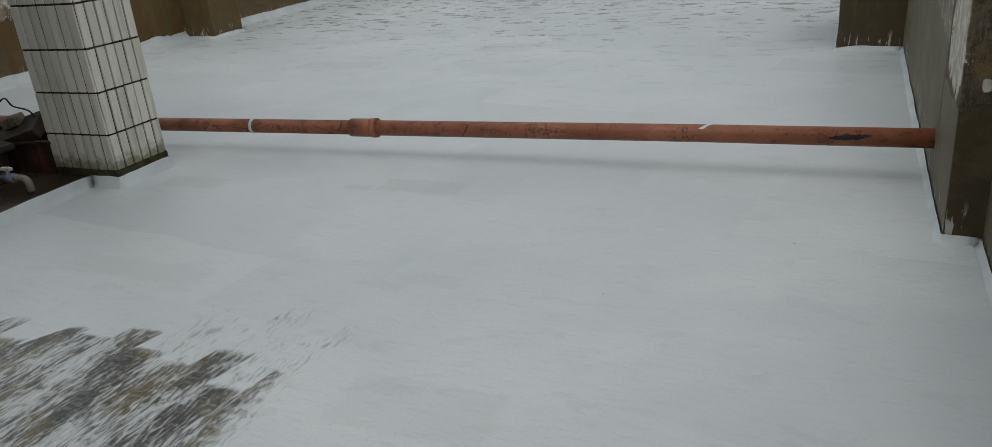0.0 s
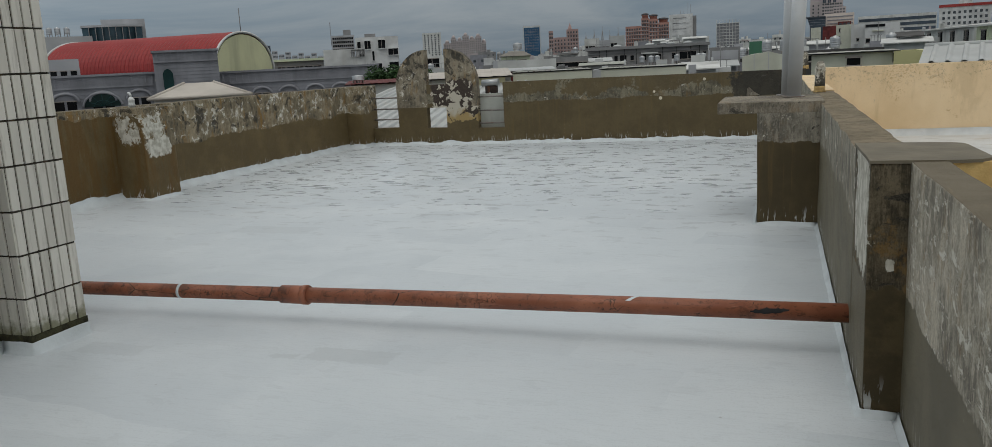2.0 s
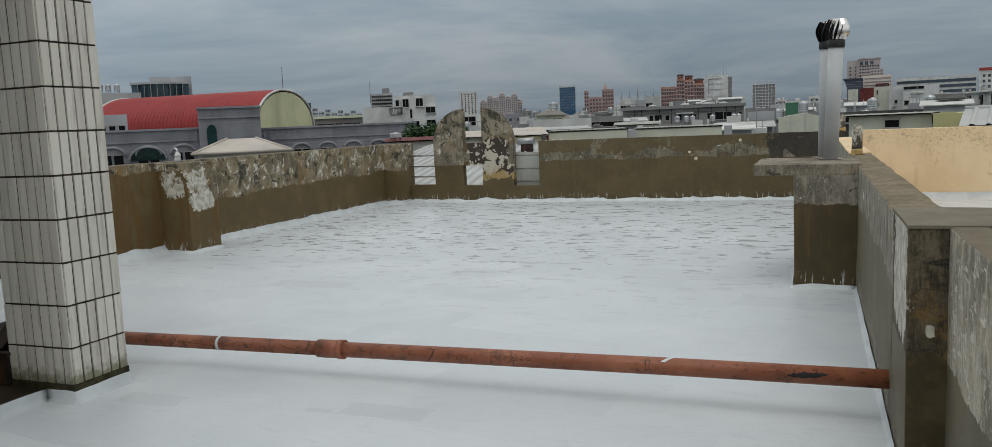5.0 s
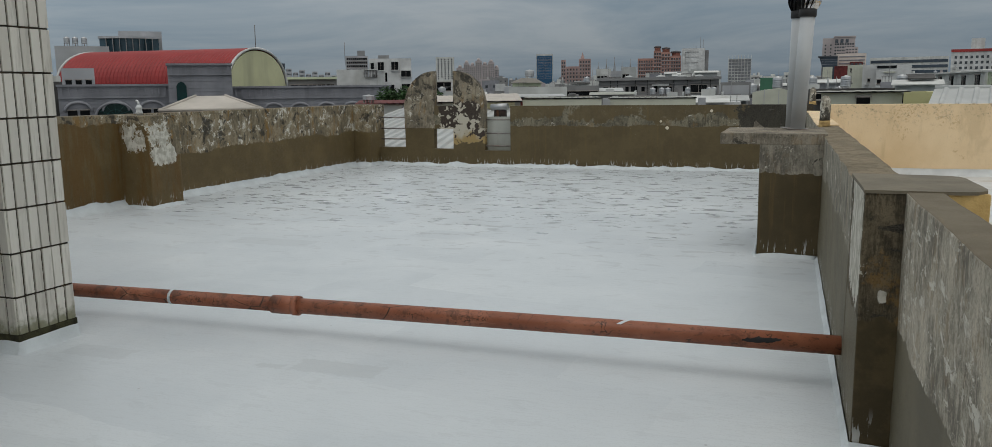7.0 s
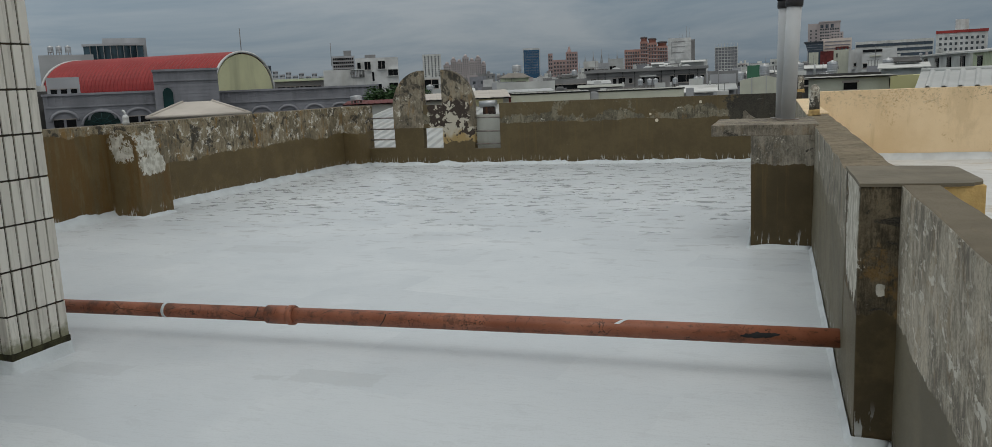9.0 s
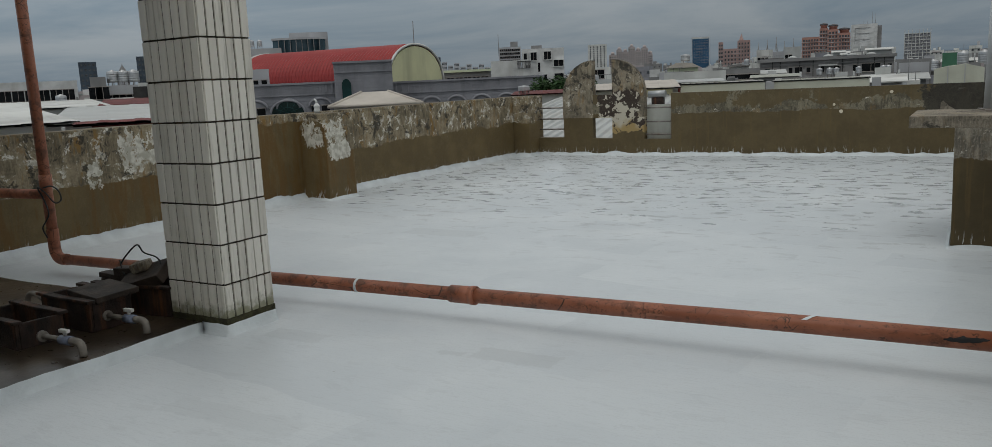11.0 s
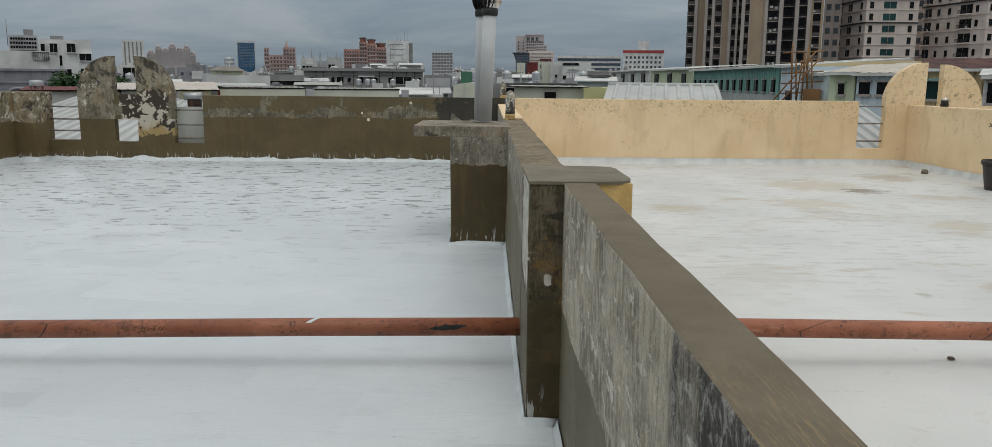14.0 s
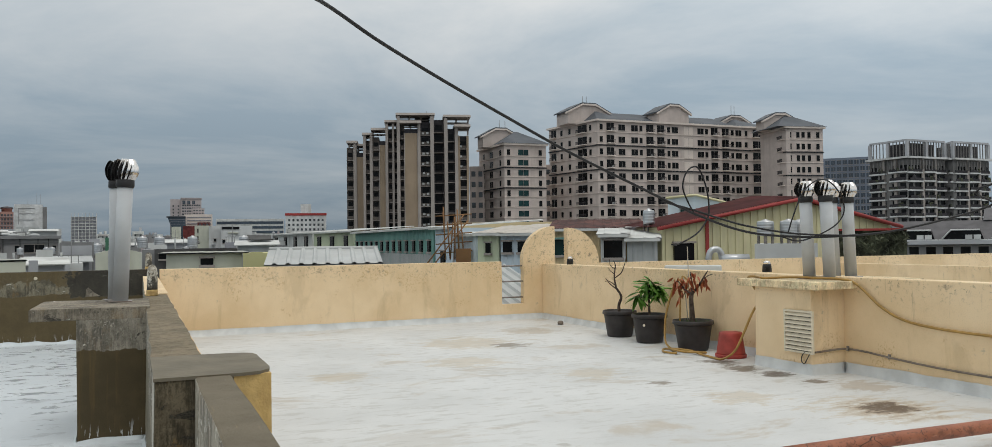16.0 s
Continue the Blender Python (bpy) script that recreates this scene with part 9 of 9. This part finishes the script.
def infill():
    """Low houses filling the flat town out to the skyline."""
    rng = random.Random(21)
    mats = (M_WHITE, M_GREY, M_MIDGREY, M_SHEETGREY, M_MIDGREY, M_SHEETGREY, M_MAUVE, M_WHITE, M_GREY, M_STONE)
    words = {"white_render": "white", "grey_render": "grey", "mid_grey_tile": "grey tiled", "pale_grey_sheet": "pale sheet-walled", "beige_tile_facade": "beige", "cream_ribbed_sheet": "cream", "mauve_stone_facade": "mauve-grey", "ochre_wall": "ochre", "grey_brick_facade": "grey brick"}
    az = -68.0
    for ring, d0, lo, hi, wide in ((0, 70, -1.5, -0.55, 3.2), (1, 130, -0.6, 0.25, 2.3), (2, 240, -0.1, 0.75, 1.6), (3, 460, 0.25, 0.95, 1.0)):
        az = -68.0
        while az < 60:
            step = wide * rng.uniform(0.5, 1.3)
            d = d0 * rng.uniform(0.9, 1.25)
            el = rng.uniform(lo, hi)
            clear = (ring == 0 and (-49 < az < -26 or 8 < az < 50)) or (ring > 0 and 12 < az < 47) or (ring == 1 and -48 < az < -25)
            if not clear:
                mat = rng.choice(mats)
                storeys = 2 if ring < 2 else 1
                made = block("town_house", f"{words[mat.name]} low town house with a flat roof", az, az + step * 0.95, d, el, mat, d0 * 0.08, rows=storeys, cols=max(2, int(step * d / 57 / 2.6)), pitch=3.0, size=(0.8, 0.8), skip=0.3, seed=int(az * 7), parapet=0.4)
                root, w, h, dep = made
                for k in range(rng.randrange(1, 4)):
                    bw, bx = w * rng.uniform(0.08, 0.3), rng.uniform(-0.35, 0.35) * w
                    part("roof_room", box(bx - bw / 2, bx + bw / 2, dep * 0.3, dep * 0.8, h - 0.5, h + rng.uniform(0.3, 1.5) * (0.5 + 0.3 * ring)), rng.choice(mats), root, "small rooftop room")
                if rng.random() < 0.6:
                    part("awning", box(-w * 0.3, w * rng.uniform(0.1, 0.4), -0.8, 0.0, h - 1.2, h - 1.1), rng.choice((M_SHEETGREY, M_TEAL, M_MAROON)), root, "sheet awning")
                if rng.random() < 0.4 and ring < 3:
                    water_tank(bearing(az + step * rng.uniform(0.2, 0.8), el, d + 2) + Vector((0, 0, 0.4)), 0.4, 0.9)
            az += step


infill()


def roof_clutter():
    """Stair heads, plant boxes, lean-to roofs, tanks and aerials crowding the nearer roofs."""
    rng = random.Random(77)
    tones = ((M_GREY, "dark grey"), (M_MIDGREY, "grey"), (M_SHEETGREY, "pale sheet-clad"), (M_WHITE, "white"), (M_DARKROOF, "tarred black"), (M_SHEETWHITE, "white sheet-clad"), (M_STONE, "grey brick"))
    for a0, a1, count, lo, hi, near, far in ((-24.0, -13.0, 22, -0.45, 0.40, 75, 135), (-13.0, -4.6, 8, -1.2, -0.85, 45, 62), (-13.0, -4.6, 14, 0.65, 0.98, 130, 175), (-3.2, 8.4, 34, -0.55, 0.55, 62, 140), (-56.0, -47.5, 8, -0.3, 0.9, 70, 120)):
        for k in range(count):
            az = rng.uniform(a0, a1)
            d = rng.uniform(near, far)
            wide = rng.uniform(0.9, 3.6) / d * 57.3
            el = rng.uniform(lo, hi)
            mat, word = rng.choice(tones)
            root, w, h, dep = block("stair_head", f"{word} stair head room among the houses", az, az + wide, d, el, mat, rng.uniform(2, 5), rows=1 if rng.random() < 0.6 else 0, cols=max(1, int(wide * d / 57.3 / 1.3)), size=(0.6, 0.6), first=0.9, parapet=0.0, category="stair head", group="stair heads on the roofs", seed=k)
            pick = rng.random()
            if pick < 0.4:
                part("roof_sheet", prism([(-0.5, h + 0.02), (dep + 0.2, h + 0.35), (dep + 0.2, h + 0.41), (-0.5, h + 0.08)], -w / 2 - 0.25, w / 2 + 0.25, "x"), rng.choice((M_SHEETWHITE, M_SHEETGREY, M_DARKROOF)), root, "lean-to sheet roof")
            elif pick < 0.7:
                part("plant_box", box(-w * 0.3, w * 0.1, 0.4, 1.2, h, h + rng.uniform(0.35, 0.8)), M_SHEETGREY, root, "metal plant box")
                part("vent_pipe", tube([(w * 0.3, 0.5, h), (w * 0.3, 0.5, h + rng.uniform(0.5, 1.1))], 0.07, 6), M_SHEETWHITE, root)
            else:
                part("aerial", tube([(w * 0.2, 1.0, h), (w * 0.2, 1.0, h + rng.uniform(0.9, 2.0))], 0.03, 4), M_GREY, root)
                part("rail", box(-w / 2, w / 2, 0.0, 0.04, h + 0.45, h + 0.5), M_GREY, root)
                for q in range(4):
                    part("post", box(-0.02, 0.02, 0.0, 0.04, h, h + 0.45), M_GREY, root, at=(-w / 2 + w * (q + 0.5) / 4, 0, 0))


roof_clutter()
